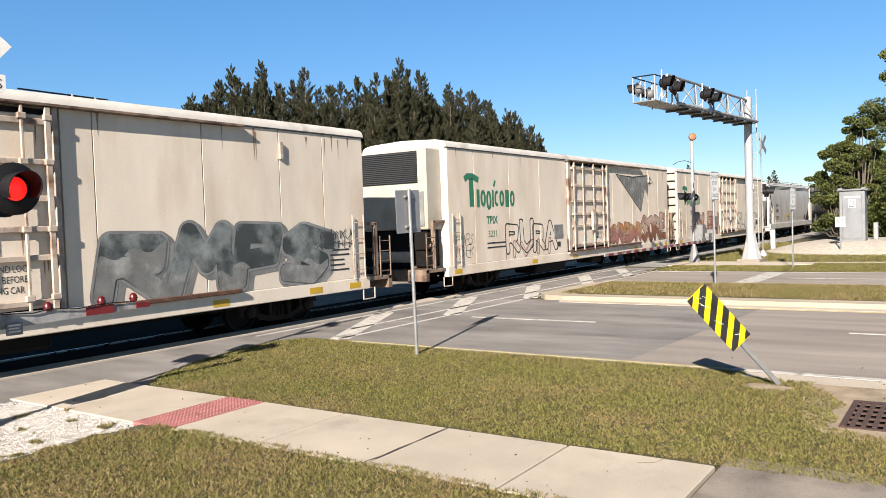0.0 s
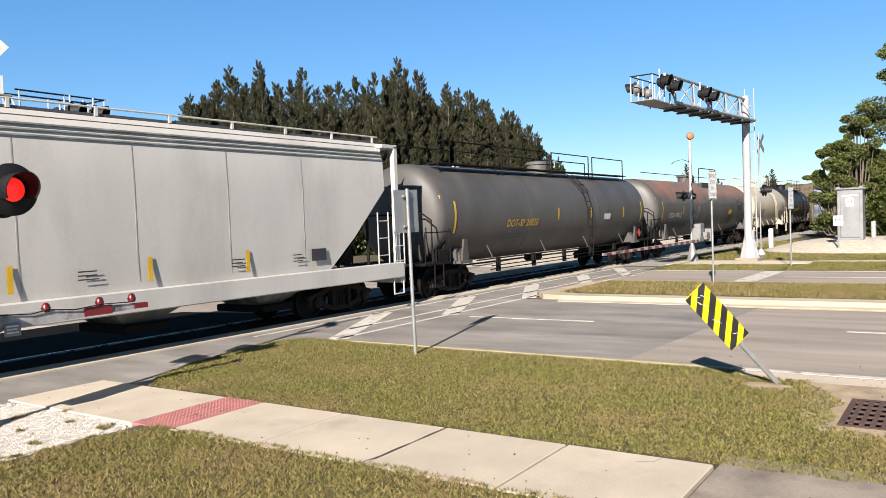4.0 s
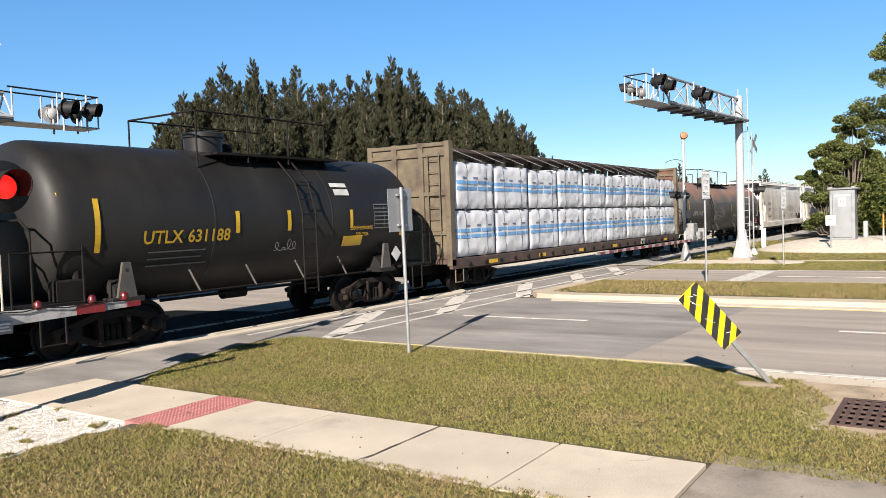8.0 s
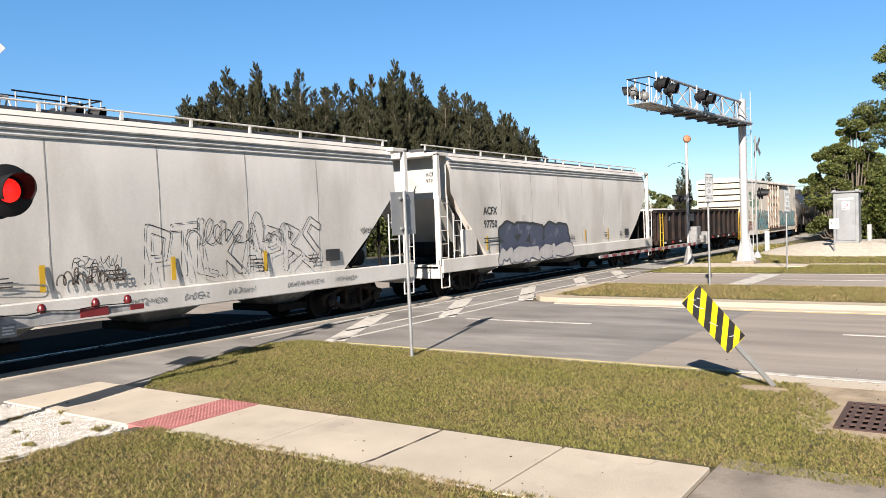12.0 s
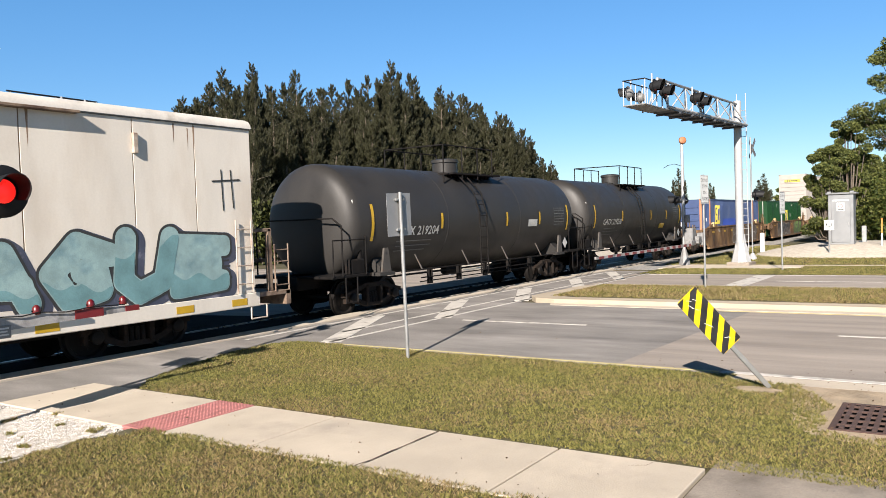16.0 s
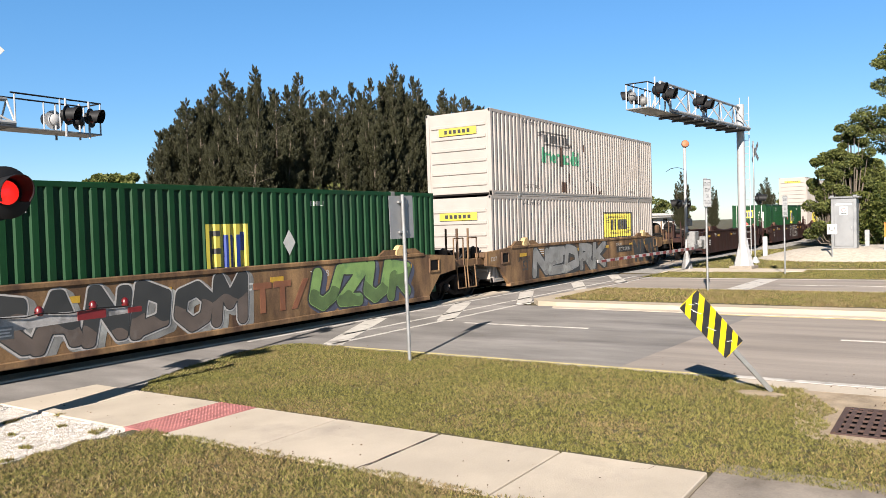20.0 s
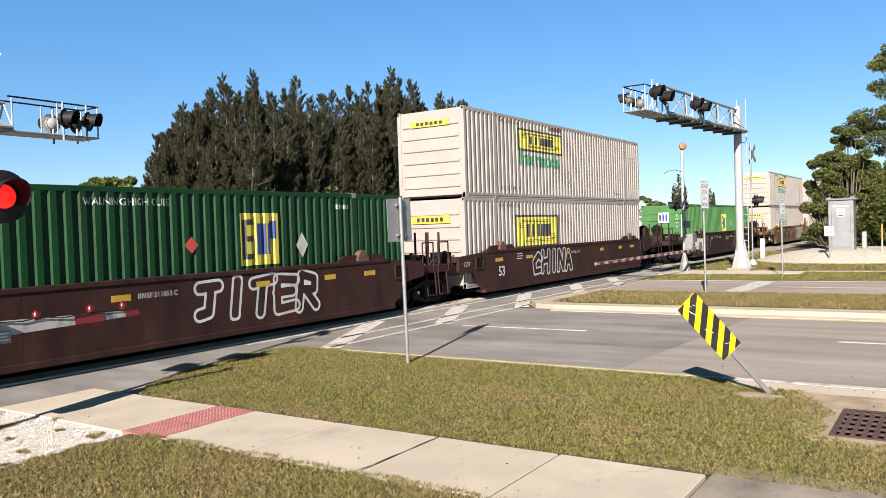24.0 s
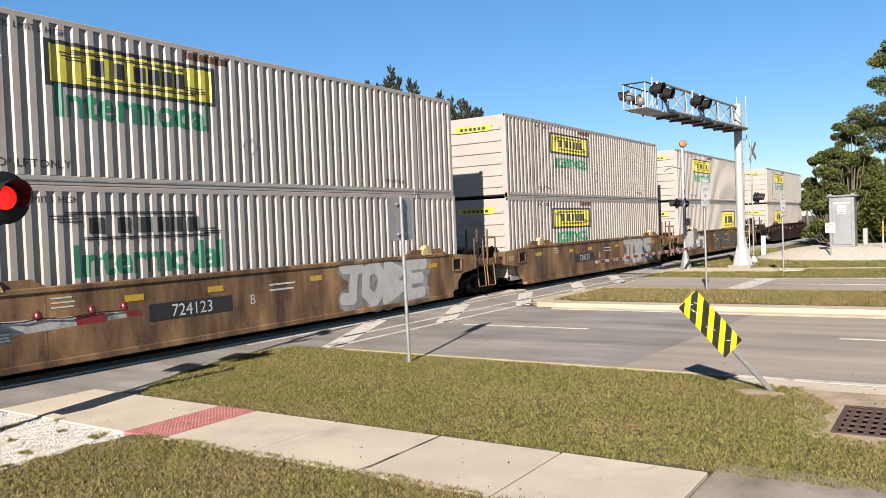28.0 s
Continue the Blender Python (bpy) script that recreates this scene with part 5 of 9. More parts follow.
TANK_BLACK = mat("faded_black_tank_paint", (0.024, 0.0225, 0.0212), 0.5, vary=0.16, scale=0.9, stretch=(1, 1, 0.4), second=(0.026, 0.024, 0.022), cover=0.42, sharp=0.15, fine=22, bump=0.04, spec=0.3)
TANK_INK = mat("deep_black_tank_paint", (0.011, 0.0105, 0.010), 0.5, vary=0.16, scale=0.9, stretch=(1, 1, 0.4), second=(0.018, 0.0165, 0.015), cover=0.42, sharp=0.15, fine=22, bump=0.04, spec=0.25)
TANK_GREY = mat("dirty_grey_tank_paint", (0.066, 0.064, 0.061), 0.55, vary=0.14, scale=0.9, stretch=(1, 1, 0.4), second=(0.045, 0.041, 0.038), cover=0.45, sharp=0.15, fine=22, bump=0.04)
TANK_CREAM = mat("cream_tank_paint", (0.375, 0.333, 0.262), 0.5, vary=0.07, scale=0.9, second=(0.28, 0.235, 0.175), cover=0.36, sharp=0.15, fine=22, bump=0.04)
TANK_RUSTY = mat("rust_stained_tank_top", (0.19, 0.092, 0.06), 0.75, vary=0.2, scale=1.2, stretch=(0.7, 1, 1), second=(0.09, 0.085, 0.08), cover=0.47, sharp=0.14, fine=25, bump=0.08)


def fade_to_paint(m, paint, z0, z1):
    """Rust that thins out in uneven patches down the shell, where the old paint still holds."""
    nt = m.node_tree
    base = nt.nodes["Principled BSDF"].inputs["Base Color"]
    rust = base.links[0].from_socket
    co, mp, n, sep = (nt.nodes.new("ShaderNode" + k) for k in ("TexCoord", "Mapping", "TexNoise", "SeparateXYZ"))
    mp.inputs["Scale"].default_value = (1.0, 0.6, 0.45)
    n.inputs["Scale"].default_value, n.inputs["Detail"].default_value, n.inputs["Roughness"].default_value = 1.3, 6, 0.62
    nt.links.new(co.outputs["Object"], mp.inputs["Vector"])
    nt.links.new(mp.outputs[0], n.inputs["Vector"])
    nt.links.new(co.outputs["Object"], sep.inputs[0])
    add = nt.nodes.new("ShaderNodeMath")
    add.operation = "MULTIPLY_ADD"
    add.inputs[1].default_value = 2.4
    nt.links.new(n.outputs[0], add.inputs[0])
    nt.links.new(sep.outputs["Z"], add.inputs[2])
    r = nt.nodes.new("ShaderNodeMapRange")
    r.interpolation_type = "SMOOTHSTEP"
    r.inputs["From Min"].default_value, r.inputs["From Max"].default_value = z0 + 1.2, z1 + 1.2
    nt.links.new(add.outputs[0], r.inputs["Value"])
    mx = nt.nodes.new("ShaderNodeMix")
    mx.data_type = "RGBA"
    mx.inputs["A"].default_value = (*paint, 1)
    nt.links.new(r.outputs[0], mx.inputs["Factor"])
    nt.links.new(rust, mx.inputs["B"])
    nt.links.new(mx.outputs["Result"], base)


fade_to_paint(TANK_RUSTY, (0.066, 0.063, 0.060), 2.8, 3.55)

BEAM_BROWN = mat("dark_brown_car_paint", (0.0396, 0.0245, 0.0187), 0.7, vary=0.25, scale=2.5, second=(0.072, 0.0396, 0.0288), cover=0.42, fine=30, bump=0.1)
BEAM_OLIVE = mat("olive_brown_car_paint", (0.0828, 0.0648, 0.0396), 0.7, vary=0.25, scale=2.0, second=(0.0432, 0.0274, 0.0187), cover=0.42, fine=30, bump=0.1)
GONDOLA_RUST = mat("rust_brown_gondola_paint", (0.013, 0.0095, 0.0085), 0.8, vary=0.35, scale=1.6, second=(0.030, 0.018, 0.013), cover=0.45, fine=30, bump=0.2, spec=0.18)
WELL_TAN = mat("faded_tan_well_paint", (0.20, 0.122, 0.060), 0.65, vary=0.32, scale=1.7, stretch=(1.2, 1, 0.35), second=(0.062, 0.037, 0.025), cover=0.50, sharp=0.12, fine=30, bump=0.06, spec=0.18)
WELL_BROWN = mat("dark_red_brown_well_paint", (0.033, 0.0135, 0.0105), 0.65, vary=0.3, scale=1.7, stretch=(1.2, 1, 0.35), second=(0.016, 0.0085, 0.0075), cover=0.42, sharp=0.15, fine=30, bump=0.06, spec=0.18)
WELL_DARK = mat("grimy_dark_brown_well_paint", (0.022, 0.0125, 0.010), 0.7, vary=0.25, scale=1.5, stretch=(1, 1, 0.5), second=(0.042, 0.022, 0.015), cover=0.36, sharp=0.15, fine=30, bump=0.08, spec=0.18)
BOX_WHITE = mat("white_container_paint", (0.278, 0.252, 0.228), 0.5, vary=0.06, scale=1.0, second=(0.230, 0.200, 0.172), cover=0.34, sharp=0.12, fine=25, bump=0.03)
BOX_GREEN = mat("dark_green_container_paint", (0.0058, 0.036, 0.0115), 0.5, vary=0.14, scale=1.0, second=(0.0085, 0.029, 0.012), cover=0.4, fine=25, bump=0.03, spec=0.18)
BOX_GREEN_PALE = mat("faded_green_container_paint", (0.049, 0.1368, 0.0446), 0.55, vary=0.14, scale=1.0, second=(0.0612, 0.1188, 0.0504), cover=0.4, fine=25, bump=0.03, spec=0.18)
BOX_BLUE = mat("faded_blue_container_paint", (0.026, 0.047, 0.118), 0.55, vary=0.12, scale=1.0, second=(0.040, 0.057, 0.105), cover=0.4, fine=25, bump=0.03)
BOX_BLUE_DEEP = mat("deep_blue_container_paint", (0.0086, 0.0288, 0.1728), 0.5, vary=0.12, scale=1.0, fine=25, bump=0.03)
BOX_ORANGE = mat("orange_brown_post_paint", (0.3456, 0.144, 0.072), 0.6, vary=0.15, scale=2, fine=25, bump=0.03)
WRAP = mat("white_plastic_wrap", (0.45, 0.455, 0.47), 0.32, vary=0.08, scale=2.0, fine=5, bump=0.25)
WRAP_BLUE = mat("blue_printed_wrap", (0.11, 0.25, 0.45), 0.35, vary=0.12, scale=2.0, fine=5, bump=0.2)
STRAP = mat("black_strap", (0.0144, 0.0144, 0.0158), 0.7, vary=0.2, bump=0)
LOGO_GREEN = mat("faded_green_logo_paint", (0.0216, 0.144, 0.072), 0.6, vary=0.15, scale=2, bump=0)
MARK_BLACK = mat("black_stencil_paint", (0.0216, 0.0216, 0.0216), 0.6, vary=0.2, scale=3, bump=0)
MARK_WHITE = mat("white_stencil_paint", (0.396, 0.396, 0.3744), 0.6, vary=0.2, scale=3, bump=0)
LOCK_CREAM = mat("dirty_cream_lock_paint", (0.36, 0.26, 0.12), 0.65, vary=0.25, scale=5, second=(0.16, 0.09, 0.045), cover=0.38, fine=40, bump=0.1)
DULL_OCHRE = mat("dull_ochre_reflector", (0.36, 0.22, 0.022), 0.5, vary=0.25, scale=4, bump=0)
MARK_YELLOW = mat("yellow_reflector", (0.4464, 0.2736, 0.0144), 0.4, vary=0.12, scale=4, bump=0)
PANEL_YELLOW = mat("yellow_panel_paint", (0.43, 0.36, 0.045), 0.5, vary=0.06, scale=2, bump=0)
SPRAY_GREY = mat("grey_spray_paint", (0.144, 0.144, 0.1368), 0.7, vary=0.25, scale=3, second=(0.2376, 0.2448, 0.2304), cover=0.42, bump=0)
SPRAY_STORM = mat("dark_teal_grey_spray_paint", (0.0324, 0.0396, 0.0396), 0.7, vary=0.3, scale=2.2, second=(0.18, 0.2016, 0.198), cover=0.46, sharp=0.1, bump=0)
SPRAY_DARK = mat("dark_spray_paint", (0.0252, 0.0266, 0.0266), 0.7, vary=0.2, scale=3, bump=0)
SPRAY_PINK = mat("dull_pink_spray_paint", (0.2592, 0.1152, 0.0936), 0.7, vary=0.25, scale=3, second=(0.324, 0.216, 0.1728), cover=0.4, bump=0)
SPRAY_ORANGE = mat("orange_brown_spray_paint", (0.3024, 0.144, 0.0576), 0.7, vary=0.25, scale=3, second=(0.3456, 0.2592, 0.1584), cover=0.42, bump=0)
SPRAY_RUSSET = mat("russet_spray_paint", (0.1584, 0.0612, 0.0288), 0.7, vary=0.25, scale=3, bump=0)
SPRAY_AQUA = mat("pale_aqua_spray_paint", (0.216, 0.3168, 0.3168), 0.7, vary=0.2, scale=3, second=(0.144, 0.2376, 0.2592), cover=0.4, bump=0)
SPRAY_AQUA_DEEP = mat("deep_aqua_spray_paint", (0.1224, 0.2376, 0.252), 0.7, vary=0.2, scale=3, bump=0)
SPRAY_AQUA_DULL = mat("dull_teal_spray_paint", (0.036, 0.0864, 0.0864), 0.7, vary=0.2, scale=3, bump=0)
SPRAY_GREEN = mat("green_spray_paint", (0.144, 0.2376, 0.072), 0.7, vary=0.2, scale=3, second=(0.072, 0.144, 0.0576), cover=0.4, bump=0)
SPRAY_MOSS = mat("moss_green_spray_paint", (0.0648, 0.108, 0.036), 0.7, vary=0.25, scale=3, bump=0)
SPRAY_RED = mat("red_spray_paint", (0.2376, 0.036, 0.0216), 0.7, vary=0.2, scale=3, bump=0)
SPRAY_SLATE = mat("slate_blue_spray_paint", (0.0432, 0.0504, 0.0792), 0.7, vary=0.2, scale=3, second=(0.1584, 0.1584, 0.2016), cover=0.35, bump=0)
SPRAY_UMBER = mat("grey_brown_spray_paint", (0.0828, 0.0648, 0.054), 0.7, vary=0.25, scale=2, second=(0.144, 0.1296, 0.1152), cover=0.35, bump=0)
SPRAY_SILVER = mat("silver_spray_paint", (0.216, 0.216, 0.2088), 0.5, 0.2, vary=0.2, scale=3, second=(0.144, 0.144, 0.1368), cover=0.4, bump=0)
SPRAY_BLUSH = mat("pale_blush_spray_paint", (0.4032, 0.288, 0.2304), 0.7, vary=0.2, scale=2.5, second=(0.2016, 0.0936, 0.072), cover=0.45, bump=0)
SPRAY_PALE = mat("pale_spray_paint", (0.3312, 0.3168, 0.3024), 0.7, vary=0.12, scale=3, bump=0)
PLACARD_RED = mat("red_placard", (0.396, 0.0504, 0.036), 0.5, vary=0.1, bump=0)


# ---- marks on the cars ----
def ribbon(shape, pts, w, y, closed=False):
    """A flat stroke through (x, z) points in the plane y, facing -y."""
    n = len(pts)
    left, right = [], []
    for i in range(n):
        a = pts[i - 1] if (i or closed) else pts[i]
        b = pts[(i + 1) % n] if (i < n - 1 or closed) else pts[i]
        d = Vector((b[0] - a[0], b[1] - a[1]))
        d = d.normalized() if d.length > 1e-6 else Vector((1, 0))
        k = Vector((-d.y, d.x)) * w / 2
        left.append((pts[i][0] + k.x, y, pts[i][1] + k.y))
        right.append((pts[i][0] - k.x, y, pts[i][1] - k.y))
    f = [(n + i, n + (i + 1) % n, (i + 1) % n, i) for i in range(n if closed else n - 1)]
    return shape.add(left + right, f)


STROKES = {
    "A": (((0, 0), (0.45, 1), (0.95, 0)), ((0.2, 0.38), (0.8, 0.38))), "B": (((0, 0), (0, 1), (0.7, 0.85), (0.15, 0.52), (0.85, 0.3), (0, 0)),), "C": (((1, 0.8), (0.55, 1), (0.05, 0.6), (0.2, 0.1), (0.95, 0.12)),),
    "D": (((0, 0), (0.05, 1), (0.75, 0.8), (0.85, 0.25), (0, 0)),), "E": (((1, 0.95), (0, 1), (0.05, 0), (1, 0.05)), ((0, 0.5), (0.8, 0.52))), "G": (((1, 0.85), (0.4, 1), (0, 0.45), (0.4, 0), (1, 0.15), (0.9, 0.5), (0.5, 0.48)),),
    "H": (((0.05, 0), (0, 1)), ((0.1, 0.5), (0.9, 0.55)), ((0.95, 0), (0.9, 1))), "I": (((0.5, 0), (0.5, 1)),), "J": (((0.1, 1), (0.95, 1)), ((0.6, 1), (0.6, 0.15), (0.1, 0.1))),
    "K": (((0.05, 0), (0, 1)), ((0.95, 1), (0.12, 0.45), (1, 0))), "L": (((0.1, 1), (0, 0.05), (0.9, 0)),), "M": (((0, 0), (0.1, 1), (0.5, 0.4), (0.88, 1), (1, 0)),), "N": (((0, 0), (0.05, 1), (0.9, 0.05), (0.95, 1)),),
    "O": (((0.5, 0), (0, 0.3), (0.05, 0.85), (0.55, 1), (0.95, 0.7), (0.9, 0.2), (0.5, 0)),), "P": (((0.02, 0), (0, 1), (0.85, 0.9), (0.8, 0.45), (0.1, 0.42)),), "R": (((0, 0), (0, 1), (0.8, 0.88), (0.75, 0.52), (0.05, 0.5)), ((0.35, 0.5), (1, 0))),
    "S": (((1, 0.85), (0.4, 1), (0, 0.75), (0.95, 0.3), (0.6, 0), (0, 0.12)),), "T": (((0, 0.95), (1, 1)), ((0.5, 0.95), (0.5, 0))), "U": (((0, 1), (0.05, 0.2), (0.5, 0), (0.95, 0.2), (1, 1)),), "V": (((0, 1), (0.45, 0), (1, 1)),),
    "X": (((0, 1), (1, 0)), ((0, 0), (1, 1))), "Z": (((0, 1), (0.95, 0.95), (0.05, 0.05), (1, 0)),)}


def patch(field, x0, x1, z0, z1, y, step=0.03):
    """A flat clean-edged shape facing -y wherever field(x, z) is above zero."""
    xs, zs = np.arange(x0, x1 + step, step), np.arange(z0, z1 + step, step)
    gx, gz = np.meshgrid(xs, zs)
    f = field(gx, gz)
    n = (f > 0).astype(int)
    full = n[:-1, :-1] + n[1:, :-1] + n[:-1, 1:] + n[1:, 1:]
    s = Shape()
    v, faces = [], []
    for r in range(full.shape[0]):
        row, c = full[r], 0
        while c < len(row):
            if row[c] == 4:
                d = c
                while d < len(row) and row[d] == 4:
                    d += 1
                k = len(v)
                v += [(xs[c], y, zs[r]), (xs[d], y, zs[r]), (xs[d], y, zs[r + 1]), (xs[c], y, zs[r + 1])]
                faces.append((k, k + 1, k + 2, k + 3))
                c = d
                continue
            if row[c]:
                ring = ((c, r), (c + 1, r), (c + 1, r + 1), (c, r + 1))
                k = len(v)
                for e in range(4):
                    (a, b), (g, h) = ring[e], ring[(e + 1) % 4]
                    p, q = f[b, a], f[h, g]
                    if p > 0:
                        v.append((xs[a], y, zs[b]))
                    if (p > 0) != (q > 0):
                        u = p / (p - q)
                        v.append((xs[a] + (xs[g] - xs[a]) * u, y, zs[b] + (zs[h] - zs[b]) * u))
                if len(v) - k > 2:
                    faces.append(tuple(range(k, len(v))))
            c += 1
    return s.add([tuple(float(q) for q in p) for p in v], faces)


def graffiti(parent, x0, x1, z0, z1, y, fill, edge, letters, seed, slant=0.15, hollow=False, w=0.045, shade=None, name="graffiti", fat=0.3, tone=None):
    """Sprayed lettering: fat tight letters with a rim, a block shade and a second tone, or a thin outline alone."""
    rng = random.Random(seed)
    if not isinstance(letters, str):
        letters = "".join(rng.choice("BDEGKMRSUZ") for _ in range(letters))
    step, h = (x1 - x0) / len(letters), z1 - z0
    fat = min(fat * h, step * 0.33)
    rad = fat / 2
    for i, c in enumerate(letters):
        lines, lift, tall = [], 0.0005 * i, rng.uniform(0.9, 1.08)
        for stroke in STROKES[c]:
            pts = []
            for u, q in stroke:
                u, q = u + rng.uniform(-0.07, 0.07), q * tall + rng.uniform(-0.05, 0.05)
                z = z0 + rad + q * (h - fat)
                pts.append((x0 + i * step + rad * 0.8 + u * (step * 1.06 - fat * 0.9) + slant * (z - (z0 + z1) / 2), z))
            lines += list(zip(pts[:-1], pts[1:]))

        def away(gx, gz, lines=lines, power=rng.choice((2.0, 3.0))):
            best = np.full(gx.shape, 9.0)
            for (ax, az), (bx, bz) in lines:
                dx, dz = bx - ax, bz - az
                k = np.clip(((gx - ax) * dx + (gz - az) * dz) / max(dx * dx + dz * dz, 1e-9), 0, 1)
                best = np.minimum(best, (np.abs(gx - ax - k * dx) ** power + np.abs(gz - az - k * dz) ** power) ** (1 / power))
            return best

        every = [p for ln in lines for p in ln]
        m = rad + 2 * w + 0.16
        span = (min(p[0] for p in every) - m, max(p[0] for p in every) + m, min(p[1] for p in every) - m, max(p[1] for p in every) + m)
        if hollow:
            part(name + "_letter", patch(lambda gx, gz: w * 0.75 - np.abs(away(gx, gz) - rad), *span, y - lift, 0.022), edge, parent)
            continue
        g = part(name + "_letter", patch(lambda gx, gz: rad + w - away(gx, gz), *span, y - 0.002 - lift), edge, parent)
        part("letter_fill", patch(lambda gx, gz: rad - away(gx, gz), *span, y - 0.006 - lift), fill, g)
        if tone:
            cut, bend = z0 + h * rng.uniform(0.35, 0.6), rng.uniform(-0.5, 0.5)
            tagged(part("second_tone", patch(lambda gx, gz: np.minimum(rad - 0.02 - away(gx, gz), cut + bend * (gx - span[0]) * 0.5 + 0.07 * np.sin(gx * 9 + i) - gz), *span, y - 0.0095 - lift), tone, g), kind="stuff")
        if shade:
            def block(gx, gz):
                return np.max([rad + w * 1.5 - away(gx - 0.03 * k, gz + 0.02 * k) for k in range(1, 5)], axis=0)
            part("block_shade", patch(block, *span, y + 0.0015 - lift * 0.2), shade, g)


def scribble(parent, x0, z0, w, h, y, material, seed, stroke=0.02, loops=7):
    """A quick tag: thin slanting letter strokes in one or two rows."""
    rng = random.Random(seed)
    h, stroke = h * 0.62, stroke * 0.75
    for k in range(1 if loops < 4 or h < 0.15 else 2):
        n = max(3, int(w / max(h * 0.75, 0.05) * rng.uniform(0.8, 1.1)))
        n = min(n, 14)
        s = Shape()
        for i in range(n):
            big = rng.uniform(0.7, 1.35)
            for strokes in STROKES[rng.choice("AEKMNRSUVXZGBDHJ")]:
                pts = [(x0 + (i + 0.1 + u * 0.95 * big) * w / n + 0.22 * h * q, z0 - k * h * 1.15 + (q - 0.5) * h * big + rng.uniform(-0.05, 0.05) * h) for u, q in strokes]
                fine = [pts[0]]
                for a, b in zip(pts[:-1], pts[1:]):
                    fine += [((a[0] + b[0]) / 2, (a[1] + b[1]) / 2), b]
                soft = [fine[0]] + [tuple((fine[j - 1][m] + 2 * fine[j][m] + fine[j + 1][m]) / 4 for m in (0, 1)) for j in range(1, len(fine) - 1)] + [fine[-1]]
                ribbon(s, soft, stroke, y - 0.0004 * i)
        last = tagged(part("scrawl", s, material, parent), kind="stuff")
    return last


def tag(parent, x0, z0, w, h, y, material, seed, stroke=0.016):
    """A quick cursive tag: one running line of uneven loops."""
    rng = random.Random(seed)
    n = max(3, int(w / (h * 0.55)))
    s, pts = Shape(), []
    tall = [rng.choice((0.45, 0.6, 0.8, 1.3)) for _ in range(n + 1)]
    lean = [rng.uniform(-0.4, 1.1) for _ in range(n + 1)]
    for i in range(n * 14 + 1):
        u = i / 14
        k = min(int(u), n)
        a = 2 * math.pi * u
        up = 0.5 - 0.5 * math.cos(a)
        pts.append((x0 + w * u / n + 0.30 * h * math.sin(a) * (1 if lean[k] > 0.2 else -0.7) + 0.3 * h * lean[k] * up, z0 - 0.3 * h + h * tall[k] * up - (0.25 * h * math.sin(a / 2) ** 2 if k % 3 == 1 else 0)))
    ribbon(s, pts, stroke, y)
    return part("scrawl", s, material, parent)


def bars(parent, x0, z0, w, rows, row_h, y, material, seed=0, name="writing_bar"):
    """Small print that cannot be read: plain bars."""
    rng = random.Random(seed)
    for i in range(rows):
        z = z0 - i * row_h
        part(name, Shape().box(x0, x0 + w * rng.uniform(0.7, 1.0), y - 0.002, y, z, z + row_h * 0.32), material, parent)


def plate(parent, name, x0, x1, z0, z1, y, material, label=""):
    return part(name, Shape().box(x0, x1, y - 0.004, y, z0, z1), material, parent, label)


def brand_shapes(parent, x0, x1, z0, z1, y):
    """The green fruit-juice logo as plain rounded shapes."""
    w, h = x1 - x0, z1 - z0
    s = Shape()
    ribbon(s, [(x0, z1 - 0.16 * h), (x0 + 0.05 * w, z1 - 0.06 * h), (x0 + 0.14 * w, z1 - 0.05 * h), (x0 + 0.25 * w, z1 - 0.16 * h)], 0.19 * h, y)
    ribbon(s, [(x0 + 0.115 * w, z1 - 0.12 * h), (x0 + 0.12 * w, z0 + 0.02 * h)], 0.075 * w, y)
    x = x0 + 0.20 * w
    for wide, low, high, kind in ((0.07, 0.0, 0.55, 1), (0.10, 0.0, 0.56, 0), (0.10, -0.12, 0.56, 0), (0.045, 0.0, 0.55, 1), (0.09, 0.0, 0.56, 2), (0.10, 0.0, 0.56, 0), (0.10, 0.0, 0.56, 1), (0.10, 0.0, 0.56, 0)):
        cx, zc, hz = x + wide * w / 2, z0 + (low + high) / 2 * h, (high - low) * h
        if kind == 1:
            ribbon(s, [(cx, z0 + low * h), (cx, z0 + high * h)], wide * w * 0.72, y)
        else:
            ring = [(cx + wide * w * 0.32 * math.cos(6.283 * k / 14), zc + hz * 0.38 * math.sin(6.283 * k / 14)) for k in range(14)]
            ribbon(s, ring if kind == 0 else ring[2:13], wide * w * 0.34, y, kind == 0)
        x += (wide + 0.006) * w
    ribbon(s, [(x0 + 0.53 * w, z0 + 0.66 * h), (x0 + 0.56 * w, z0 + 0.85 * h)], 0.03 * w, y)
    return part("logo", s, LOGO_GREEN, parent, "green brand mark on the side")


# ---- wheels and trucks ----
TRUCK = []
# grime on the trucks, with the under-car shade in the same colour
TRUCK_IRON = mat("grimy_truck_iron_with_shade", (0.0144, 0.0108, 0.0086), 0.85, 0.05, vary=0.35, scale=6, second=(0.036, 0.0216, 0.0144), cover=0.36, fine=40, bump=0.25, spec=0.18)


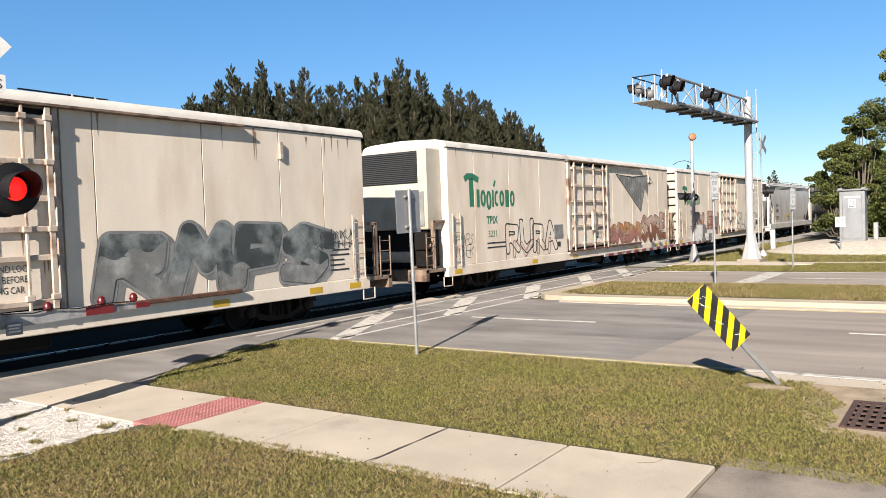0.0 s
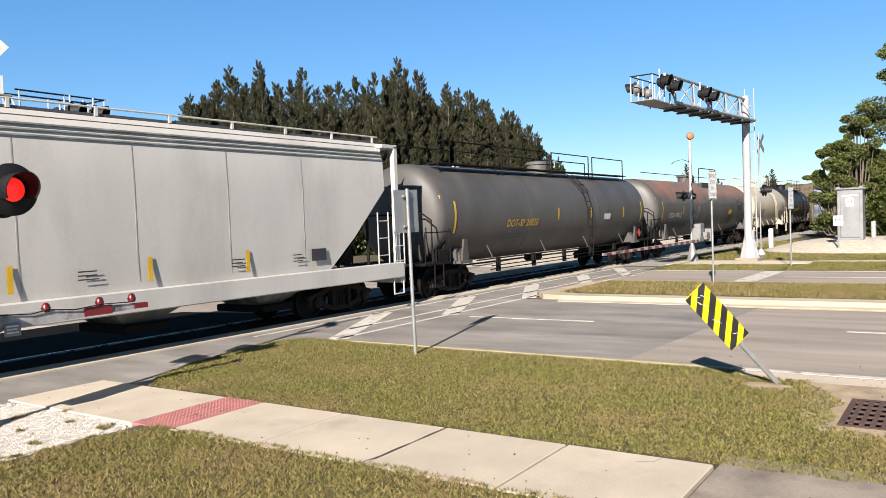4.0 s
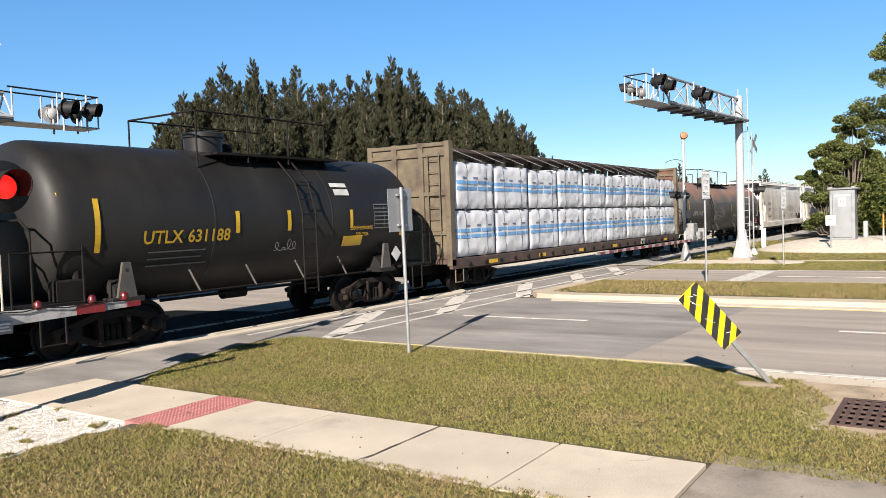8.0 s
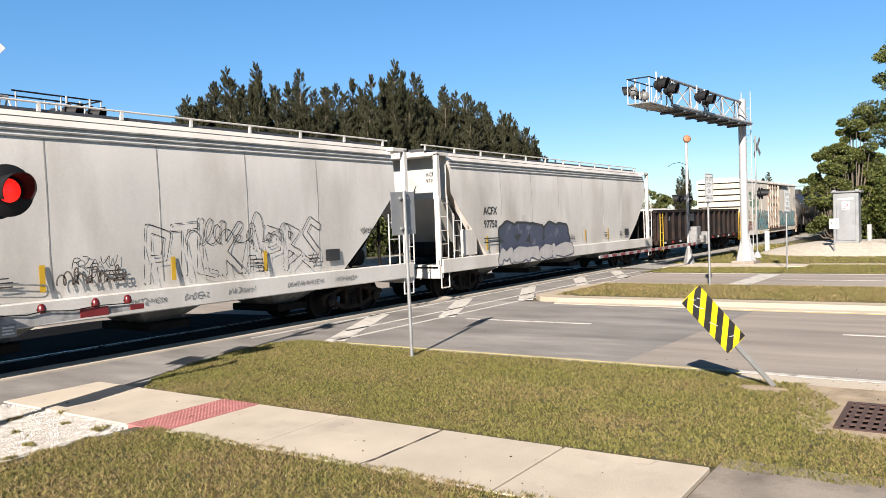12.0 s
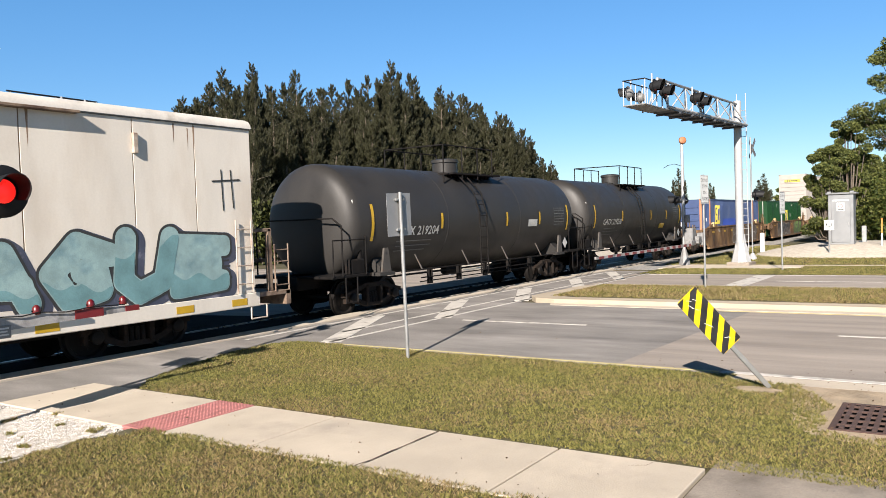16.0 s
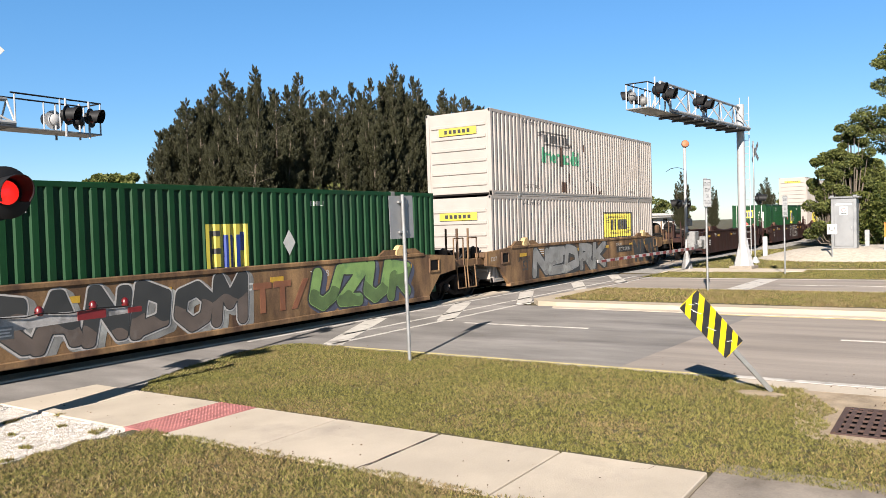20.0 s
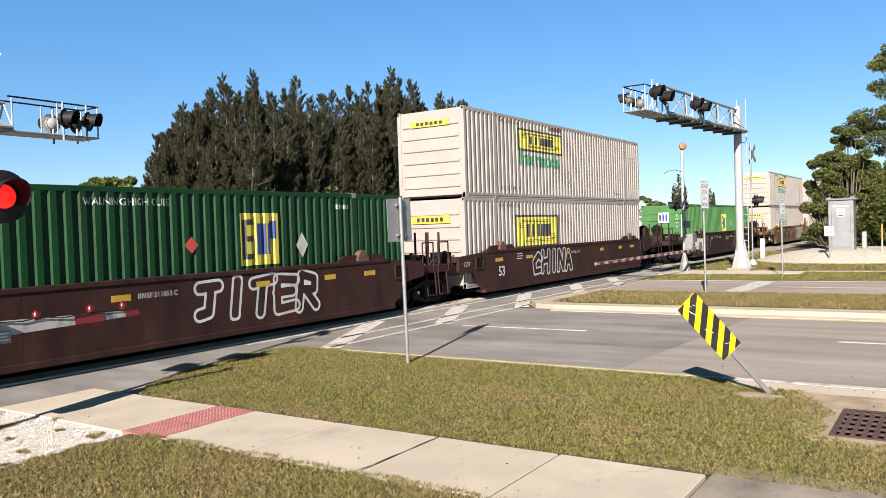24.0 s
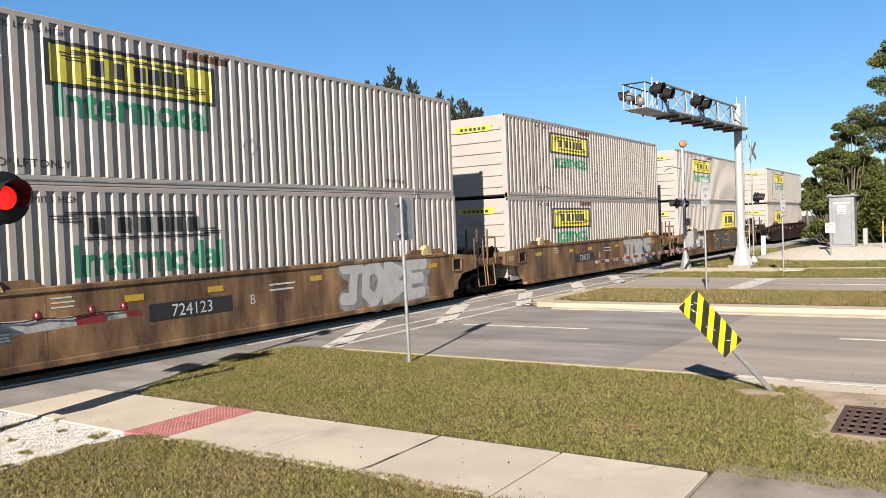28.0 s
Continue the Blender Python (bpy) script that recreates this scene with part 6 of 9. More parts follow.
def truck(parent, x, roller=True):
    """A two-axle freight truck under a car: side frames, bolster, springs and two turning wheelsets."""
    if not TRUCK:
        t = part("truck", Shape().box(-0.22, 0.22, -1.0, 1.0, 0.55, 0.78, 0.03), IRON, parent)
        for y in (-1.0, 1.0):
            s = Shape()
            s.prism([(-1.2, 0.50), (-0.75, 0.58), (-0.4, 0.70), (0.4, 0.70), (0.75, 0.58), (1.2, 0.50), (1.2, 0.60), (0.78, 0.70), (0.42, 0.82), (-0.42, 0.82), (-0.78, 0.70), (-1.2, 0.60)], "y", y - 0.08, y + 0.08)
            s.prism([(-1.02, 0.52), (-0.6, 0.29), (-0.3, 0.19), (0.3, 0.19), (0.6, 0.29), (1.02, 0.52), (0.84, 0.54), (0.5, 0.37), (0.25, 0.29), (-0.25, 0.29), (-0.5, 0.37), (-0.84, 0.54)], "y", y - 0.07, y + 0.07)
            s.box(-0.34, -0.24, y - 0.11, y + 0.11, 0.24, 0.76, 0.02).box(0.24, 0.34, y - 0.11, y + 0.11, 0.24, 0.76, 0.02)
            for k in (-0.89, 0.89):
                s.prism([(k - 0.25, 0.34), (k - 0.16, 0.34), (k - 0.15, 0.55), (k + 0.15, 0.55), (k + 0.16, 0.34), (k + 0.25, 0.34), (k + 0.24, 0.6), (k - 0.24, 0.6)], "y", y - 0.06, y + 0.06)
            sf = part("side_frame", s, TRUCK_IRON, t)
            for bx in (-0.89, 0.89):
                part("bearing_cap", Shape().lathe([(0.14, 0), (0.13, 0.06), (0.07, 0.09)], pose(bx, y + (0.07 if y > 0 else -0.07), 0.46, -90 if y > 0 else 90), 12), STEEL, sf, smooth=40)
            for bx in (-0.13, 0.0, 0.13):
                part("spring", Shape().rod((bx, y, 0.28), (bx, y, 0.56), 0.055, n=8), IRON, sf)
        for wx in (-0.89, 0.89):
            s = Shape().rod((0, -0.95, 0), (0, 0.95, 0), 0.08, n=10)
            for y in (-1, 1):
                prof = [(0.10, 0.0), (0.36, 0.02), (0.40, -0.02), (0.49, -0.02), (0.49, 0.01), (0.462, 0.02), (0.455, 0.12), (0.39, 0.12), (0.36, 0.06), (0.14, 0.10), (0.10, 0.13)]
                s.lathe(prof, pose(0, y * 0.685, 0, -90 if y > 0 else 90), 24)
                for k in range(3):
                    a = radians(k * 120)
                    s.box(-0.03, 0.03, -0.01, 0.01, 0.2, 0.3, m=pose(0, y * (0.685 + 0.095), 0, 0, k * 120, 0))
            part("wheelset", s, STEEL, t, at=pose(wx, 0, 0.47), smooth=40)
        TRUCK.append(t)
    else:
        t = copy_thing(TRUCK[0], Matrix())
        t.parent = parent
    t.matrix_basis = pose(x, 0, 0)
    for c in t.children:
        if c.name.startswith("wheelset"):
            WHEELS.append((c, parent))
    return t


def rail_car(name, label, s0, group="cars of the freight train", category="freight car"):
    t = thing(name, label, category, group, at=pose(s0, TRACK_Y, 0))
    MOVING.append((t, s0))
    return t


def coupler(parent, x, way):
    part("coupler", Shape().box(min(x, x + way * 0.55), max(x, x + way * 0.55), -0.09, 0.09, 0.75, 0.95, 0.02).box(min(x + way * 0.5, x + way * 0.72), max(x + way * 0.5, x + way * 0.72), -0.16, 0.16, 0.7, 1.0, 0.03), IRON, parent)


def ladder(parent, x, y, z0, z1, w, material, n, along="x"):
    s = Shape()
    for k in (-w / 2, w / 2):
        p = (x + k, y) if along == "x" else (x, y + k)
        s.rod((*p, z0), (*p, z1), 0.018, n=6)
    for i in range(n):
        z = z0 + (z1 - z0) * (i + 0.5) / n
        if along == "x":
            s.rod((x - w / 2, y, z), (x + w / 2, y, z), 0.013, n=5)
        else:
            s.rod((x, y - w / 2, z), (x, y + w / 2, z), 0.013, n=5)
    return part("ladder", s, material, parent)


# ---- refrigerator cars ----
def reefer(s0, label, number, seed, cooler, art, steel_door=CREAM_STEEL, hatch=True, shift=0.0, paint=CREAM):
    L, Y = 20.1, 1.56
    t = rail_car("refrigerator_car", label, s0)
    part("body", Shape().box(0.0, L, -1.5, 1.5, 0.95, 4.52, 0.03), paint, t)
    part("roof", Shape().prism([(-1.575, 4.5), (1.575, 4.5), (1.56, 4.58), (1.50, 4.655), (1.38, 4.705), (1.2, 4.735), (0, 4.79), (-1.2, 4.735), (-1.38, 4.705), (-1.50, 4.655), (-1.56, 4.58)], "x", -0.02, L + 0.02), CREAM_ROOF, t, smooth=35)
    sill = part("side_sill", Shape().box(-0.1, L + 0.1, -Y - 0.012, -1.42, 0.68, 0.98, 0.015).box(-0.1, L + 0.1, 1.42, Y + 0.012, 0.68, 0.98, 0.015), paint, t)
    part("centre_sill", Shape().box(-1.0, L + 1.0, -0.3, 0.3, 0.62, 1.0, 0.02), IRON, t)
    part("underframe", Shape().box(3.4, L - 3.4, -1.0, 1.0, 0.55, 0.95, 0.05).box(6, 8.5, -1.3, -0.4, 0.35, 0.7, 0.05).box(11, 12, -1.3, -0.6, 0.4, 0.7, 0.05), IRON, t)
    d0, d1 = 8.2, 12.1
    cuts = [0.02, 1.5, 3.7, 5.9, d0 - 0.05]
    right = [d1 + 0.05, 12.75, 15.1, 17.2, 18.6, L - 0.02]
    for a, b in list(zip(cuts[:-1], cuts[1:])) + list(zip(right[:-1], right[1:])):
        part("side_panel", Shape().box(a + 0.012, b - 0.012, -Y, -1.48, 0.985, 4.47, 0.003), paint, t)
    for x in cuts[1:-1] + right[1:-1]:
        part("panel_seam", Shape().box(x - 0.014, x + 0.014, -1.547, -1.49, 0.99, 4.46), STREAK, t)
    part("far_side", Shape().box(0.02, L - 0.02, 1.48, Y, 0.985, 4.5, 0.006), paint, t)
    # plug door with its bars and rods
    part("door_frame", Shape().box(d0, d0 + 0.22, -Y - 0.07, -1.45, 0.9, 4.46, 0.01), steel_door, t)
    part("door_frame", Shape().box(d1 - 0.1, d1, -Y - 0.05, -1.45, 0.9, 4.46, 0.01), steel_door, t)
    part("gutter", Shape().box(0.0, L, -Y - 0.03, -1.5, 4.472, 4.498), SPRAY_DARK, t)
    # black strips for the dark door seam and the shade in it
    for a, b in ((d0 + 0.22, d0 + 0.30), (d1 - 0.14, d1 - 0.10)):
        part("door_seal", Shape().box(a, b, -Y - 0.012, -1.47, 1.0, 4.46), IRON, t)
    part("door_seal", Shape().box(d0 + 0.30, d1 - 0.14, -Y - 0.012, -1.47, 1.06, 1.12), IRON, t)
    part("door_seal", Shape().box(d0 + 0.30, d1 - 0.14, -Y - 0.012, -1.47, 4.30, 4.40), IRON, t)
    door = part("door", Shape().box(d0 + 0.3, d1 - 0.14, -Y - 0.03, -1.46, 1.12, 4.3, 0.012), paint, t)
    for z in (1.22, 1.95, 2.42, 2.92, 3.52, 4.18):
        part("door_bar", Shape().box(d0 + 0.28, d1 - 0.12, -Y - 0.10, -Y - 0.03, z - 0.05, z + 0.05, 0.012), steel_door, door)
    for x in (d0 + 0.42, d0 + 1.25, d0 + 2.28, d0 + 3.25, d0 + 3.68):
        wd = 0.05 if x in (d0 + 0.42, d0 + 3.68) else 0.025
        part("door_rod", Shape().box(x - wd, x + wd, -Y - 0.145, -Y - 0.10, 1.0, 4.42, 0.01), steel_door, door)
        for z in (1.3, 2.42, 3.52, 4.25):
            part("rod_clamp", Shape().box(x - 0.07, x + 0.07, -Y - 0.16, -Y - 0.09, z - 0.05, z + 0.05, 0.01), steel_door, door)
    part("door_lock", Shape().box(d0 + 2.0, d0 + 2.3, -Y - 0.2, -Y - 0.1, 1.75, 2.6, 0.02), CREAM_STEEL, door)
    for i, wline in enumerate(("CLOSE AND LOCK", "DOORS BEFORE", "MOVING CAR")):
        word(wline, 0.16, MARK_BLACK, door, pose(d0 + 2.85, -Y - 0.035, 1.74 - i * 0.17), squeeze=0.75)
    part("door_track", Shape().box(d0 - 0.1, 16.1, -Y - 0.16, -Y + 0.02, 4.435, 4.485, 0.008), RUST_SHADE_CREAM, t)
    part("lower_track", Shape().box(d0, 15.9, -Y - 0.12, -Y + 0.0, 0.98, 1.06, 0.01), RUST, t)
    part("door_pocket", Shape().box(d0, d0 + 0.3, -Y - 0.02, -1.5, 0.99, 1.5), IRON, t)
    # end platforms, ladders, steps
    # platform colour is part rust, part painted shade of the next car
    for x, w in ((0, -1), (L, 1)):
        part("end_platform", Shape().box(min(x, x + w * 1.1), max(x, x + w * 1.1), -1.5, 1.5, 0.86, 0.96, 0.01), RUST_SHADE_CREAM, t)
        part("end_sill", Shape().box(min(x + w * 0.95, x + w * 1.12), max(x + w * 0.95, x + w * 1.12), -1.5, 1.5, 0.62, 0.96, 0.015), RUST_SHADE_CREAM, t)
        for y in (-1.4, -0.75, 0.75, 1.4):
            part("platform_post", Shape().box(x + w * 0.5, x + w * 0.62, y - 0.05, y + 0.05, 0.96, 2.35, 0.01) if w > 0 else Shape().box(x - 0.62, x - 0.5, y - 0.05, y + 0.05, 0.96, 2.35, 0.01), RUST_SHADE_CREAM, t)
        part("platform_rail", Shape().box(min(x, x + w * 0.6), max(x, x + w * 0.6), -1.45, -1.38, 2.28, 2.36, 0.01), RUST_SHADE_CREAM, t)
        part("cross_rail", Shape().box(x + (0.5 if w > 0 else -0.62), x + (0.62 if w > 0 else -0.5), -1.4, -0.75, 1.6, 1.68, 0.01), RUST_SHADE_CREAM, t)
        ladder(t, x + w * 0.85, -1.5, 0.95, 2.0, 0.42, RUST_SHADE_CREAM, 4)
        ladder(t, x - w * 0.35, -Y - 0.06, 1.0, 2.55, 0.42, CREAM_STEEL, 4)
        part("step", Shape().pipe([(x - w * 0.15, -1.55, 0.7), (x - w * 0.15, -1.55, 0.42), (x + w * 0.3, -1.55, 0.42), (x + w * 0.3, -1.55, 0.7)], 0.018), CREAM_STEEL, t)
        coupler(t, x + w * 1.05, w)
        truck(t, x - w * 2.6)
    if cooler:
        c = part("cooling_unit", Shape().box(-0.75, 0.0, -1.35, 1.3, 2.1, 4.45, 0.03), CREAM_END, t, "white refrigeration unit on the car end")
        part("grille_back", Shape().box(-0.765, -0.75, -1.05, 1.2, 3.45, 4.38), SIGN_BLACK, c)
        for i in range(16):
            part("grille_slat", Shape().box(-0.80, -0.765, -1.05, 1.2, 3.48 + i * 0.056, 3.505 + i * 0.056), SPRAY_DARK, c)
        part("fuel_tank", Shape().rod((-0.4, -0.6, 1.3), (-0.4, 0.8, 1.3), 0.28, n=14), CREAM_STEEL, c, smooth=40)
        part("compressor", Shape().box(-0.62, -0.02, -1.25, 1.2, 1.0, 2.08, 0.04).box(-0.7, -0.3, -1.3, -0.8, 1.5, 2.0, 0.03), IRON, c)
        part("control_panel", Shape().box(-0.78, -0.75, -1.25, -0.5, 2.2, 3.2, 0.01), SPRAY_GREY, c)
    else:
        for i in range(8):
            part("end_rib", Shape().box(-0.08, -0.02, -1.47, 1.47, 1.08 + i * 0.42, 1.42 + i * 0.42, 0.03), CREAM_END, t)
            # black strips painted as the shade between the end ribs
            part("rib_gap", Shape().box(-0.03, -0.021, -1.47, 1.47, 1.42 + i * 0.42, 1.50 + i * 0.42), IRON, t)
        part("end_sheet", Shape().box(-0.02, 0.0, -1.5, 1.5, 0.97, 4.48), CREAM_END, t)
    part("vent", Shape().box(17.18, 17.28, -Y - 0.07, -Y, 3.82, 4.2, 0.01), CREAM_STEEL, t)
    if hatch:
        h = part("access_hatch", Shape().box(7.0, 7.75, -Y - 0.02, -Y, 1.55, 2.05, 0.005), SPRAY_GREY, t, "dark metal access hatch")
        part("small_hatch", Shape().box(7.25, 7.5, -Y - 0.02, -Y, 1.25, 1.42, 0.005), SPRAY_DARK, t)
    for x in (0.25, 5.2, 8.6, 15.2, 18.0, 19.4):
        plate(t, "reflector", x, x + 0.42, 0.74, 0.88, -Y - 0.013, MARK_YELLOW)
    y = -Y - 0.005
    if number:
        brand_shapes(t, 0.95 + shift, 4.25 + shift, 2.72, 3.72, y)
        word("TPIX", 0.33, LOGO_GREEN, t, pose(2.55 + shift, y, 2.2), bold=0.010)
        word(number, 0.30, LOGO_GREEN, t, pose(2.55 + shift, y, 1.77))
        bars(t, 2.2, 1.55, 1.2, 2, 0.14, y, MARK_BLACK, seed)
    bars(t, L - 1.35, 1.7, 0.7, 5, 0.12, y, MARK_BLACK, seed + 1)
    plate(t, "data_panel", L - 2.35, L - 1.9, 1.32, 1.6, y, MARK_BLACK)
    plate(t, "small_placard", 4.4, 4.62, 1.95, 2.2, y, CREAM_ROOF)
    rng = random.Random(seed + 50)
    for i in range(16):
        x, z, ln, w = rng.uniform(0.3, L - 0.3), rng.choice((4.45, 4.45, 4.38, 1.35)), rng.uniform(0.15, 0.7), rng.uniform(0.012, 0.035)
        if not d0 - 0.1 < x < d1 + 0.1:
            part("rust_streak", Shape().add([(x - w, y + 0.002, z), (x, y + 0.002, z - ln), (x + w, y + 0.002, z)], [(0, 1, 2)]), STREAK, t)
    for i in range(14):
        x, z = d0 + rng.uniform(0.3, 3.7), rng.choice((1.9, 2.4, 2.87, 3.47, 4.13))
        part("rust_streak", Shape().add([(x - 0.02, -Y - 0.0325, z), (x, -Y - 0.0325, z - rng.uniform(0.15, 0.45)), (x + 0.02, -Y - 0.0325, z)], [(0, 1, 2)]), STREAK, door)
    art(t, y)
    scribble(t, 0.35, 1.75, 1.0, 0.5, y - 0.001, SPRAY_DARK, seed + 9)
    return t


def art_a(t, y):
    graffiti(t, 12.8, 18.7, 1.0, 2.4, y, SPRAY_STORM, SPRAY_SILVER, "RMPS", 4, 0.2, w=0.05, shade=SPRAY_GREY, fat=0.30, tone=SPRAY_GREY)
    scribble(t, 17.7, 2.1, 1.9, 0.32, y - 0.006, SPRAY_DARK, 8, 0.03)


def art_b(t, y):
    graffiti(t, 3.4, 7.2, 1.15, 2.25, y, CREAM, SPRAY_DARK, "RURA", 21, 0.0, w=0.03, hollow=True, fat=0.23)
    graffiti(t, 3.5, 7.0, 1.05, 1.6, y - 0.007, SPRAY_PINK, SPRAY_PINK, "IVII", 30, 0.0, w=0.02, hollow=True)
    graffiti(t, 12.4, 16.2, 1.1, 1.95, y, SPRAY_ORANGE, SPRAY_RUSSET, "SREBR", 41, 0.3, w=0.03, tone=SPRAY_PINK)
    graffiti(t, 16.2, 19.6, 1.05, 2.35, y, SPRAY_BLUSH, SPRAY_DARK, "SORE", 43, 0.05, w=0.035, tone=SPRAY_RUSSET, fat=0.26)
    torn = part("painted_sheet", Shape().add([(13.2, y, 4.1), (15.2, y, 4.02), (17.3, y, 4.15), (17.15, y, 3.2), (16.75, y, 3.55), (16.2, y, 2.45)], [(0, 1, 5), (1, 4, 5), (1, 2, 3, 4)][::1]), SPRAY_GREY, t,
                "grey painted arrow of planks on the side")
    for f in torn.data.polygons:
        f.flip()
    s = Shape()
    ribbon(s, [(13.2, 4.1), (15.2, 4.02), (17.3, 4.15), (17.15, 3.2), (16.75, 3.55), (16.2, 2.45)], 0.05, y - 0.004, True)
    ribbon(s, [(17.3, 4.15), (18.0, 3.75), (17.3, 3.8)], 0.05, y - 0.004)
    for k in range(10):
        x = 13.7 + k * 0.27
        ribbon(s, [(x, 4.05), (x + 0.05, 4.05 - (x - 13.2) * 0.5)], 0.025, y - 0.004)
    part("painted_lines", s, SPRAY_DARK, torn)


def art_c(t, y):
    graffiti(t, 3.3, 7.7, 1.05, 2.3, y, SPRAY_BLUSH, SPRAY_RUSSET, "SLEN", 51, 0.25, w=0.045, shade=SPRAY_PINK, fat=0.20, tone=SPRAY_PINK)
    graffiti(t, 12.5, 17.6, 1.1, 2.2, y, CREAM, SPRAY_GREY, "SLOTH", 53, 0.1, w=0.055, hollow=True, fat=0.30)
    graffiti(t, 17.8, 18.8, 1.35, 2.15, y, CREAM, SPRAY_DARK, "RS", 54, 0.1, w=0.025, hollow=True, fat=0.22)
    scribble(t, 19.2, 2.2, 0.7, 1.2, y - 0.004, SPRAY_DARK, 6, 0.03, 5)


def art_d(t, y):
    graffiti(t, 3.9, 8.15, 1.0, 2.45, y, SPRAY_AQUA, SPRAY_DARK, "JAHE", 61, 0.1, w=0.045, shade=SPRAY_DARK, fat=0.30, tone=SPRAY_AQUA_DEEP)
    word("HELL 2 OF", 0.26, SPRAY_RED, t, pose(1.6, y - 0.012, 1.98))
    graffiti(t, 12.7, 19.3, 1.02, 2.4, y, SPRAY_AQUA, SPRAY_DARK, "RAGUE", 63, 0.15, w=0.05, shade=SPRAY_SLATE, fat=0.34, tone=SPRAY_AQUA_DEEP)
    graffiti(t, 1.5, 3.4, 1.0, 1.7, y, SPRAY_BLUSH, SPRAY_DARK, "BD", 64, 0.1, w=0.03, fat=0.4)
    scribble(t, 0.9, 2.3, 1.2, 0.5, y - 0.004, SPRAY_DARK, 16, 0.03)
    s = Shape()
    ribbon(s, [(19.0, 3.35), (19.75, 3.4)], 0.035, y - 0.004)
    ribbon(s, [(19.25, 3.6), (19.28, 2.75)], 0.03, y - 0.005)
    ribbon(s, [(19.5, 3.6), (19.55, 2.8)], 0.03, y - 0.006)
    part("scrawl", s, SPRAY_DARK, t)


reefer(-4.7, "cream refrigerator car with large grey block graffiti", "", 1, False, art_a, hatch=False)
reefer(19.2, "cream refrigerator car with green logo, graffiti and end cooling unit", "3231", 2, True, art_b)
reefer(40.85, "cream refrigerator car with green logo and pink graffiti", "3351", 3, False, art_c)
reefer(251.05, "cream refrigerator car with green logo and aqua graffiti", "3007", 4, False, art_d, shift=0.85, paint=CREAM_CLEAN)


# ---- covered hoppers ----
def hopper(s0, label, mark, number, paint, art, L=18.6):
    t = rail_car("covered_hopper", label, s0)
    Y = 1.5
    sec = [(-1.25, 4.36), (-1.42, 4.2), (-1.5, 3.95), (-1.53, 3.2), (-1.53, 2.0), (-1.46, 1.2), (1.46, 1.2), (1.53, 2.0), (1.53, 3.2), (1.5, 3.95), (1.42, 4.2), (1.25, 4.36)]
    v, f, n = [], [], len(sec)

    def reach(z):
        return 0.75 if z > 3.1 else 0.75 + (3.1 - z) * 1.15

    for a in (0, 1):
        for yy, z in sec:
            v.append(((reach(z) if a == 0 else L - reach(z)), yy, z))
    f = [(i, n + i, n + (i + 1) % n, (i + 1) % n) for i in range(n)] + [tuple(range(n)), tuple(reversed(range(n, 2 * n)))]
    part("body", Shape().add(v, [tuple(reversed(q)) for q in f]), paint, t, smooth=30)
    part("roof", Shape().prism([(-1.3, 4.34), (1.3, 4.34), (1.2, 4.44), (-1.2, 4.44)], "x", 0.45, L - 0.45), paint, t)
    for z in (3.98, 4.08, 4.18):
        part("roof_seam", Shape().box(0.8, L - 0.8, -1.545 + (z - 3.9) * 0.25, -1.42, z - 0.014, z + 0.014), SPRAY_GREY, t)
    for i in range(1, 7):
        x = 1.6 + i * (L - 3.2) / 7
        part("weld_seam", Shape().box(x - 0.011, x + 0.011, -1.5345, -1.52, 2.0, 3.2), SEAM_GREY, t)
        part("weld_seam", Shape().add([(x - 0.011, -1.5345, 3.2), (x + 0.011, -1.5345, 3.2), (x + 0.011, -1.5045, 3.95), (x - 0.011, -1.5045, 3.95)], [(0, 1, 2, 3)]), SEAM_GREY, t)
        part("weld_seam", Shape().add([(x + 0.05, -1.4805, 1.4), (x + 0.072, -1.4805, 1.4), (x + 0.011, -1.5345, 2.0), (x - 0.011, -1.5345, 2.0)], [(0, 1, 2, 3)]), SEAM_GREY, t)
    part("side_sill", Shape().box(0.1, L - 0.1, -1.62, -1.45, 0.85, 1.26, 0.02).box(0.1, L - 0.1, 1.45, 1.62, 0.85, 1.26, 0.02), paint, t)
    part("centre_sill", Shape().box(0.0, L, -0.3, 0.3, 0.7, 1.15, 0.02), IRON, t)
    for i in range(4):
        x = 4.0 + i * (L - 8.0) / 3
        part("outlet_hopper", Shape().add([(x - 1.4, -1.4, 1.2), (x + 1.4, -1.4, 1.2), (x + 1.4, 1.4, 1.2), (x - 1.4, 1.4, 1.2), (x - 0.35, -0.5, 0.5), (x + 0.35, -0.5, 0.5), (x + 0.35, 0.5, 0.5), (x - 0.35, 0.5, 0.5)],
                                          [(0, 4, 5, 1), (1, 5, 6, 2), (2, 6, 7, 3), (3, 7, 4, 0), (7, 6, 5, 4)]), SPRAY_GREY, t)
        part("outlet_gate", Shape().box(x - 0.5, x + 0.5, -0.8, 0.8, 0.36, 0.52, 0.02), IRON, t)
    for x, w in ((0, 1), (L, -1)):
        # end slope sheet, posts and platform
        a, b = x + w * 0.72, x + w * 2.7
        part("end_sheet", Shape().add([(a, -1.4, 4.3), (a, 1.4, 4.3), (a, 1.4, 3.05), (a, -1.4, 3.05), (b, 1.3, 1.35), (b, -1.3, 1.35)], [(0, 1, 2, 3), (3, 2, 4, 5)]), HOPPER_END, t)
        part("end_frame", Shape().box(min(x + w * 0.1, x + w * 0.25), max(x + w * 0.1, x + w * 0.25), -1.5, -1.36, 1.0, 4.36, 0.01).box(min(x + w * 0.1, x + w * 0.25), max(x + w * 0.1, x + w * 0.25), 1.36, 1.5, 1.0, 4.36, 0.01)
             .box(min(x + w * 0.1, x + w * 0.75), max(x + w * 0.1, x + w * 0.75), -1.5, 1.5, 4.3, 4.4, 0.01), paint, t)
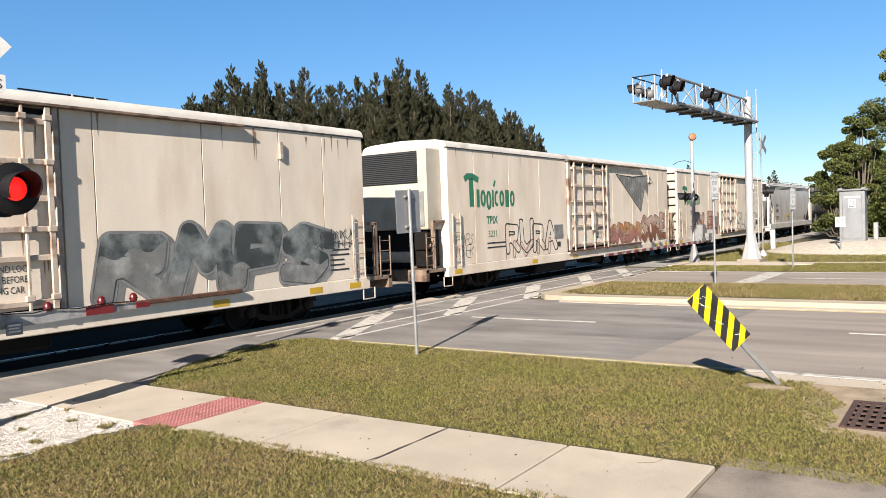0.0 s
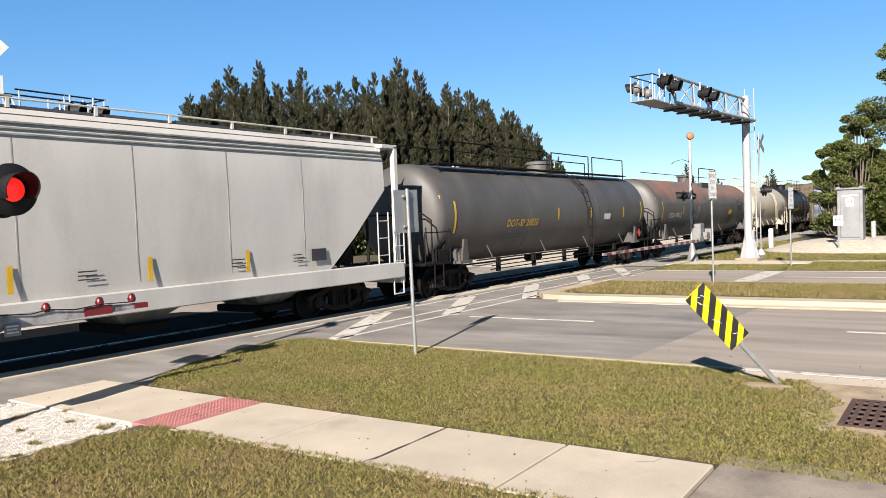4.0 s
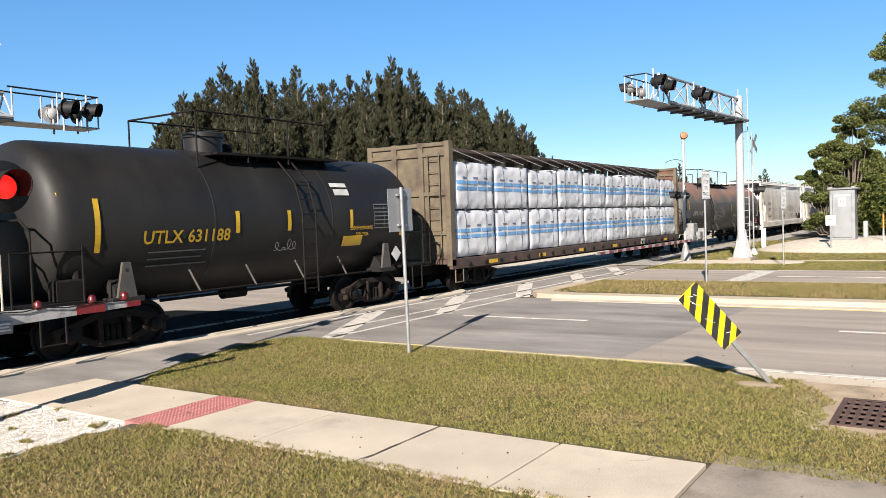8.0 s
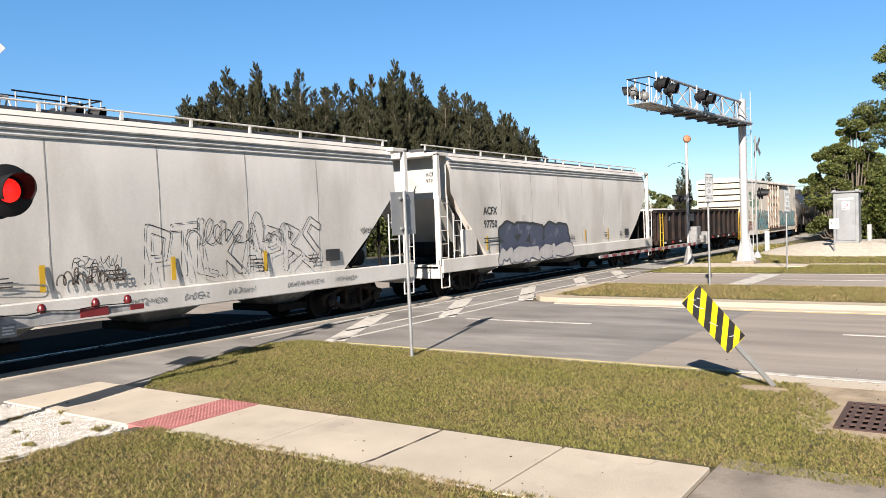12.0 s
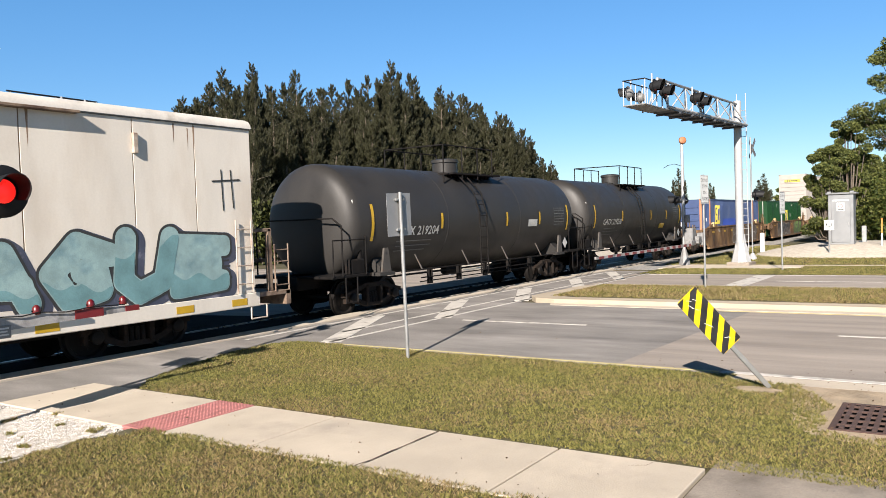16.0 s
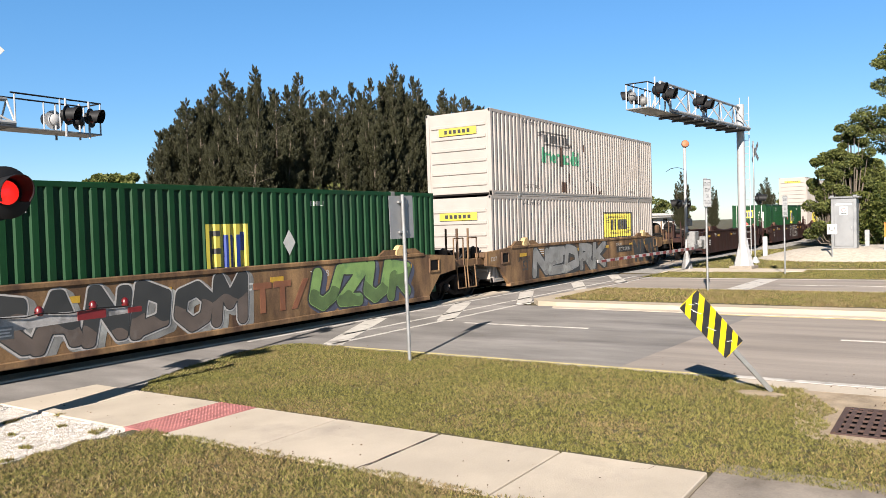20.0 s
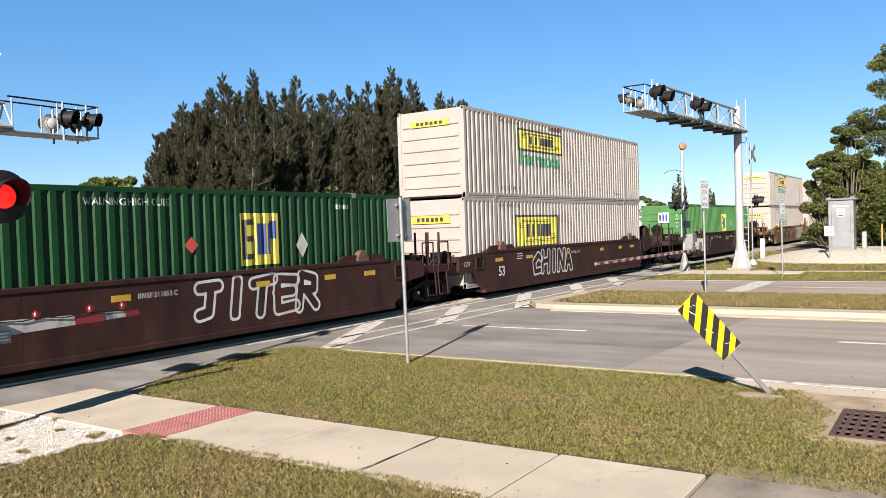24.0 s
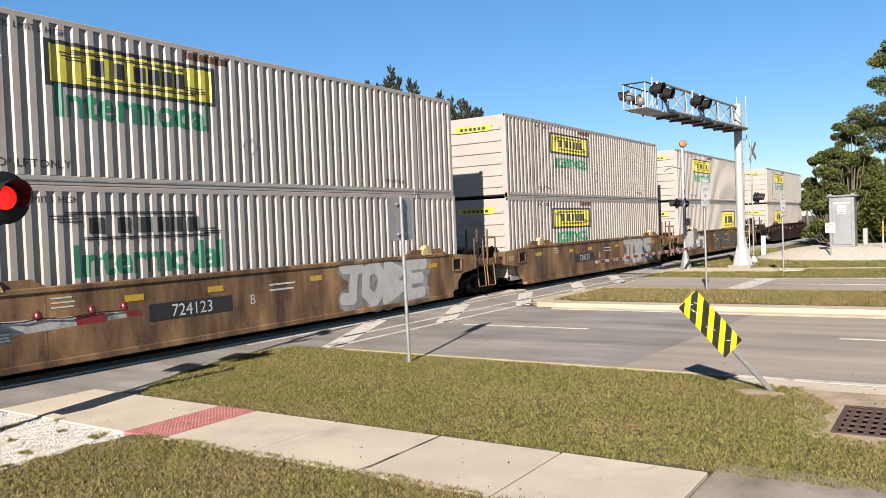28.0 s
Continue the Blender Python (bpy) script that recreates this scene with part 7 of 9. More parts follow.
        part("end_platform", Shape().box(min(x, x + w * 2.4), max(x, x + w * 2.4), -1.5, 1.5, 0.98, 1.06, 0.01), SPRAY_GREY, t)
        part("end_sill", Shape().box(min(x, x + w * 0.2), max(x, x + w * 0.2), -1.55, 1.55, 0.7, 1.1, 0.01), paint, t)
        part("slope_brace", Shape().rod((x + w * 0.75, -1.35, 3.1), (x + w * 2.5, -1.35, 1.3), 0.05, n=6).rod((x + w * 1.3, -1.35, 1.06), (x + w * 1.3, -1.35, 2.5), 0.04, n=6), IRON, t)
        part("air_tank", Shape().rod((x + w * 1.6, -0.9, 1.5), (x + w * 1.6, 0.5, 1.5), 0.24, n=12), IRON, t, smooth=40)
        ladder(t, x + w * 0.25, -1.57, 1.1, 3.1, 0.44, paint, 5)
        ladder(t, x + w * 0.95, -1.60, 1.26, 2.6, 0.44, paint, 3)
        part("step", Shape().pipe([(x + w * 0.08, -1.55, 0.85), (x + w * 0.08, -1.55, 0.42), (x + w * 0.5, -1.55, 0.42), (x + w * 0.5, -1.55, 0.85)], 0.02), paint, t)
        if w > 0:
            part("bearing_plate", Shape().box(x + 1.35, x + 2.2, -1.52, -1.42, 1.3, 2.1, 0.02), paint, t)
        coupler(t, x, -w)
        truck(t, x + w * 2.1)
    # roof walkway with rails
    for y in (-0.62, 0.62):
        part("walkway", Shape().box(0.3, L - 0.3, y - 0.26, y + 0.26, 4.50, 4.55), RAIL_DARK, t)
    part("walkway_rail", Shape().rod((0.2, -0.9, 4.66), (L - 0.2, -0.9, 4.66), 0.02).rod((0.2, 0.9, 4.66), (L - 0.2, 0.9, 4.66), 0.02), paint, t)
    for i in range(12):
        x = 0.4 + i * (L - 0.8) / 11
        part("walkway_bracket", Shape().box(x - 0.03, x + 0.03, -0.92, 0.92, 4.44, 4.5).box(x - 0.03, x + 0.03, -0.92, -0.88, 4.44, 4.68), paint, t)
    part("hatch_cover", Shape().box(1.2, L - 1.2, -0.3, 0.3, 4.44, 4.6, 0.04), paint, t)
    y = -1.54
    word(mark, 0.34, MARK_BLACK, t, pose(3.05, y, 2.55), bold=0.008)
    word(number, 0.34, MARK_BLACK, t, pose(3.05, y, 2.12), bold=0.008)
    word(mark, 0.16, MARK_BLACK, t, pose(0.68, -0.9, 3.75, 0, 0, -90))
    word(number, 0.16, MARK_BLACK, t, pose(0.68, -0.9, 3.55, 0, 0, -90))
    bars(t, 2.6, 1.75, 1.1, 2, 0.12, y, MARK_BLACK, 5)
    plate(t, "small_placard", 5.2, 5.42, 2.25, 2.5, y - 0.002, HOPPER_GREY)
    for x in (2.75, 5.9, 8.0, 10.6, 13.0):
        plate(t, "reflector", x, x + 0.10, 1.4, 1.85, y + 0.005, MARK_YELLOW)
    if mark == "NAHX":
        plate(t, "yellow_plate", 7.1, 7.7, 1.75, 1.98, y, MARK_YELLOW)
    for x in (7.2, 9.2, 12.6, 14.4):
        bars(t, x, 1.66, 0.4, 3, 0.07, y, MARK_BLACK, int(x * 3))
    plate(t, "data_panel", L - 3.6, L - 3.1, 1.5, 1.78, y, MARK_BLACK)
    art(t, y)
    return t


def art_h2(t, y):
    graffiti(t, 10.0, 14.8, 1.4, 2.5, y - 0.004, HOPPER_CREAM, SPRAY_DARK, "PTLKAPBS", 71, 0.05, hollow=True, w=0.013, fat=0.13)
    tag(t, 11.0, 2.2, 2.8, 0.5, y - 0.006, SPRAY_DARK, 79, 0.016)
    tag(t, 8.3, 1.55, 1.3, 0.22, y - 0.006, SPRAY_UMBER, 80, 0.03)
    graffiti(t, 3.6, 8.2, 1.35, 2.35, y - 0.004, HOPPER_CREAM, SPRAY_GREY, "NCUL", 77, 0.1, hollow=True, w=0.018, fat=0.2)
    scribble(t, 8.55, 1.85, 0.85, 0.3, y - 0.004, SPRAY_DARK, 72, 0.02)
    scribble(t, 16.3, 2.2, 0.6, 0.22, y - 0.004, SPRAY_DARK, 78, 0.025, 3)
    for x, w in ((9.6, 0.8), (10.8, 0.6), (11.9, 0.7), (13.6, 1.2), (15.2, 0.8), (5.0, 1.4)):
        scribble(t, x, 1.05, w, 0.17, -1.626, SPRAY_GREY, int(x * 10), 0.02, 3)


def art_h3(t, y):
    graffiti(t, 3.6, 9.1, 1.2, 2.2, y - 0.004, SPRAY_SLATE, SPRAY_DARK, 5, 75, 0.0, w=0.09, fat=0.62)
    graffiti(t, 3.4, 9.3, 0.9, 1.42, -1.63, SPRAY_PALE, SPRAY_SLATE, 6, 76, 0.0, w=0.04, fat=0.5)


hopper(63.3, "light grey covered hopper car with end ladders", "NAHX", "581506", HOPPER_GREY, lambda t, y: None)
hopper(193.5, "pale cream covered hopper car with thin line graffiti", "WLPX", "96719", HOPPER_CREAM, art_h2)
hopper(213.35, "pale cream covered hopper car with slate blue graffiti", "ACFX", "97750", HOPPER_CREAM, art_h3)


# ---- tank cars ----
PAD_GREY = mat("dusty_grey_brown_paint", (0.0504, 0.0446, 0.0389), 0.7, vary=0.2, scale=4, second=(0.0504, 0.036, 0.0252), cover=0.4, bump=0.05)
FADED_INK = mat("faded_grey_stencil", (0.1008, 0.1008, 0.0972), 0.7, vary=0.3, scale=5, bump=0)


def tank_car(s0, s1, label, words, paint, mark, style, r=1.57, zc=2.52, top=None, seed=0, text_x=3.0, dome_x=None, deck=None, ladder_x=None, glints=(0.45, 0.62, 0.82)):
    """style: platform (railed dome), bonnet (small protective housing) or walkway (long rails)."""
    L = s1 - s0
    t = rail_car("tank_car", label, s0, category="tank car")
    prof = []
    bowl = ((0.008, 0.0), (0.25, 0.012), (0.5, 0.05), (0.7, 0.10), (0.82, 0.155), (0.89, 0.21), (0.94, 0.275), (0.975, 0.35), (0.993, 0.43), (1.0, 0.52))
    prof += [(r * k, q) for k, q in bowl]
    prof += [(r, L * 0.33), (r + 0.006, L * 0.33 + 0.01), (r + 0.006, L * 0.33 + 0.05), (r, L * 0.33 + 0.06), (r, L * 0.66), (r + 0.006, L * 0.66 + 0.01), (r + 0.006, L * 0.66 + 0.05), (r, L * 0.66 + 0.06)]
    prof += [(r * k, L - q) for k, q in reversed(bowl)]
    prof.sort(key=lambda q: q[1])
    body = part("tank", Shape().lathe(prof, pose(0, 0, zc, 0, 90), 40), paint, t, smooth=30)
    if top:
        s, n, m = Shape(), 44, 60
        v, f = [], []
        for i in range(m + 1):
            x = 0.5 + (L - 1.0) * i / m
            low = 8 + 3 * noise.noise(Vector((x * 0.4, seed, 0)))
            for k in range(n + 1):
                a = radians(low + (180 - 2 * low) * k / n)
                v.append((x, (r + 0.006) * math.cos(a), zc + (r + 0.006) * math.sin(a)))
        f = [(i * (n + 1) + k, i * (n + 1) + k + 1, (i + 1) * (n + 1) + k + 1, (i + 1) * (n + 1) + k) for i in range(m) for k in range(n)]
        part("rusted_top", s.add(v, f), top, body, "rust-streaked upper shell", smooth=60)
    for x, w in ((0, 1), (L, -1)):
        a, b = min(x - w * 0.65, x + w * 2.9), max(x - w * 0.65, x + w * 2.9)
        part("stub_sill", Shape().box(a, b, -0.35, 0.35, 0.75, 1.12, 0.02), IRON, t)
        part("end_platform", Shape().box(min(x - w * 0.6, x + w * 0.9), max(x - w * 0.6, x + w * 0.9), -1.5, 1.5, 1.05, 1.12, 0.01), IRON, t)
        sad = x + w * 1.55
        part("bolster", Shape().prism([(-1.45, 1.0), (1.45, 1.0), (1.45, 1.25), (1.15, zc - 0.95), (-1.15, zc - 0.95), (-1.45, 1.25)], "x", sad - 0.2, sad + 0.2), paint, t)
        part("bolster_shelf", Shape().box(sad - 0.34, sad + 0.34, -1.56, -1.1, 1.0, 1.10, 0.01), paint, t)
        part("bolster_pad", Shape().prism([(sad - 0.20, 1.10), (sad + 0.20, 1.10), (sad + 0.09, 1.74), (sad - 0.07, 1.74)], "y", -1.53, -1.47), PAD_GREY if paint is not TANK_CREAM else paint, t)
        # a black disc on the pad's face painted as its shaded hole
        part("pad_hole", Shape().rod((sad, -1.535, 1.6), (sad, -1.525, 1.6), 0.04, n=10), SIGN_BLACK, t)
        part("end_rail", Shape().pipe([(x - w * 0.2, -1.5, 1.1), (x - w * 0.2, -1.5, 2.35), (x - w * 0.2, -1.2, 2.55), (x - w * 0.2, 1.2, 2.55), (x - w * 0.2, 1.5, 2.35), (x - w * 0.2, 1.5, 1.1)], 0.022), paint if paint is TANK_CREAM else IRON, t)
        part("end_grab", Shape().pipe([(x + w * 0.7, -1.52, 1.1), (x + w * 0.7, -1.52, 2.1)], 0.02).pipe([(x - w * 0.55, -1.5, 1.1), (x - w * 0.55, -1.5, 2.0), (x + w * 0.7, -1.52, 2.0)], 0.018), paint if paint is TANK_CREAM else IRON, t)
        part("step", Shape().pipe([(x - w * 0.1, -1.5, 1.05), (x - w * 0.1, -1.5, 0.42), (x + w * 0.35, -1.5, 0.42), (x + w * 0.35, -1.5, 1.05)], 0.02), paint if paint is TANK_CREAM else IRON, t)
        if w > 0:
            part("brake_gear", Shape().rod((x + 0.5, -0.4, 1.45), (x + 0.5, -1.1, 1.45), 0.16, n=10).box(x + 0.25, x + 0.8, -1.4, -1.15, 1.1, 1.5, 0.03).rod((x + 0.7, -1.3, 1.5), (x + 0.7, -1.3, 1.75), 0.07, n=8), IRON, t)
        coupler(t, x - w * 0.6, -w)
        truck(t, sad)
    part("side_pipe", Shape().rod((2.2, -1.52, 1.05), (L - 2.2, -1.52, 1.05), 0.022).rod((2.2, 1.52, 1.05), (L - 2.2, 1.52, 1.05), 0.022), IRON, t)
    if L > 13:
        part("brake_line", Shape().rod((3.4, -1.35, 0.80), (L - 3.4, -1.35, 0.80), 0.018).rod((3.4, -1.3, 0.68), (L - 3.4, -1.3, 0.68), 0.016), IRON, t)
        for i in range(5):
            x = 3.8 + (L - 7.6) * i / 4
            part("pipe_hanger", Shape().box(x - 0.02, x + 0.02, -1.37, -1.28, 0.62, 1.06).box(x + 0.12, x + 0.16, -1.37, -1.28, 0.62, 1.06).box(x - 0.02, x + 0.16, -1.37, -1.28, 0.60, 0.64), IRON, t)
    for i in range(4):
        x = 3.2 + (L - 6.4) * i / 3
        part("pipe_bracket", Shape().rod((x, -1.53, 1.05), (x - 0.14, -1.38, 1.5), 0.022), PAD_GREY if paint is not TANK_CREAM else paint, t)
    part("brake_rigging", Shape().rod((3, -0.5, 0.85), (L - 3, -0.5, 0.85), 0.03).rod((L * 0.44, -0.3, 0.82), (L * 0.50, -0.3, 0.82), 0.13, n=10), IRON, t)
    cx, zt = dome_x or L / 2 + 0.3, zc + r
    pa, pb = deck or (cx - 1.2, cx + 3.0)
    lx = ladder_x or cx + 1.3
    hand = TANK_CREAM if paint is TANK_CREAM else IRON
    if style == "platform":
        part("dome", Shape().lathe([(0.42, -0.25), (0.42, 0.30), (0.46, 0.31), (0.46, 0.40), (0.3, 0.44)], pose(cx, 0, zt), 18), paint, t, smooth=30)
        part("valve", Shape().lathe([(0.14, -0.1), (0.14, 0.25), (0.09, 0.3)], pose(cx + 0.85, 0.2, zt), 10), hand, t)
        for y in (-0.85, 0.85):
            part("platform", Shape().box(pa, pb, y - 0.3, y + 0.3, zt - 0.16, zt - 0.11), hand, t)
            for k in range(4):
                x = pa + (pb - pa) * (k + 0.5) / 4
                part("platform_bracket", Shape().prism([(x - 0.03, zt - 0.16), (x + 0.03, zt - 0.16), (x + 0.03, zt - 0.5), (x - 0.03, zt - 0.5)], "y", y - 0.02 + 0.1 * (1 if y < 0 else -1), y + 0.02), hand, t)
        rail = Shape()
        for y in (-1.12, 1.12):
            rail.pipe([(pa - 0.5, y, zt - 0.45), (pa - 0.5, y, zt + 0.72), (pb - 0.5, y, zt + 0.72), (pb - 0.5, y, zt - 0.2)], 0.022)
            for k in (0.36, 0.68):
                x = pa - 0.5 + (pb - pa) * k
                rail.rod((x, y, zt - 0.3), (x, y, zt + 0.72), 0.022)
        rail.rod((pa - 0.5, -1.12, zt + 0.72), (pa - 0.5, 1.12, zt + 0.72), 0.022)
        part("platform_rail", rail, hand, t)
    elif style == "bonnet":
        part("dome", Shape().lathe([(0.42, -0.3), (0.42, 0.3), (0.48, 0.32), (0.48, 0.42), (0.3, 0.46)], pose(cx - 0.2, 0, zt), 16), paint, t, smooth=30)
        hs = Shape().box(cx - 0.2, cx + 3.2, -1.0, -0.9, zt - 0.6, zt - 0.05, 0.01)
        for k in range(5):
            x = cx + 0.1 + k * 0.7
            hs.add([(x, -0.95, zt - 0.1), (x + 0.3, -1.25, zt - 0.75), (x + 0.05, -1.25, zt - 0.75)], [(0, 1, 2), (2, 1, 0)])
        part("platform", hs, SPRAY_DARK, t)
        part("platform_rail", Shape().pipe([(cx - 0.6, -0.95, zt - 0.1), (cx - 0.6, -0.95, zt + 0.8), (cx + 3.0, -0.95, zt + 0.8), (cx + 3.0, -0.95, zt - 0.1)], 0.025), hand, t)
        part("top_line", Shape().rod((1.5, -0.3, zt + 0.35), (L - 1.5, -0.3, zt + 0.35), 0.018), hand, t)
    else:
        part("dome", Shape().lathe([(0.45, -0.3), (0.45, 0.3), (0.5, 0.32), (0.5, 0.42), (0.3, 0.46)], pose(cx + 0.4, 0, zt), 16), paint, t, smooth=30)
        a, b = L * 0.06, L * 0.94
        for y in (-0.75, 0.75):
            part("walkway", Shape().box(a, b, y - 0.2, y + 0.2, zt - 0.02, zt + 0.02), hand, t)
            s = Shape()
            for k in range(4):
                x0, x1 = a + (b - a) * k / 4, a + (b - a) * (k + 0.9) / 4
                s.pipe([(x0, y * 1.25, zt - 0.2), (x0, y * 1.25, zt + 0.7), (x1, y * 1.25, zt + 0.7), (x1, y * 1.25, zt - 0.2)], 0.022)
            part("walkway_rail", s, hand, t)
    if style != "bonnet":
        s = Shape()
        for dx in (-0.22, 0.22):
            s.pipe([(lx + dx, -r - 0.22, 0.75), (lx + dx, -r - 0.22, 2.6), (lx + dx, -r - 0.02, zt - 0.75), (lx + dx, -0.95, zt - 0.1)], 0.022)
        for k in range(9):
            z = 0.85 + k * 0.34
            yy = -r - 0.22 if z < 2.6 else -r - 0.22 + (z - 2.6) * 0.36
            s.rod((lx - 0.22, yy, z), (lx + 0.22, yy, z), 0.014, n=5)
        part("ladder", s, hand, t)
    # marks follow the shell's curve by lying on its tangent at mid height
    def lie(x, z):
        a = math.asin(max(-0.98, min(0.98, (z - zc) / r)))
        return pose(x, -(r + 0.02) * math.cos(a), z, -math.degrees(a), 0, 0)

    def curved(name, x0, x1, z0, z1, material, lab=""):
        s, n = Shape(), 6
        v = []
        for x in (x0, x1):
            for k in range(n + 1):
                a = math.asin(max(-0.99, min(0.99, (z0 + (z1 - z0) * k / n - zc) / r)))
                v.append((x, -(r + 0.02) * math.cos(a), zc + (r + 0.02) * math.sin(a)))
        s.add(v, [(k, n + 1 + k, n + 2 + k, k + 1) for k in range(n)])
        return part(name, s, material, body, lab)

    word(words, 0.36, mark, body, lie(text_x, 2.05), bold=0.006)
    word(words, 0.15, mark, body, pose(0.20, -r * 0.66, zc + 0.45, 0, 0, -72))
    for x, h in ((0.92, 0.95), (L * glints[0], 0.45), (L * glints[1], 0.45), (L * glints[2], 0.45), (L - 0.95, 0.95)):
        curved("reflector", x, x + 0.11, 2.42 - h / 2, 2.42 + h / 2, MARK_YELLOW)
    rng = random.Random(seed)
    for k in range(3):
        curved("writing_bar", text_x - 0.9, text_x + rng.uniform(0.3, 0.9), 1.88 - k * 0.13, 1.905 - k * 0.13, FADED_INK if paint is not TANK_CREAM else MARK_BLACK)
    ink = FADED_INK if paint is not TANK_CREAM else MARK_BLACK
    for k in range(7):
        curved("writing_bar", L - 2.1, L - 1.2, 2.76 - k * 0.1, 2.785 - k * 0.1, ink)
    for dx in (0.0, 0.42, 0.62, 0.885):
        curved("table_line", L - 2.1 + dx, L - 2.085 + dx, 2.16, 2.785, ink)
    if seed in (3, 4, 5, 8):
        curved("notice_panel", L * 0.7, L * 0.7 + 0.75, 2.1 if seed == 3 else 1.75, 2.36 if seed == 3 else 2.0, MARK_YELLOW, "yellow emergency notice panel")
    else:
        curved("notice_panel", L * 0.7, L * 0.7 + 0.7, 2.14, 2.38, MARK_WHITE, "pale emergency notice panel")
    dm = part("hazard_placard", Shape().box(-0.19, 0.19, -0.004, 0.0, -0.19, 0.19), PLACARD_RED if seed % 2 else MARK_WHITE, t, "diamond hazard placard", at=pose(L - 1.15, -1.55, 1.45) @ pose(0, 0, 0, 0, 45, 0) @ Matrix.Scale(0.8, 4))
    return t, curved


tank_car(83.5, 101.3, "dark grey tank car with long top walkway rails", "DOT-SP 20820", TANK_GREY, MARK_YELLOW, "walkway", seed=1, text_x=5.3)
t2, cv = tank_car(102.6, 122.45, "grey tank car with rust-stained top and small platform", "CPDX 199012", TANK_GREY, MARK_WHITE, "bonnet", top=TANK_RUSTY, seed=3, dome_x=10.2, glints=(0.22, 0.364, 0.508))
cv("dark_panel", 16.2, 17.2, 2.3, 3.0, MARK_BLACK)
cv("dark_panel", 14.0, 15.0, 1.5, 2.0, MARK_BLACK)
for i, wl in enumerate(("LIQUEFIED", "PETROLEUM GAS", "NON-ODORIZED")):
    word(wl, 0.13, MARK_WHITE, t2, pose(16.7, -1.585, 2.85 - i * 0.16), squeeze=0.8)
tag(t2, 4.3, 1.7, 2.0, 0.26, -1.60, SPRAY_AQUA_DULL, 83, 0.014)
tag(t2, 7.3, 1.8, 0.45, 0.3, -1.60, SPRAY_AQUA_DULL, 84, 0.014)
tank_car(123.65, 135.6, "cream tank car with railed dome platform", "UTLX 95679", TANK_CREAM, MARK_BLACK, "platform", seed=2, text_x=2.75, dome_x=6.2, deck=(5.6, 8.0), ladder_x=6.6, glints=(0.33, 0.53, 0.75))
t4, cv = tank_car(136.85, 147.75, "black tank car with yellow lettering and railed dome", "UTLX 631188", TANK_INK, MARK_YELLOW, "platform", r=1.58, zc=2.45, seed=4, text_x=2.95, dome_x=4.7, deck=(4.1, 8.0), ladder_x=6.15, glints=(0.38, 0.52, 0.72))
cv("white_panel", 7.35, 7.95, 3.2, 3.3, MARK_WHITE)
cv("white_panel", 7.4, 7.95, 3.0, 3.15, MARK_WHITE)
word("SODIUM HYDROXIDE", 0.13, MARK_YELLOW, t4, pose(8.3, -1.585, 2.14), squeeze=0.7)
word("SOLUTION", 0.13, MARK_YELLOW, t4, pose(8.3, -1.585, 1.98), squeeze=0.75)
tag(t4, 5.2, 1.85, 0.7, 0.3, -1.585, FADED_INK, 85, 0.014)
t5, cv = tank_car(173.1, 192.5, "grey tank car with rust-streaked top and white scrawls", "CPDX 110102", TANK_GREY, MARK_WHITE, "platform", top=TANK_RUSTY, seed=5, text_x=2.9, dome_x=10.0, deck=(4.9, 11.9), ladder_x=5.1, glints=(0.215, 0.55, 0.74))
tag(t5, 5.9, 1.86, 1.5, 0.42, -1.60, MARK_WHITE, 81, 0.014)
tag(t5, 7.6, 2.06, 1.3, 0.55, -1.604, MARK_WHITE, 82, 0.014)
tag(t5, 9.2, 1.9, 0.9, 0.36, -1.60, FADED_INK, 86, 0.014)
tag(t5, 10.9, 2.0, 1.0, 0.42, -1.60, MARK_WHITE, 87, 0.012)
for i, wl in enumerate(("NON-ODORIZED", "LIQUEFIED", "PETROLEUM", "GAS")):
    word(wl, 0.11, MARK_WHITE, t5, pose(16.3, -1.59, 2.2 - i * 0.14))
tank_car(274.3, 288.3, "black tank car with white lettering and railed dome", "GATX 219204", TANK_BLACK, MARK_WHITE, "platform", r=1.56, zc=2.47, seed=6, dome_x=6.9, deck=(5.6, 8.6), ladder_x=6.3, glints=(0.3, 0.585, 0.76))
tank_car(289.25, 303.0, "black tank car with white lettering and yellow reflectors", "GATX 219230", TANK_BLACK, MARK_WHITE, "platform", r=1.56, zc=2.47, seed=8, dome_x=6.8, deck=(5.6, 8.6), ladder_x=6.3, glints=(0.3, 0.585, 0.76))

PRINT_INK = mat("slate_print_ink", (0.1008, 0.1224, 0.18), 0.5, vary=0.1, bump=0)


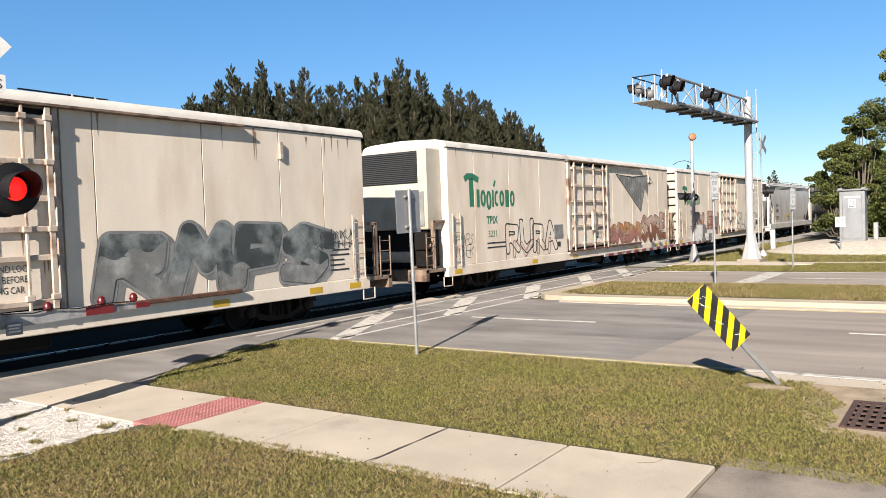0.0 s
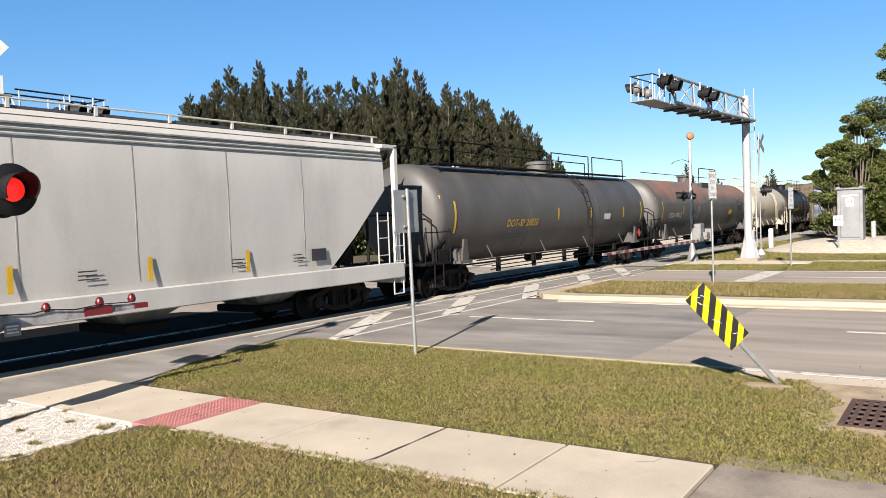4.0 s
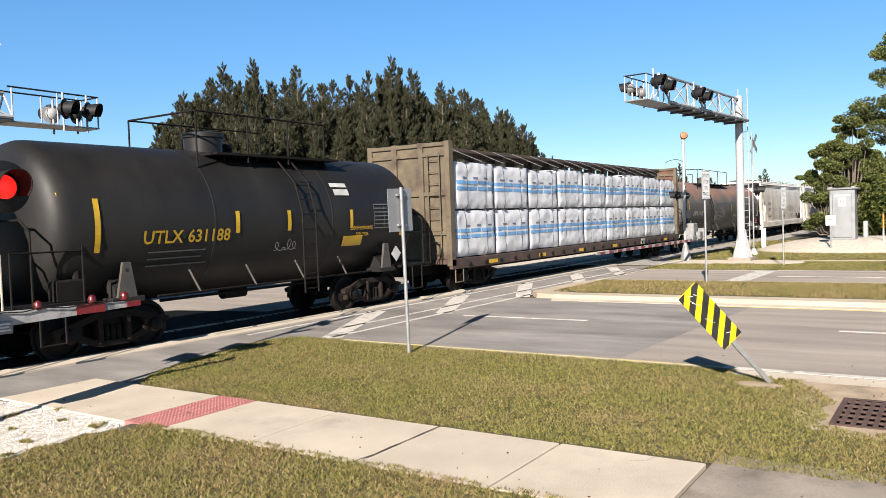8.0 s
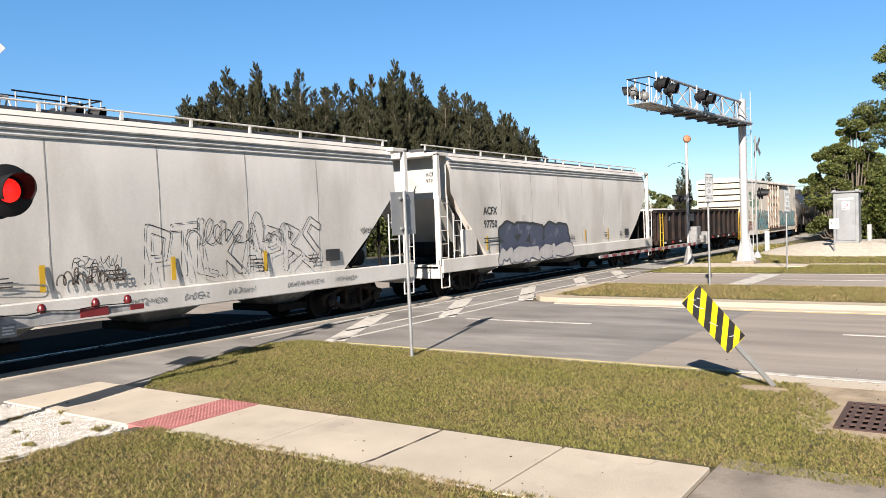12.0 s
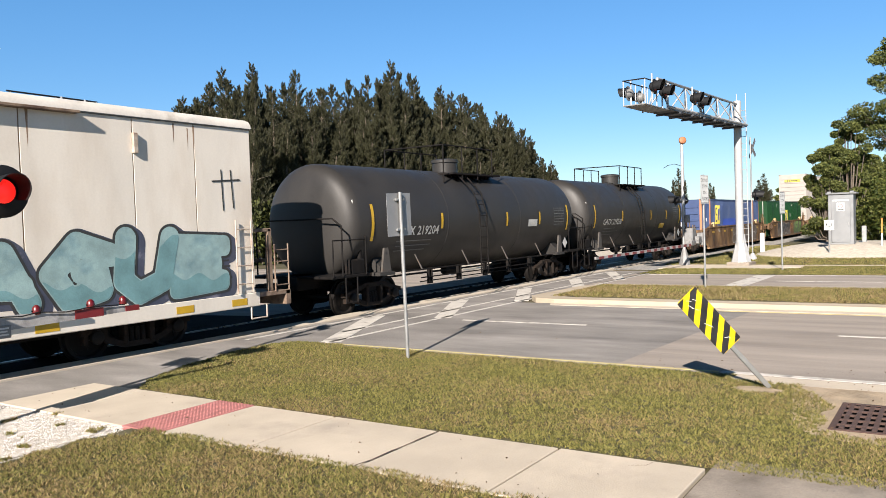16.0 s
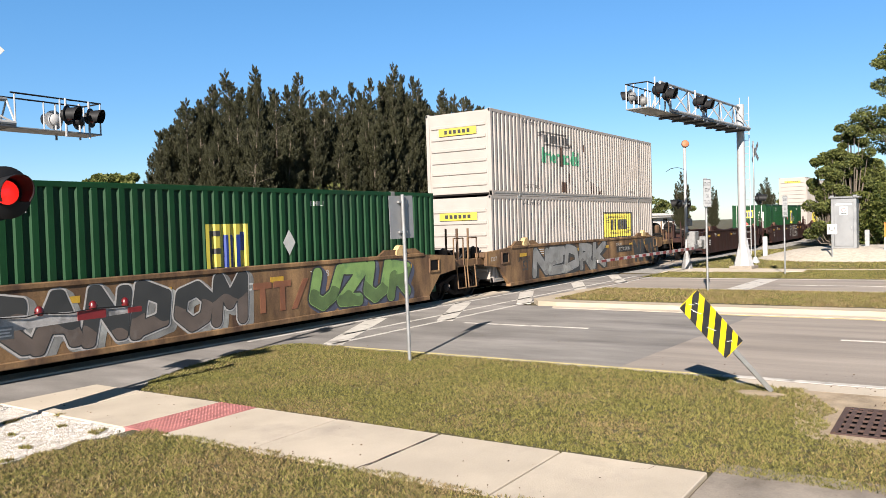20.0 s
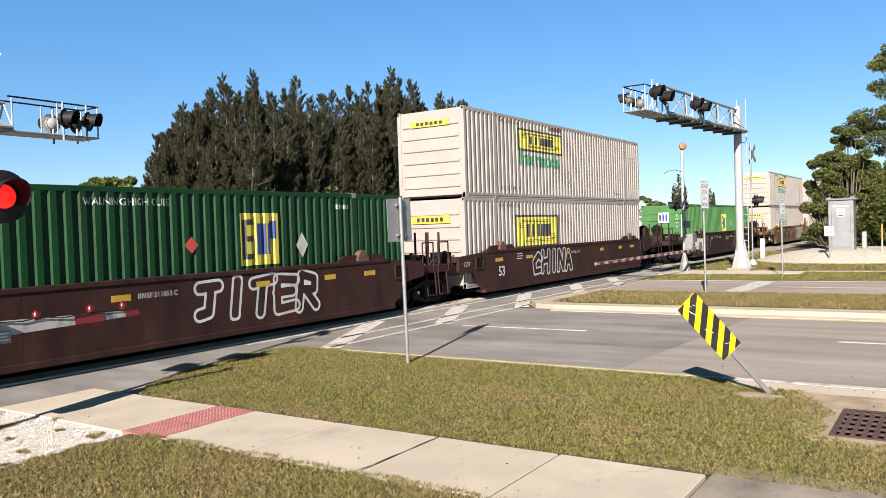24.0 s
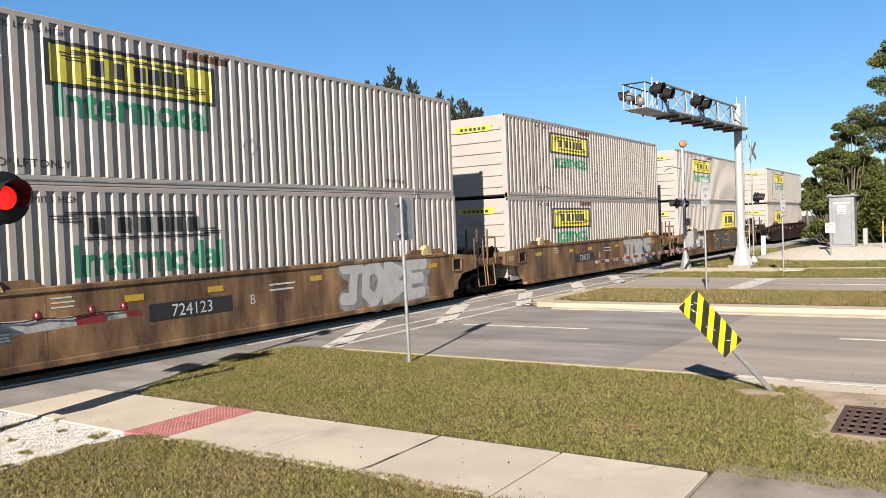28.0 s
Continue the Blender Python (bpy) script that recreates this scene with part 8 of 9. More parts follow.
# ---- centre-beam flat car with wrapped timber ----
def centre_beam(s0, L=22.7):
    t = rail_car("centre_beam_car", "olive and brown centre-beam flat car with end bulkheads", s0, category="flat car")
    part("deck", Shape().box(0, L, -1.42, 1.42, 0.95, 1.1, 0.02), BEAM_BROWN, t)
    for y in (-1.485, 1.485):
        part("side_sill", Shape().box(0, L, y - 0.065, y + 0.065, 0.8, 1.12, 0.02), BEAM_BROWN, t)
    part("centre_sill", Shape().box(-0.6, L + 0.6, -0.35, 0.35, 0.6, 0.98, 0.02), IRON, t)
    part("top_beam", Shape().box(0.2, L - 0.2, -0.62, 0.62, 4.5, 4.62, 0.02), BEAM_BROWN, t)
    part("beam_web", Shape().box(0.2, L - 0.2, -0.05, 0.05, 4.38, 4.5), BEAM_BROWN, t)
    for i in range(15):
        x = 0.9 + i * (L - 1.8) / 14
        part("beam_post", Shape().box(x - 0.2, x + 0.2, -0.2, 0.2, 1.1, 4.5, 0.01), BEAM_BROWN, t)
    for x, w in ((0, 1), (L, -1)):
        a, b = (x, x + 0.22) if w > 0 else (x - 0.22, x)
        part("bulkhead", Shape().box(a + 0.06, b - 0.06, -1.5, 1.5, 1.1, 4.6, 0.01), BEAM_OLIVE if w > 0 else RUST, t)
        for y in (-1.46, -0.5, 0.5, 1.46):
            part("bulkhead_post", Shape().box(a - 0.02, b + 0.02, y - 0.09, y + 0.09, 0.9, 4.68, 0.015), BEAM_OLIVE, t)
        for z in (1.9, 3.1, 4.3, 4.6):
            part("bulkhead_rib", Shape().box(a + 0.0, b - 0.0, -1.45, 1.45, z - 0.06, z + 0.06, 0.01), BEAM_OLIVE, t)
        ladder(t, x - w * 0.05, -1.0, 1.1, 4.3, 0.42, BEAM_OLIVE, 9, "y")
        part("step", Shape().pipe([(x + w * 0.2, -1.52, 0.85), (x + w * 0.2, -1.52, 0.4), (x + w * 0.65, -1.52, 0.4), (x + w * 0.65, -1.52, 0.85)], 0.02), BEAM_OLIVE, t)
        coupler(t, x - w * 0.5, -w)
        truck(t, x + w * 2.3)
    for i in range(14):
        x = 1.4 + i * (L - 2.4) / 14
        part("tie_cable", Shape().rod((x, -0.6, 4.62), (x + 0.7, -1.44, 4.14), 0.008, n=5), GALV, t)
    for i in range(22):
        x = 1.0 + i * (L - 2.0) / 21
        part("winch", Shape().rod((x, -1.6, 0.92), (x, -1.45, 0.92), 0.07, n=8), IRON, t)
    for i in range(6):
        plate(t, "reflector", 2.2 + i * 3.6, 2.75 + i * 3.6, 0.86, 0.98, -1.555, MARK_YELLOW)
    plate(t, "data_panel", L - 6.0, L - 5.5, 0.82, 1.08, -1.558, MARK_WHITE)
    return t


def pack_bulge(u, q, w, h, seed):
    """How far the wrap stands out: slack belly, pulled-in strap lines, creases and folds."""
    e = min(1, min(u, 1 - u) * 14) ** 0.6 * min(1, min(q, 1 - q) * 7) ** 0.6
    n = 0.04 * noise.noise(Vector((u * w * 0.8 + seed * 3.1, q * h * 0.9, seed * 0.7)))
    n += 0.020 * noise.noise(Vector((u * w * 2.0 - q * h * 3.0 + seed, q * h * 3.2 + u * w * 1.6, seed * 1.7)))
    n += 0.030 * abs(noise.noise(Vector((u * w * 1.6 + q * 5, q * h * 3 - u * 3, seed * 2.3))))
    return 0.06 * e + n


def timber_pack(s0, x0, x1, z0, z1, near, seed):
    """A wrapped stack of boards: bulging white plastic with printed blue bands and black straps."""
    rng = random.Random(seed)
    t = thing("timber_pack", "timber pack in white plastic wrap with blue printed bands", "timber pack", "timber packs on the flat car", at=pose(s0 + x0, TRACK_Y, z0))
    MOVING.append((t, s0 + x0))
    w, h = x1 - x0, z1 - z0
    ya, yb = (-1.44, -0.46) if near else (1.44, 0.46)
    nx, nz = 34, 18
    v, f = [], []
    for j in range(nz + 1):
        for i in range(nx + 1):
            u, q = i / nx, j / nz
            bulge = pack_bulge(u, q, w, h, seed)
            v.append((0.02 + u * (w - 0.04), ya + (-bulge if near else bulge), 0.03 + q * (h - 0.05) + 0.02 * noise.noise(Vector((u * 5, seed, 0)))))
    for j in range(nz):
        for i in range(nx):
            a = j * (nx + 1) + i
            q = (a, a + 1, a + nx + 2, a + nx + 1)
            f.append(q if near else tuple(reversed(q)))
    body = Shape().add(v, f)
    lo, hi = min(ya, yb), max(ya, yb)
    body.box(0.02, w - 0.02, lo + 0.03, hi - 0.03, 0.03, h - 0.02, 0.02)
    wrap = part("wrap", body, WRAP, t, smooth=60)
    for k0, k1 in ((0.40, 0.475), (0.53, 0.605)) if near else ():
        s = Shape()
        bv, bf = [], []
        for i in range(nx + 1):
            u = i / nx
            for q in (k0, k1):
                bulge = pack_bulge(u, q, w, h, seed)
                bv.append((0.02 + u * (w - 0.04), ya - bulge - 0.012, 0.03 + q * (h - 0.05)))
        for i in range(nx):
            if (i + seed) % 9 != 4:
                bf.append((2 * i, 2 * i + 2, 2 * i + 3, 2 * i + 1))
        part("blue_band", s.add(bv, bf), WRAP_BLUE, wrap, smooth=60)
    if near:
        def lying(name, u0, u1, q0, q1, material, owner, n=10, skew=0.0):
            """A thin strip that lies on the wrap."""
            lv, lf = [], []
            for k in range(n + 1):
                c = k / n
                for side in (0, 1):
                    u, q = (u0 + (u1 - u0) * side + skew * c, q0 + (q1 - q0) * c) if q1 - q0 > (u1 - u0) * 0.5 else (u0 + (u1 - u0) * c, q0 + (q1 - q0) * (1 - side))
                    lv.append((0.02 + u * (w - 0.04), ya - pack_bulge(u, q, w, h, seed) - 0.014, 0.03 + q * (h - 0.05)))
                if k:
                    lf.append((2 * k - 2, 2 * k - 1, 2 * k + 1, 2 * k))
            return part(name, Shape().add(lv, lf), material, owner)

        for i in range(nx):
            if (i + seed) % 9 == 1 and i < nx - 4:
                lying("printed_mark", i / nx, i / nx + 0.10, 0.655, 0.69, PRINT_INK, wrap, 4)
        skew = rng.uniform(-0.05, 0.05)
        for u in (0.27, 0.76):
            lying("strap", u, u + 0.009, 0.0, 1.0, STRAP, t, 12, skew)
        part("strap", Shape().box(-0.015, 0.015, ya - 0.03, ya - 0.015, 0.0, h), STRAP, t)
        for x in (-0.1, w * 0.25, w * 0.74):
            part("strap_pad", Shape().box(x, x + 0.2, ya - 0.07, ya + 0.1, h - 0.02, h + 0.03, 0.01), STRAP, t)
    return t


CB = 149.4
centre_beam(CB)
for tier, (z0, z1) in enumerate(((1.12, 2.59), (2.60, 4.04))):
    for i in range(9):
        jig = 0.06 * math.sin(i * 2.1 + tier)
        for near in (True, False):
            timber_pack(CB, 0.35 + i * 2.44, 0.35 + (i + 1) * 2.44, z0, z1 + jig * tier, near, 200 + i + tier * 20)


# ---- gondola ----
def gondola(s0, L=16.9):
    t = rail_car("gondola_car", "rusty brown open gondola car with ribbed sides", s0, category="gondola")
    for y in (-1, 1):
        a, b = (-1.44, -1.38) if y < 0 else (1.38, 1.44)
        part("side_wall", Shape().box(0, L, a, b, 1.0, 2.5, 0.01), GONDOLA_RUST, t)
        part("top_chord", Shape().box(-0.05, L + 0.05, min(a, b) - 0.1, max(a, b) + 0.06, 2.44, 2.6, 0.02), GONDOLA_RUST, t)
        part("side_sill", Shape().box(0, L, min(a, b) - 0.08, max(a, b) + 0.05, 0.82, 1.05, 0.02), GONDOLA_RUST, t)
        for i in range(15):
            x = 0.35 + i * (L - 0.7) / 14
            o = -1.44 if y < 0 else 1.44
            part("side_post", Shape().prism([(x - 0.14, o), (x + 0.14, o), (x + 0.08, o + y * 0.13), (x - 0.08, o + y * 0.13)], "z", 0.98, 2.46), GONDOLA_RUST, t)
    part("floor", Shape().box(0.1, L - 0.1, -1.38, 1.38, 0.98, 1.08), GONDOLA_RUST, t)
    part("centre_sill", Shape().box(-0.6, L + 0.6, -0.35, 0.35, 0.6, 0.98, 0.02), IRON, t)
    for x, w in ((0, 1), (L, -1)):
        part("end_wall", Shape().box(min(x, x + w * 0.08), max(x, x + w * 0.08), -1.4, 1.4, 1.0, 2.5), GONDOLA_RUST, t)
        for z in (1.3, 1.8, 2.3):
            part("end_rib", Shape().box(min(x, x - w * 0.1), max(x, x - w * 0.1), -1.38, 1.38, z - 0.07, z + 0.07, 0.01), GONDOLA_RUST, t)
        ladder(t, x + w * 0.3, -1.64, 0.5, 2.4, 0.42, MARK_YELLOW, 5)
        coupler(t, x - w * 0.5, -w)
        truck(t, x + w * 2.2)
    word("517", 0.34, MARK_WHITE, t, pose(2.0, -1.448, 2.0))
    for i in range(12):
        plate(t, "reflector", 1.0 + i * 1.3, 1.35 + i * 1.3, 0.86, 0.96, -1.525, SIGN_RED if i % 2 else SIGN_WHITE)


gondola(232.95)


# ---- well cars ----
PITCH = 19.55


def well_unit(s0, label, paint, number, first, last, art=None):
    """One unit of a container well car. s0: where its container begins."""
    t = rail_car("well_car", label, s0, "well cars of the freight train", "well car")
    Y = 1.52
    for y in (-1, 1):
        o, i = y * Y, y * 1.40
        side = [(-0.75, 1.02), (0.1, 0.92), (0.75, 0.28), (15.4, 0.28), (16.05, 0.92), (16.9, 1.02), (16.9, 1.45), (15.1, 1.56), (1.05, 1.56), (-0.75, 1.45)]
        part("well_side", Shape().prism(side, "y", min(o, i), max(o, i)), paint, t)
        part("top_chord", Shape().box(0.9, 15.25, min(o, i) - 0.03, max(o, i) + 0.03, 1.50, 1.60, 0.015), paint, t)
        part("bottom_chord", Shape().box(0.7, 15.45, min(o, i) - 0.04, max(o, i) + 0.04, 0.24, 0.36, 0.015), paint, t)
        for x in (1.0, 13.2):
            part("end_guide", Shape().prism([(x, 1.58), (x + 2.0, 1.58), (x + 1.7, 1.74), (x + 0.3, 1.74)], "y", o - y * 0.02, o - y * 0.10), paint, t)
    part("well_floor", Shape().box(0.7, 15.45, -1.4, 1.4, 0.26, 0.34), IRON, t)
    for i in range(7):
        x = 1.4 + i * 2.2
        part("cross_member", Shape().box(x - 0.12, x + 0.12, -1.42, 1.42, 0.30, 0.40), paint, t)
    for x, w in ((0, -1), (16.15, 1)):
        out = x + w * (1.72 if (w < 0 and not first) or (w > 0 and not last) else 3.3)
        a, b = min(x + w * 0.1, out), max(x + w * 0.1, out)
        part("end_deck", Shape().box(a, b, -1.3, 1.3, 1.05, 1.28, 0.02), paint, t)
        part("end_sill", Shape().box(a, b, -0.4, 0.4, 0.72, 1.06, 0.02), IRON, t)
        part("deck_plate", Shape().box(min(x, x + w * 0.8), max(x, x + w * 0.8), -1.45, 1.45, 1.28, 1.44, 0.02), paint, t)
        for yy in (-1.2, -0.8):
            part("grab_post", Shape().rod((out - w * 0.35, yy, 1.2), (out - w * 0.35, yy, 2.25), 0.035), paint, t)
        part("hand_grab", Shape().pipe([(out - w * 0.15, -1.3, 1.1), (out - w * 0.15, -1.3, 1.95), (out - w * 0.7, -1.3, 1.95), (out - w * 0.7, -1.3, 1.1)], 0.022), paint, t)
        part("step", Shape().pipe([(out - w * 0.1, -1.3, 1.1), (out - w * 0.1, -1.35, 0.4), (out - w * 0.55, -1.35, 0.4), (out - w * 0.55, -1.3, 1.1)], 0.02), paint, t)
        part("brake_box", Shape().box(min(x + w * 0.5, x + w * 1.0), max(x + w * 0.5, x + w * 1.0), -1.1, -0.6, 1.28, 1.62, 0.03).rod((x + w * 0.9, -0.3, 1.4), (x + w * 0.9, 0.6, 1.4), 0.15, n=10), IRON, t)
        part("hose", Shape().pipe([(x + w * 0.3, -1.0, 1.4), (x + w * 0.8, -1.05, 1.65), (x + w * 1.3, -1.0, 1.5), (x + w * 1.7, -0.9, 1.1)], 0.025), STRAP, t)
        lock = x - w * 1.98
        part("box_lock", Shape().prism([(lock - 0.24, 1.57), (lock + 0.24, 1.57), (lock + 0.16, 1.74), (lock + 0.04, 1.86), (lock - 0.10, 1.84), (lock - 0.22, 1.70)], "y", -1.56, -1.40), LOCK_CREAM if paint is WELL_TAN else RUST, t)
        end = first if w < 0 else last
        if end:
            part("brake_stand", Shape().box(min(out - w * 0.9, out - w * 0.5), max(out - w * 0.9, out - w * 0.5), -0.75, -0.25, 1.28, 2.05, 0.04), paint, t)
            part("brake_cylinder", Shape().box(min(out - w * 0.55, out - w * 0.2), max(out - w * 0.55, out - w * 0.2), 0.2, 0.9, 1.28, 1.8, 0.03), paint, t)
            part("brake_wheel", Shape().lathe([(0.27, -0.02), (0.30, 0.0), (0.27, 0.02), (0.24, 0.0)], pose(out - w * 0.45, -0.5, 1.9, 0, 90), 18).box(-0.02, 0.02, -0.26, 0.26, -0.02, 0.02, m=pose(out - w * 0.45, -0.5, 1.9)), IRON, t)
            part("valve_body", Shape().box(min(x + w * 1.4, x + w * 1.9), max(x + w * 1.4, x + w * 1.9), -1.25, -0.85, 1.28, 1.55, 0.04).rod((x + w * 1.65, -1.2, 1.6), (x + w * 1.65, -0.5, 1.6), 0.07, n=8), IRON, t)
            part("hand_grab", Shape().pipe([(out - w * 1.2, -1.32, 1.2), (out - w * 1.2, -1.32, 1.75), (out - w * 1.7, -1.32, 1.75), (out - w * 1.7, -1.32, 1.2)], 0.018), paint, t)
            coupler(t, out, w)
            truck(t, x + w * 1.05)
        elif w > 0:
            truck(t, 16.15 + (PITCH - 16.15) / 2)
    for k, x in enumerate((2.9, 5.35, 8.07, 10.8, 13.25)):
        part("weld_seam", Shape().box(x - 0.012, x + 0.012, -Y - 0.0025, -Y, 0.36, 1.5), paint, t)
    for x in (0.2, 15.5):
        pocket = part("pocket_frame", Shape().box(x, x + 0.5, -Y - 0.035, -Y, 1.02, 1.06).box(x, x + 0.5, -Y - 0.035, -Y, 1.38, 1.42).box(x, x + 0.04, -Y - 0.035, -Y, 1.06, 1.38).box(x + 0.46, x + 0.5, -Y - 0.035, -Y, 1.06, 1.38), paint, t)
        part("pocket_plate", Shape().box(x + 0.06, x + 0.44, -Y - 0.006, -Y, 1.08, 1.36), IRON, pocket)
    y = -Y - 0.003
    if paint is not WELL_DARK:
        word("53", 0.46, MARK_BLACK if paint is WELL_TAN else MARK_WHITE, t, pose(1.9, y, 0.72), bold=0.01)
    bars(t, 3.0, 1.38, 0.5, 3, 0.08, y, MARK_WHITE, 3)
    for x, ww in ((1.5, 0.5), (3.7, 0.5), (7.0, 0.4), (10.5, 0.4), (12.7, 0.4), (14.2, 0.45)) if paint is WELL_BROWN else ((1.5, 0.5), (4.4, 0.4), (6.3, 0.4), (9.3, 0.4), (12.2, 0.4), (14.2, 0.45)):
        plate(t, "reflector", x, x + ww, 1.2, 1.32, y, DULL_OCHRE)
    word(number, 0.14 if paint is WELL_BROWN else 0.22, MARK_WHITE, t, pose({WELL_DARK: 5.6, WELL_BROWN: 8.0}.get(paint, 10.9), y, 1.22))
    if paint is not WELL_BROWN:
        bars(t, 8.0, 1.2, 1.0, 2, 0.12, y, MARK_WHITE, 7)
    pl = part("data_panel", Shape().box(-0.62, 0.0, y - 0.008, y, 1.06, 1.38), paint, t)
    word("125T", 0.2, MARK_WHITE, pl, pose(-0.31, y - 0.012, 1.15))
    if art:
        art(t, y - 0.002)
    return t


def art_w1(t, y):
    graffiti(t, 6.6, 14.0, 0.36, 1.52, y, SPRAY_UMBER, SPRAY_PALE, "JLBC", 401, 0.2, w=0.035, fat=0.42, shade=SPRAY_DARK)


def art_w2(t, y):
    graffiti(t, 3.0, 8.6, 0.40, 1.45, y, SPRAY_DARK, SPRAY_PALE, "RANDOM", 402, 0.1, w=0.03, shade=SPRAY_GREY, fat=0.36, tone=SPRAY_UMBER)
    for x, a in ((9.05, 0), (9.65, 0), (10.2, 1)):
        brand = Shape().box(x - 0.27, x + 0.27, y - 0.004, y, 1.08, 1.22).box(x - 0.08, x + 0.08, y - 0.004, y, 0.55, 1.08) if not a else Shape().prism([(x - 0.28, 0.55), (x - 0.1, 0.55), (x + 0.3, 1.22), (x + 0.12, 1.22)], "y", y - 0.004, y)
        part("brand_block", brand, SPRAY_RUSSET, t)
    graffiti(t, 10.6, 14.6, 0.40, 1.55, y, SPRAY_GREEN, SPRAY_DARK, "UZUR", 404, 0.3, w=0.045, shade=SPRAY_SLATE, tone=SPRAY_MOSS)


def art_w3(t, y):
    plate(t, "number_panel", 10.6, 12.5, 0.95, 1.24, y, SIGN_BLACK)
    word("DTTX 723198", 0.24, MARK_WHITE, t, pose(11.55, y - 0.006, 1.0), squeeze=0.9)
    scribble(t, 1.3, 1.12, 0.9, 0.26, y, SPRAY_DARK, 408, 0.03, 3)
    graffiti(t, 2.4, 9.3, 0.38, 1.5, y, SPRAY_SILVER, SPRAY_DARK, "NEDRK", 405, 0.1, w=0.045, shade=SPRAY_DARK, fat=0.30, tone=SPRAY_GREY)
    graffiti(t, 12.8, 16.2, 0.42, 1.48, y, SPRAY_DARK, SPRAY_UMBER, "NATO", 406, -0.35, w=0.02, fat=0.3)


def outline_art(x0, x1, n, seed, z1=1.3):
    return lambda t, y: graffiti(t, x0, x1, 0.55, z1, y, WELL_BROWN, MARK_WHITE, n, seed, 0.1, hollow=True, w=0.04)


def art_fe(t, y):
    graffiti(t, 0.75, 3.7, 0.5, 1.45, y - 0.004, SIGN_BLACK, SPRAY_PALE, "VOUGH", 413, 0.1, w=0.016, fat=0.24)
    scribble(t, 4.0, 1.1, 0.4, 0.4, y, SPRAY_GREY, 414, 0.03)
    graffiti(t, 9.9, 13.4, 0.42, 1.42, y, WELL_DARK, SPRAY_PALE, "JUGUS", 415, 0.2, hollow=True, w=0.02, fat=0.26)
    tag(t, 13.4, 0.78, 0.8, 0.24, y - 0.002, SPRAY_GREY, 416, 0.016)
    for x, num in ((14.45, "40"), (15.2, "45"), (15.6, "48"), (16.2, "53")):
        word(num, 0.15, SPRAY_PALE, t, pose(x, y - 0.002, 1.2))


def art_w8(t, y):
    graffiti(t, 10.3, 14.0, 0.40, 1.55, y, SPRAY_PALE, SPRAY_GREY, "JOBE", 407, 0.1, w=0.06, shade=SPRAY_GREY)
    plate(t, "number_panel", 4.9, 6.9, 0.78, 1.1, y, SIGN_BLACK)
    word("724123", 0.34, MARK_WHITE, t, pose(5.9, y - 0.006, 0.82))
    word("B", 0.3, MARK_WHITE, t, pose(7.5, y - 0.002, 0.85))


TANW = "faded tan container well car unit with graffiti on its side"
BRW = "dark red-brown container well car unit with white stencils"
well_unit(307.5, "faded tan well car unit with grey lettering graffiti", WELL_TAN, "723198", True, False, art_w1)
well_unit(307.5 + PITCH, "tan well car unit covered in white, red and green graffiti", WELL_TAN, "723198", False, False, art_w2)
well_unit(307.5 + 2 * PITCH, "tan well car unit with pale and black graffiti", WELL_TAN, "723198", False, True, art_w3)
well_unit(370.75, "empty dark red-brown well car unit", WELL_BROWN, "BNSF 211853 C", True, False, None)
well_unit(370.75 + PITCH, "dark red-brown well car unit with white outline graffiti", WELL_BROWN, "BNSF 211853 C", False, False, outline_art(8.8, 12.5, "JITER", 411, 1.45))
well_unit(370.75 + 2 * PITCH, "dark red-brown well car unit with pale outline graffiti", WELL_BROWN, "BNSF 211853 C", False, True, outline_art(4.2, 7.6, "CHINA", 412, 1.45))
well_unit(433.85, "dark brown single well car with white bubble graffiti", WELL_DARK, "FEC 72712", True, True, art_fe)
well_unit(457.95, "tan well car unit with pale outlined graffiti", WELL_TAN, "724123", True, False, art_w8)
well_unit(457.95 + PITCH, "tan well car unit with grey graffiti patches", WELL_TAN, "724123", False, False, art_w8)
well_unit(457.95 + 2 * PITCH, "faded tan well car unit", WELL_TAN, "724123", False, True, art_w1)
well_unit(521.4, "dark brown well car carrying stacked boxes", WELL_DARK, "FEC 72740", True, True, None)


# ---- containers ----
RUST_DARK = mat("dark_rust_scab", (0.036, 0.018, 0.0115), 0.9, vary=0.4, scale=8, second=(0.1152, 0.0576, 0.0288), cover=0.35, bump=0.3)
BOX_L, BOX_W, BOX_H = 16.15, 2.59, 2.896
RIB = 0.276


def rib_depth(x):
    """How far the ribbed wall lies inside its outer face at x."""
    k = (x % RIB) / RIB
    if k < 0.42:
        return 0.0
    if k < 0.54:
        return (k - 0.42) / 0.12 * 0.046
    if k < 0.88:
        return 0.046
    return (1 - k) / 0.12 * 0.046


def ribbed(shape, x0, x1, z0, z1, y, out=0.0, side=-1):
    """A ribbed wall between x0 and x1; out lifts it off the wall below."""
    xs = {x0, x1}
    i = math.floor(x0 / RIB)
    while i * RIB < x1:
        for k in (0.0, 0.42, 0.54, 0.88):
            x = (i + k) * RIB
            if x0 < x < x1:
                xs.add(x)
        i += 1
    xs = sorted(xs)
    v = []
    for x in xs:
        yy = y - side * (rib_depth(x) - out)
        v += [(x, yy, z0), (x, yy, z1)]
    f = [(2 * i, 2 * i + 2, 2 * i + 3, 2 * i + 1) for i in range(len(xs) - 1)]
    return shape.add(v, f if side < 0 else [tuple(reversed(q)) for q in f])


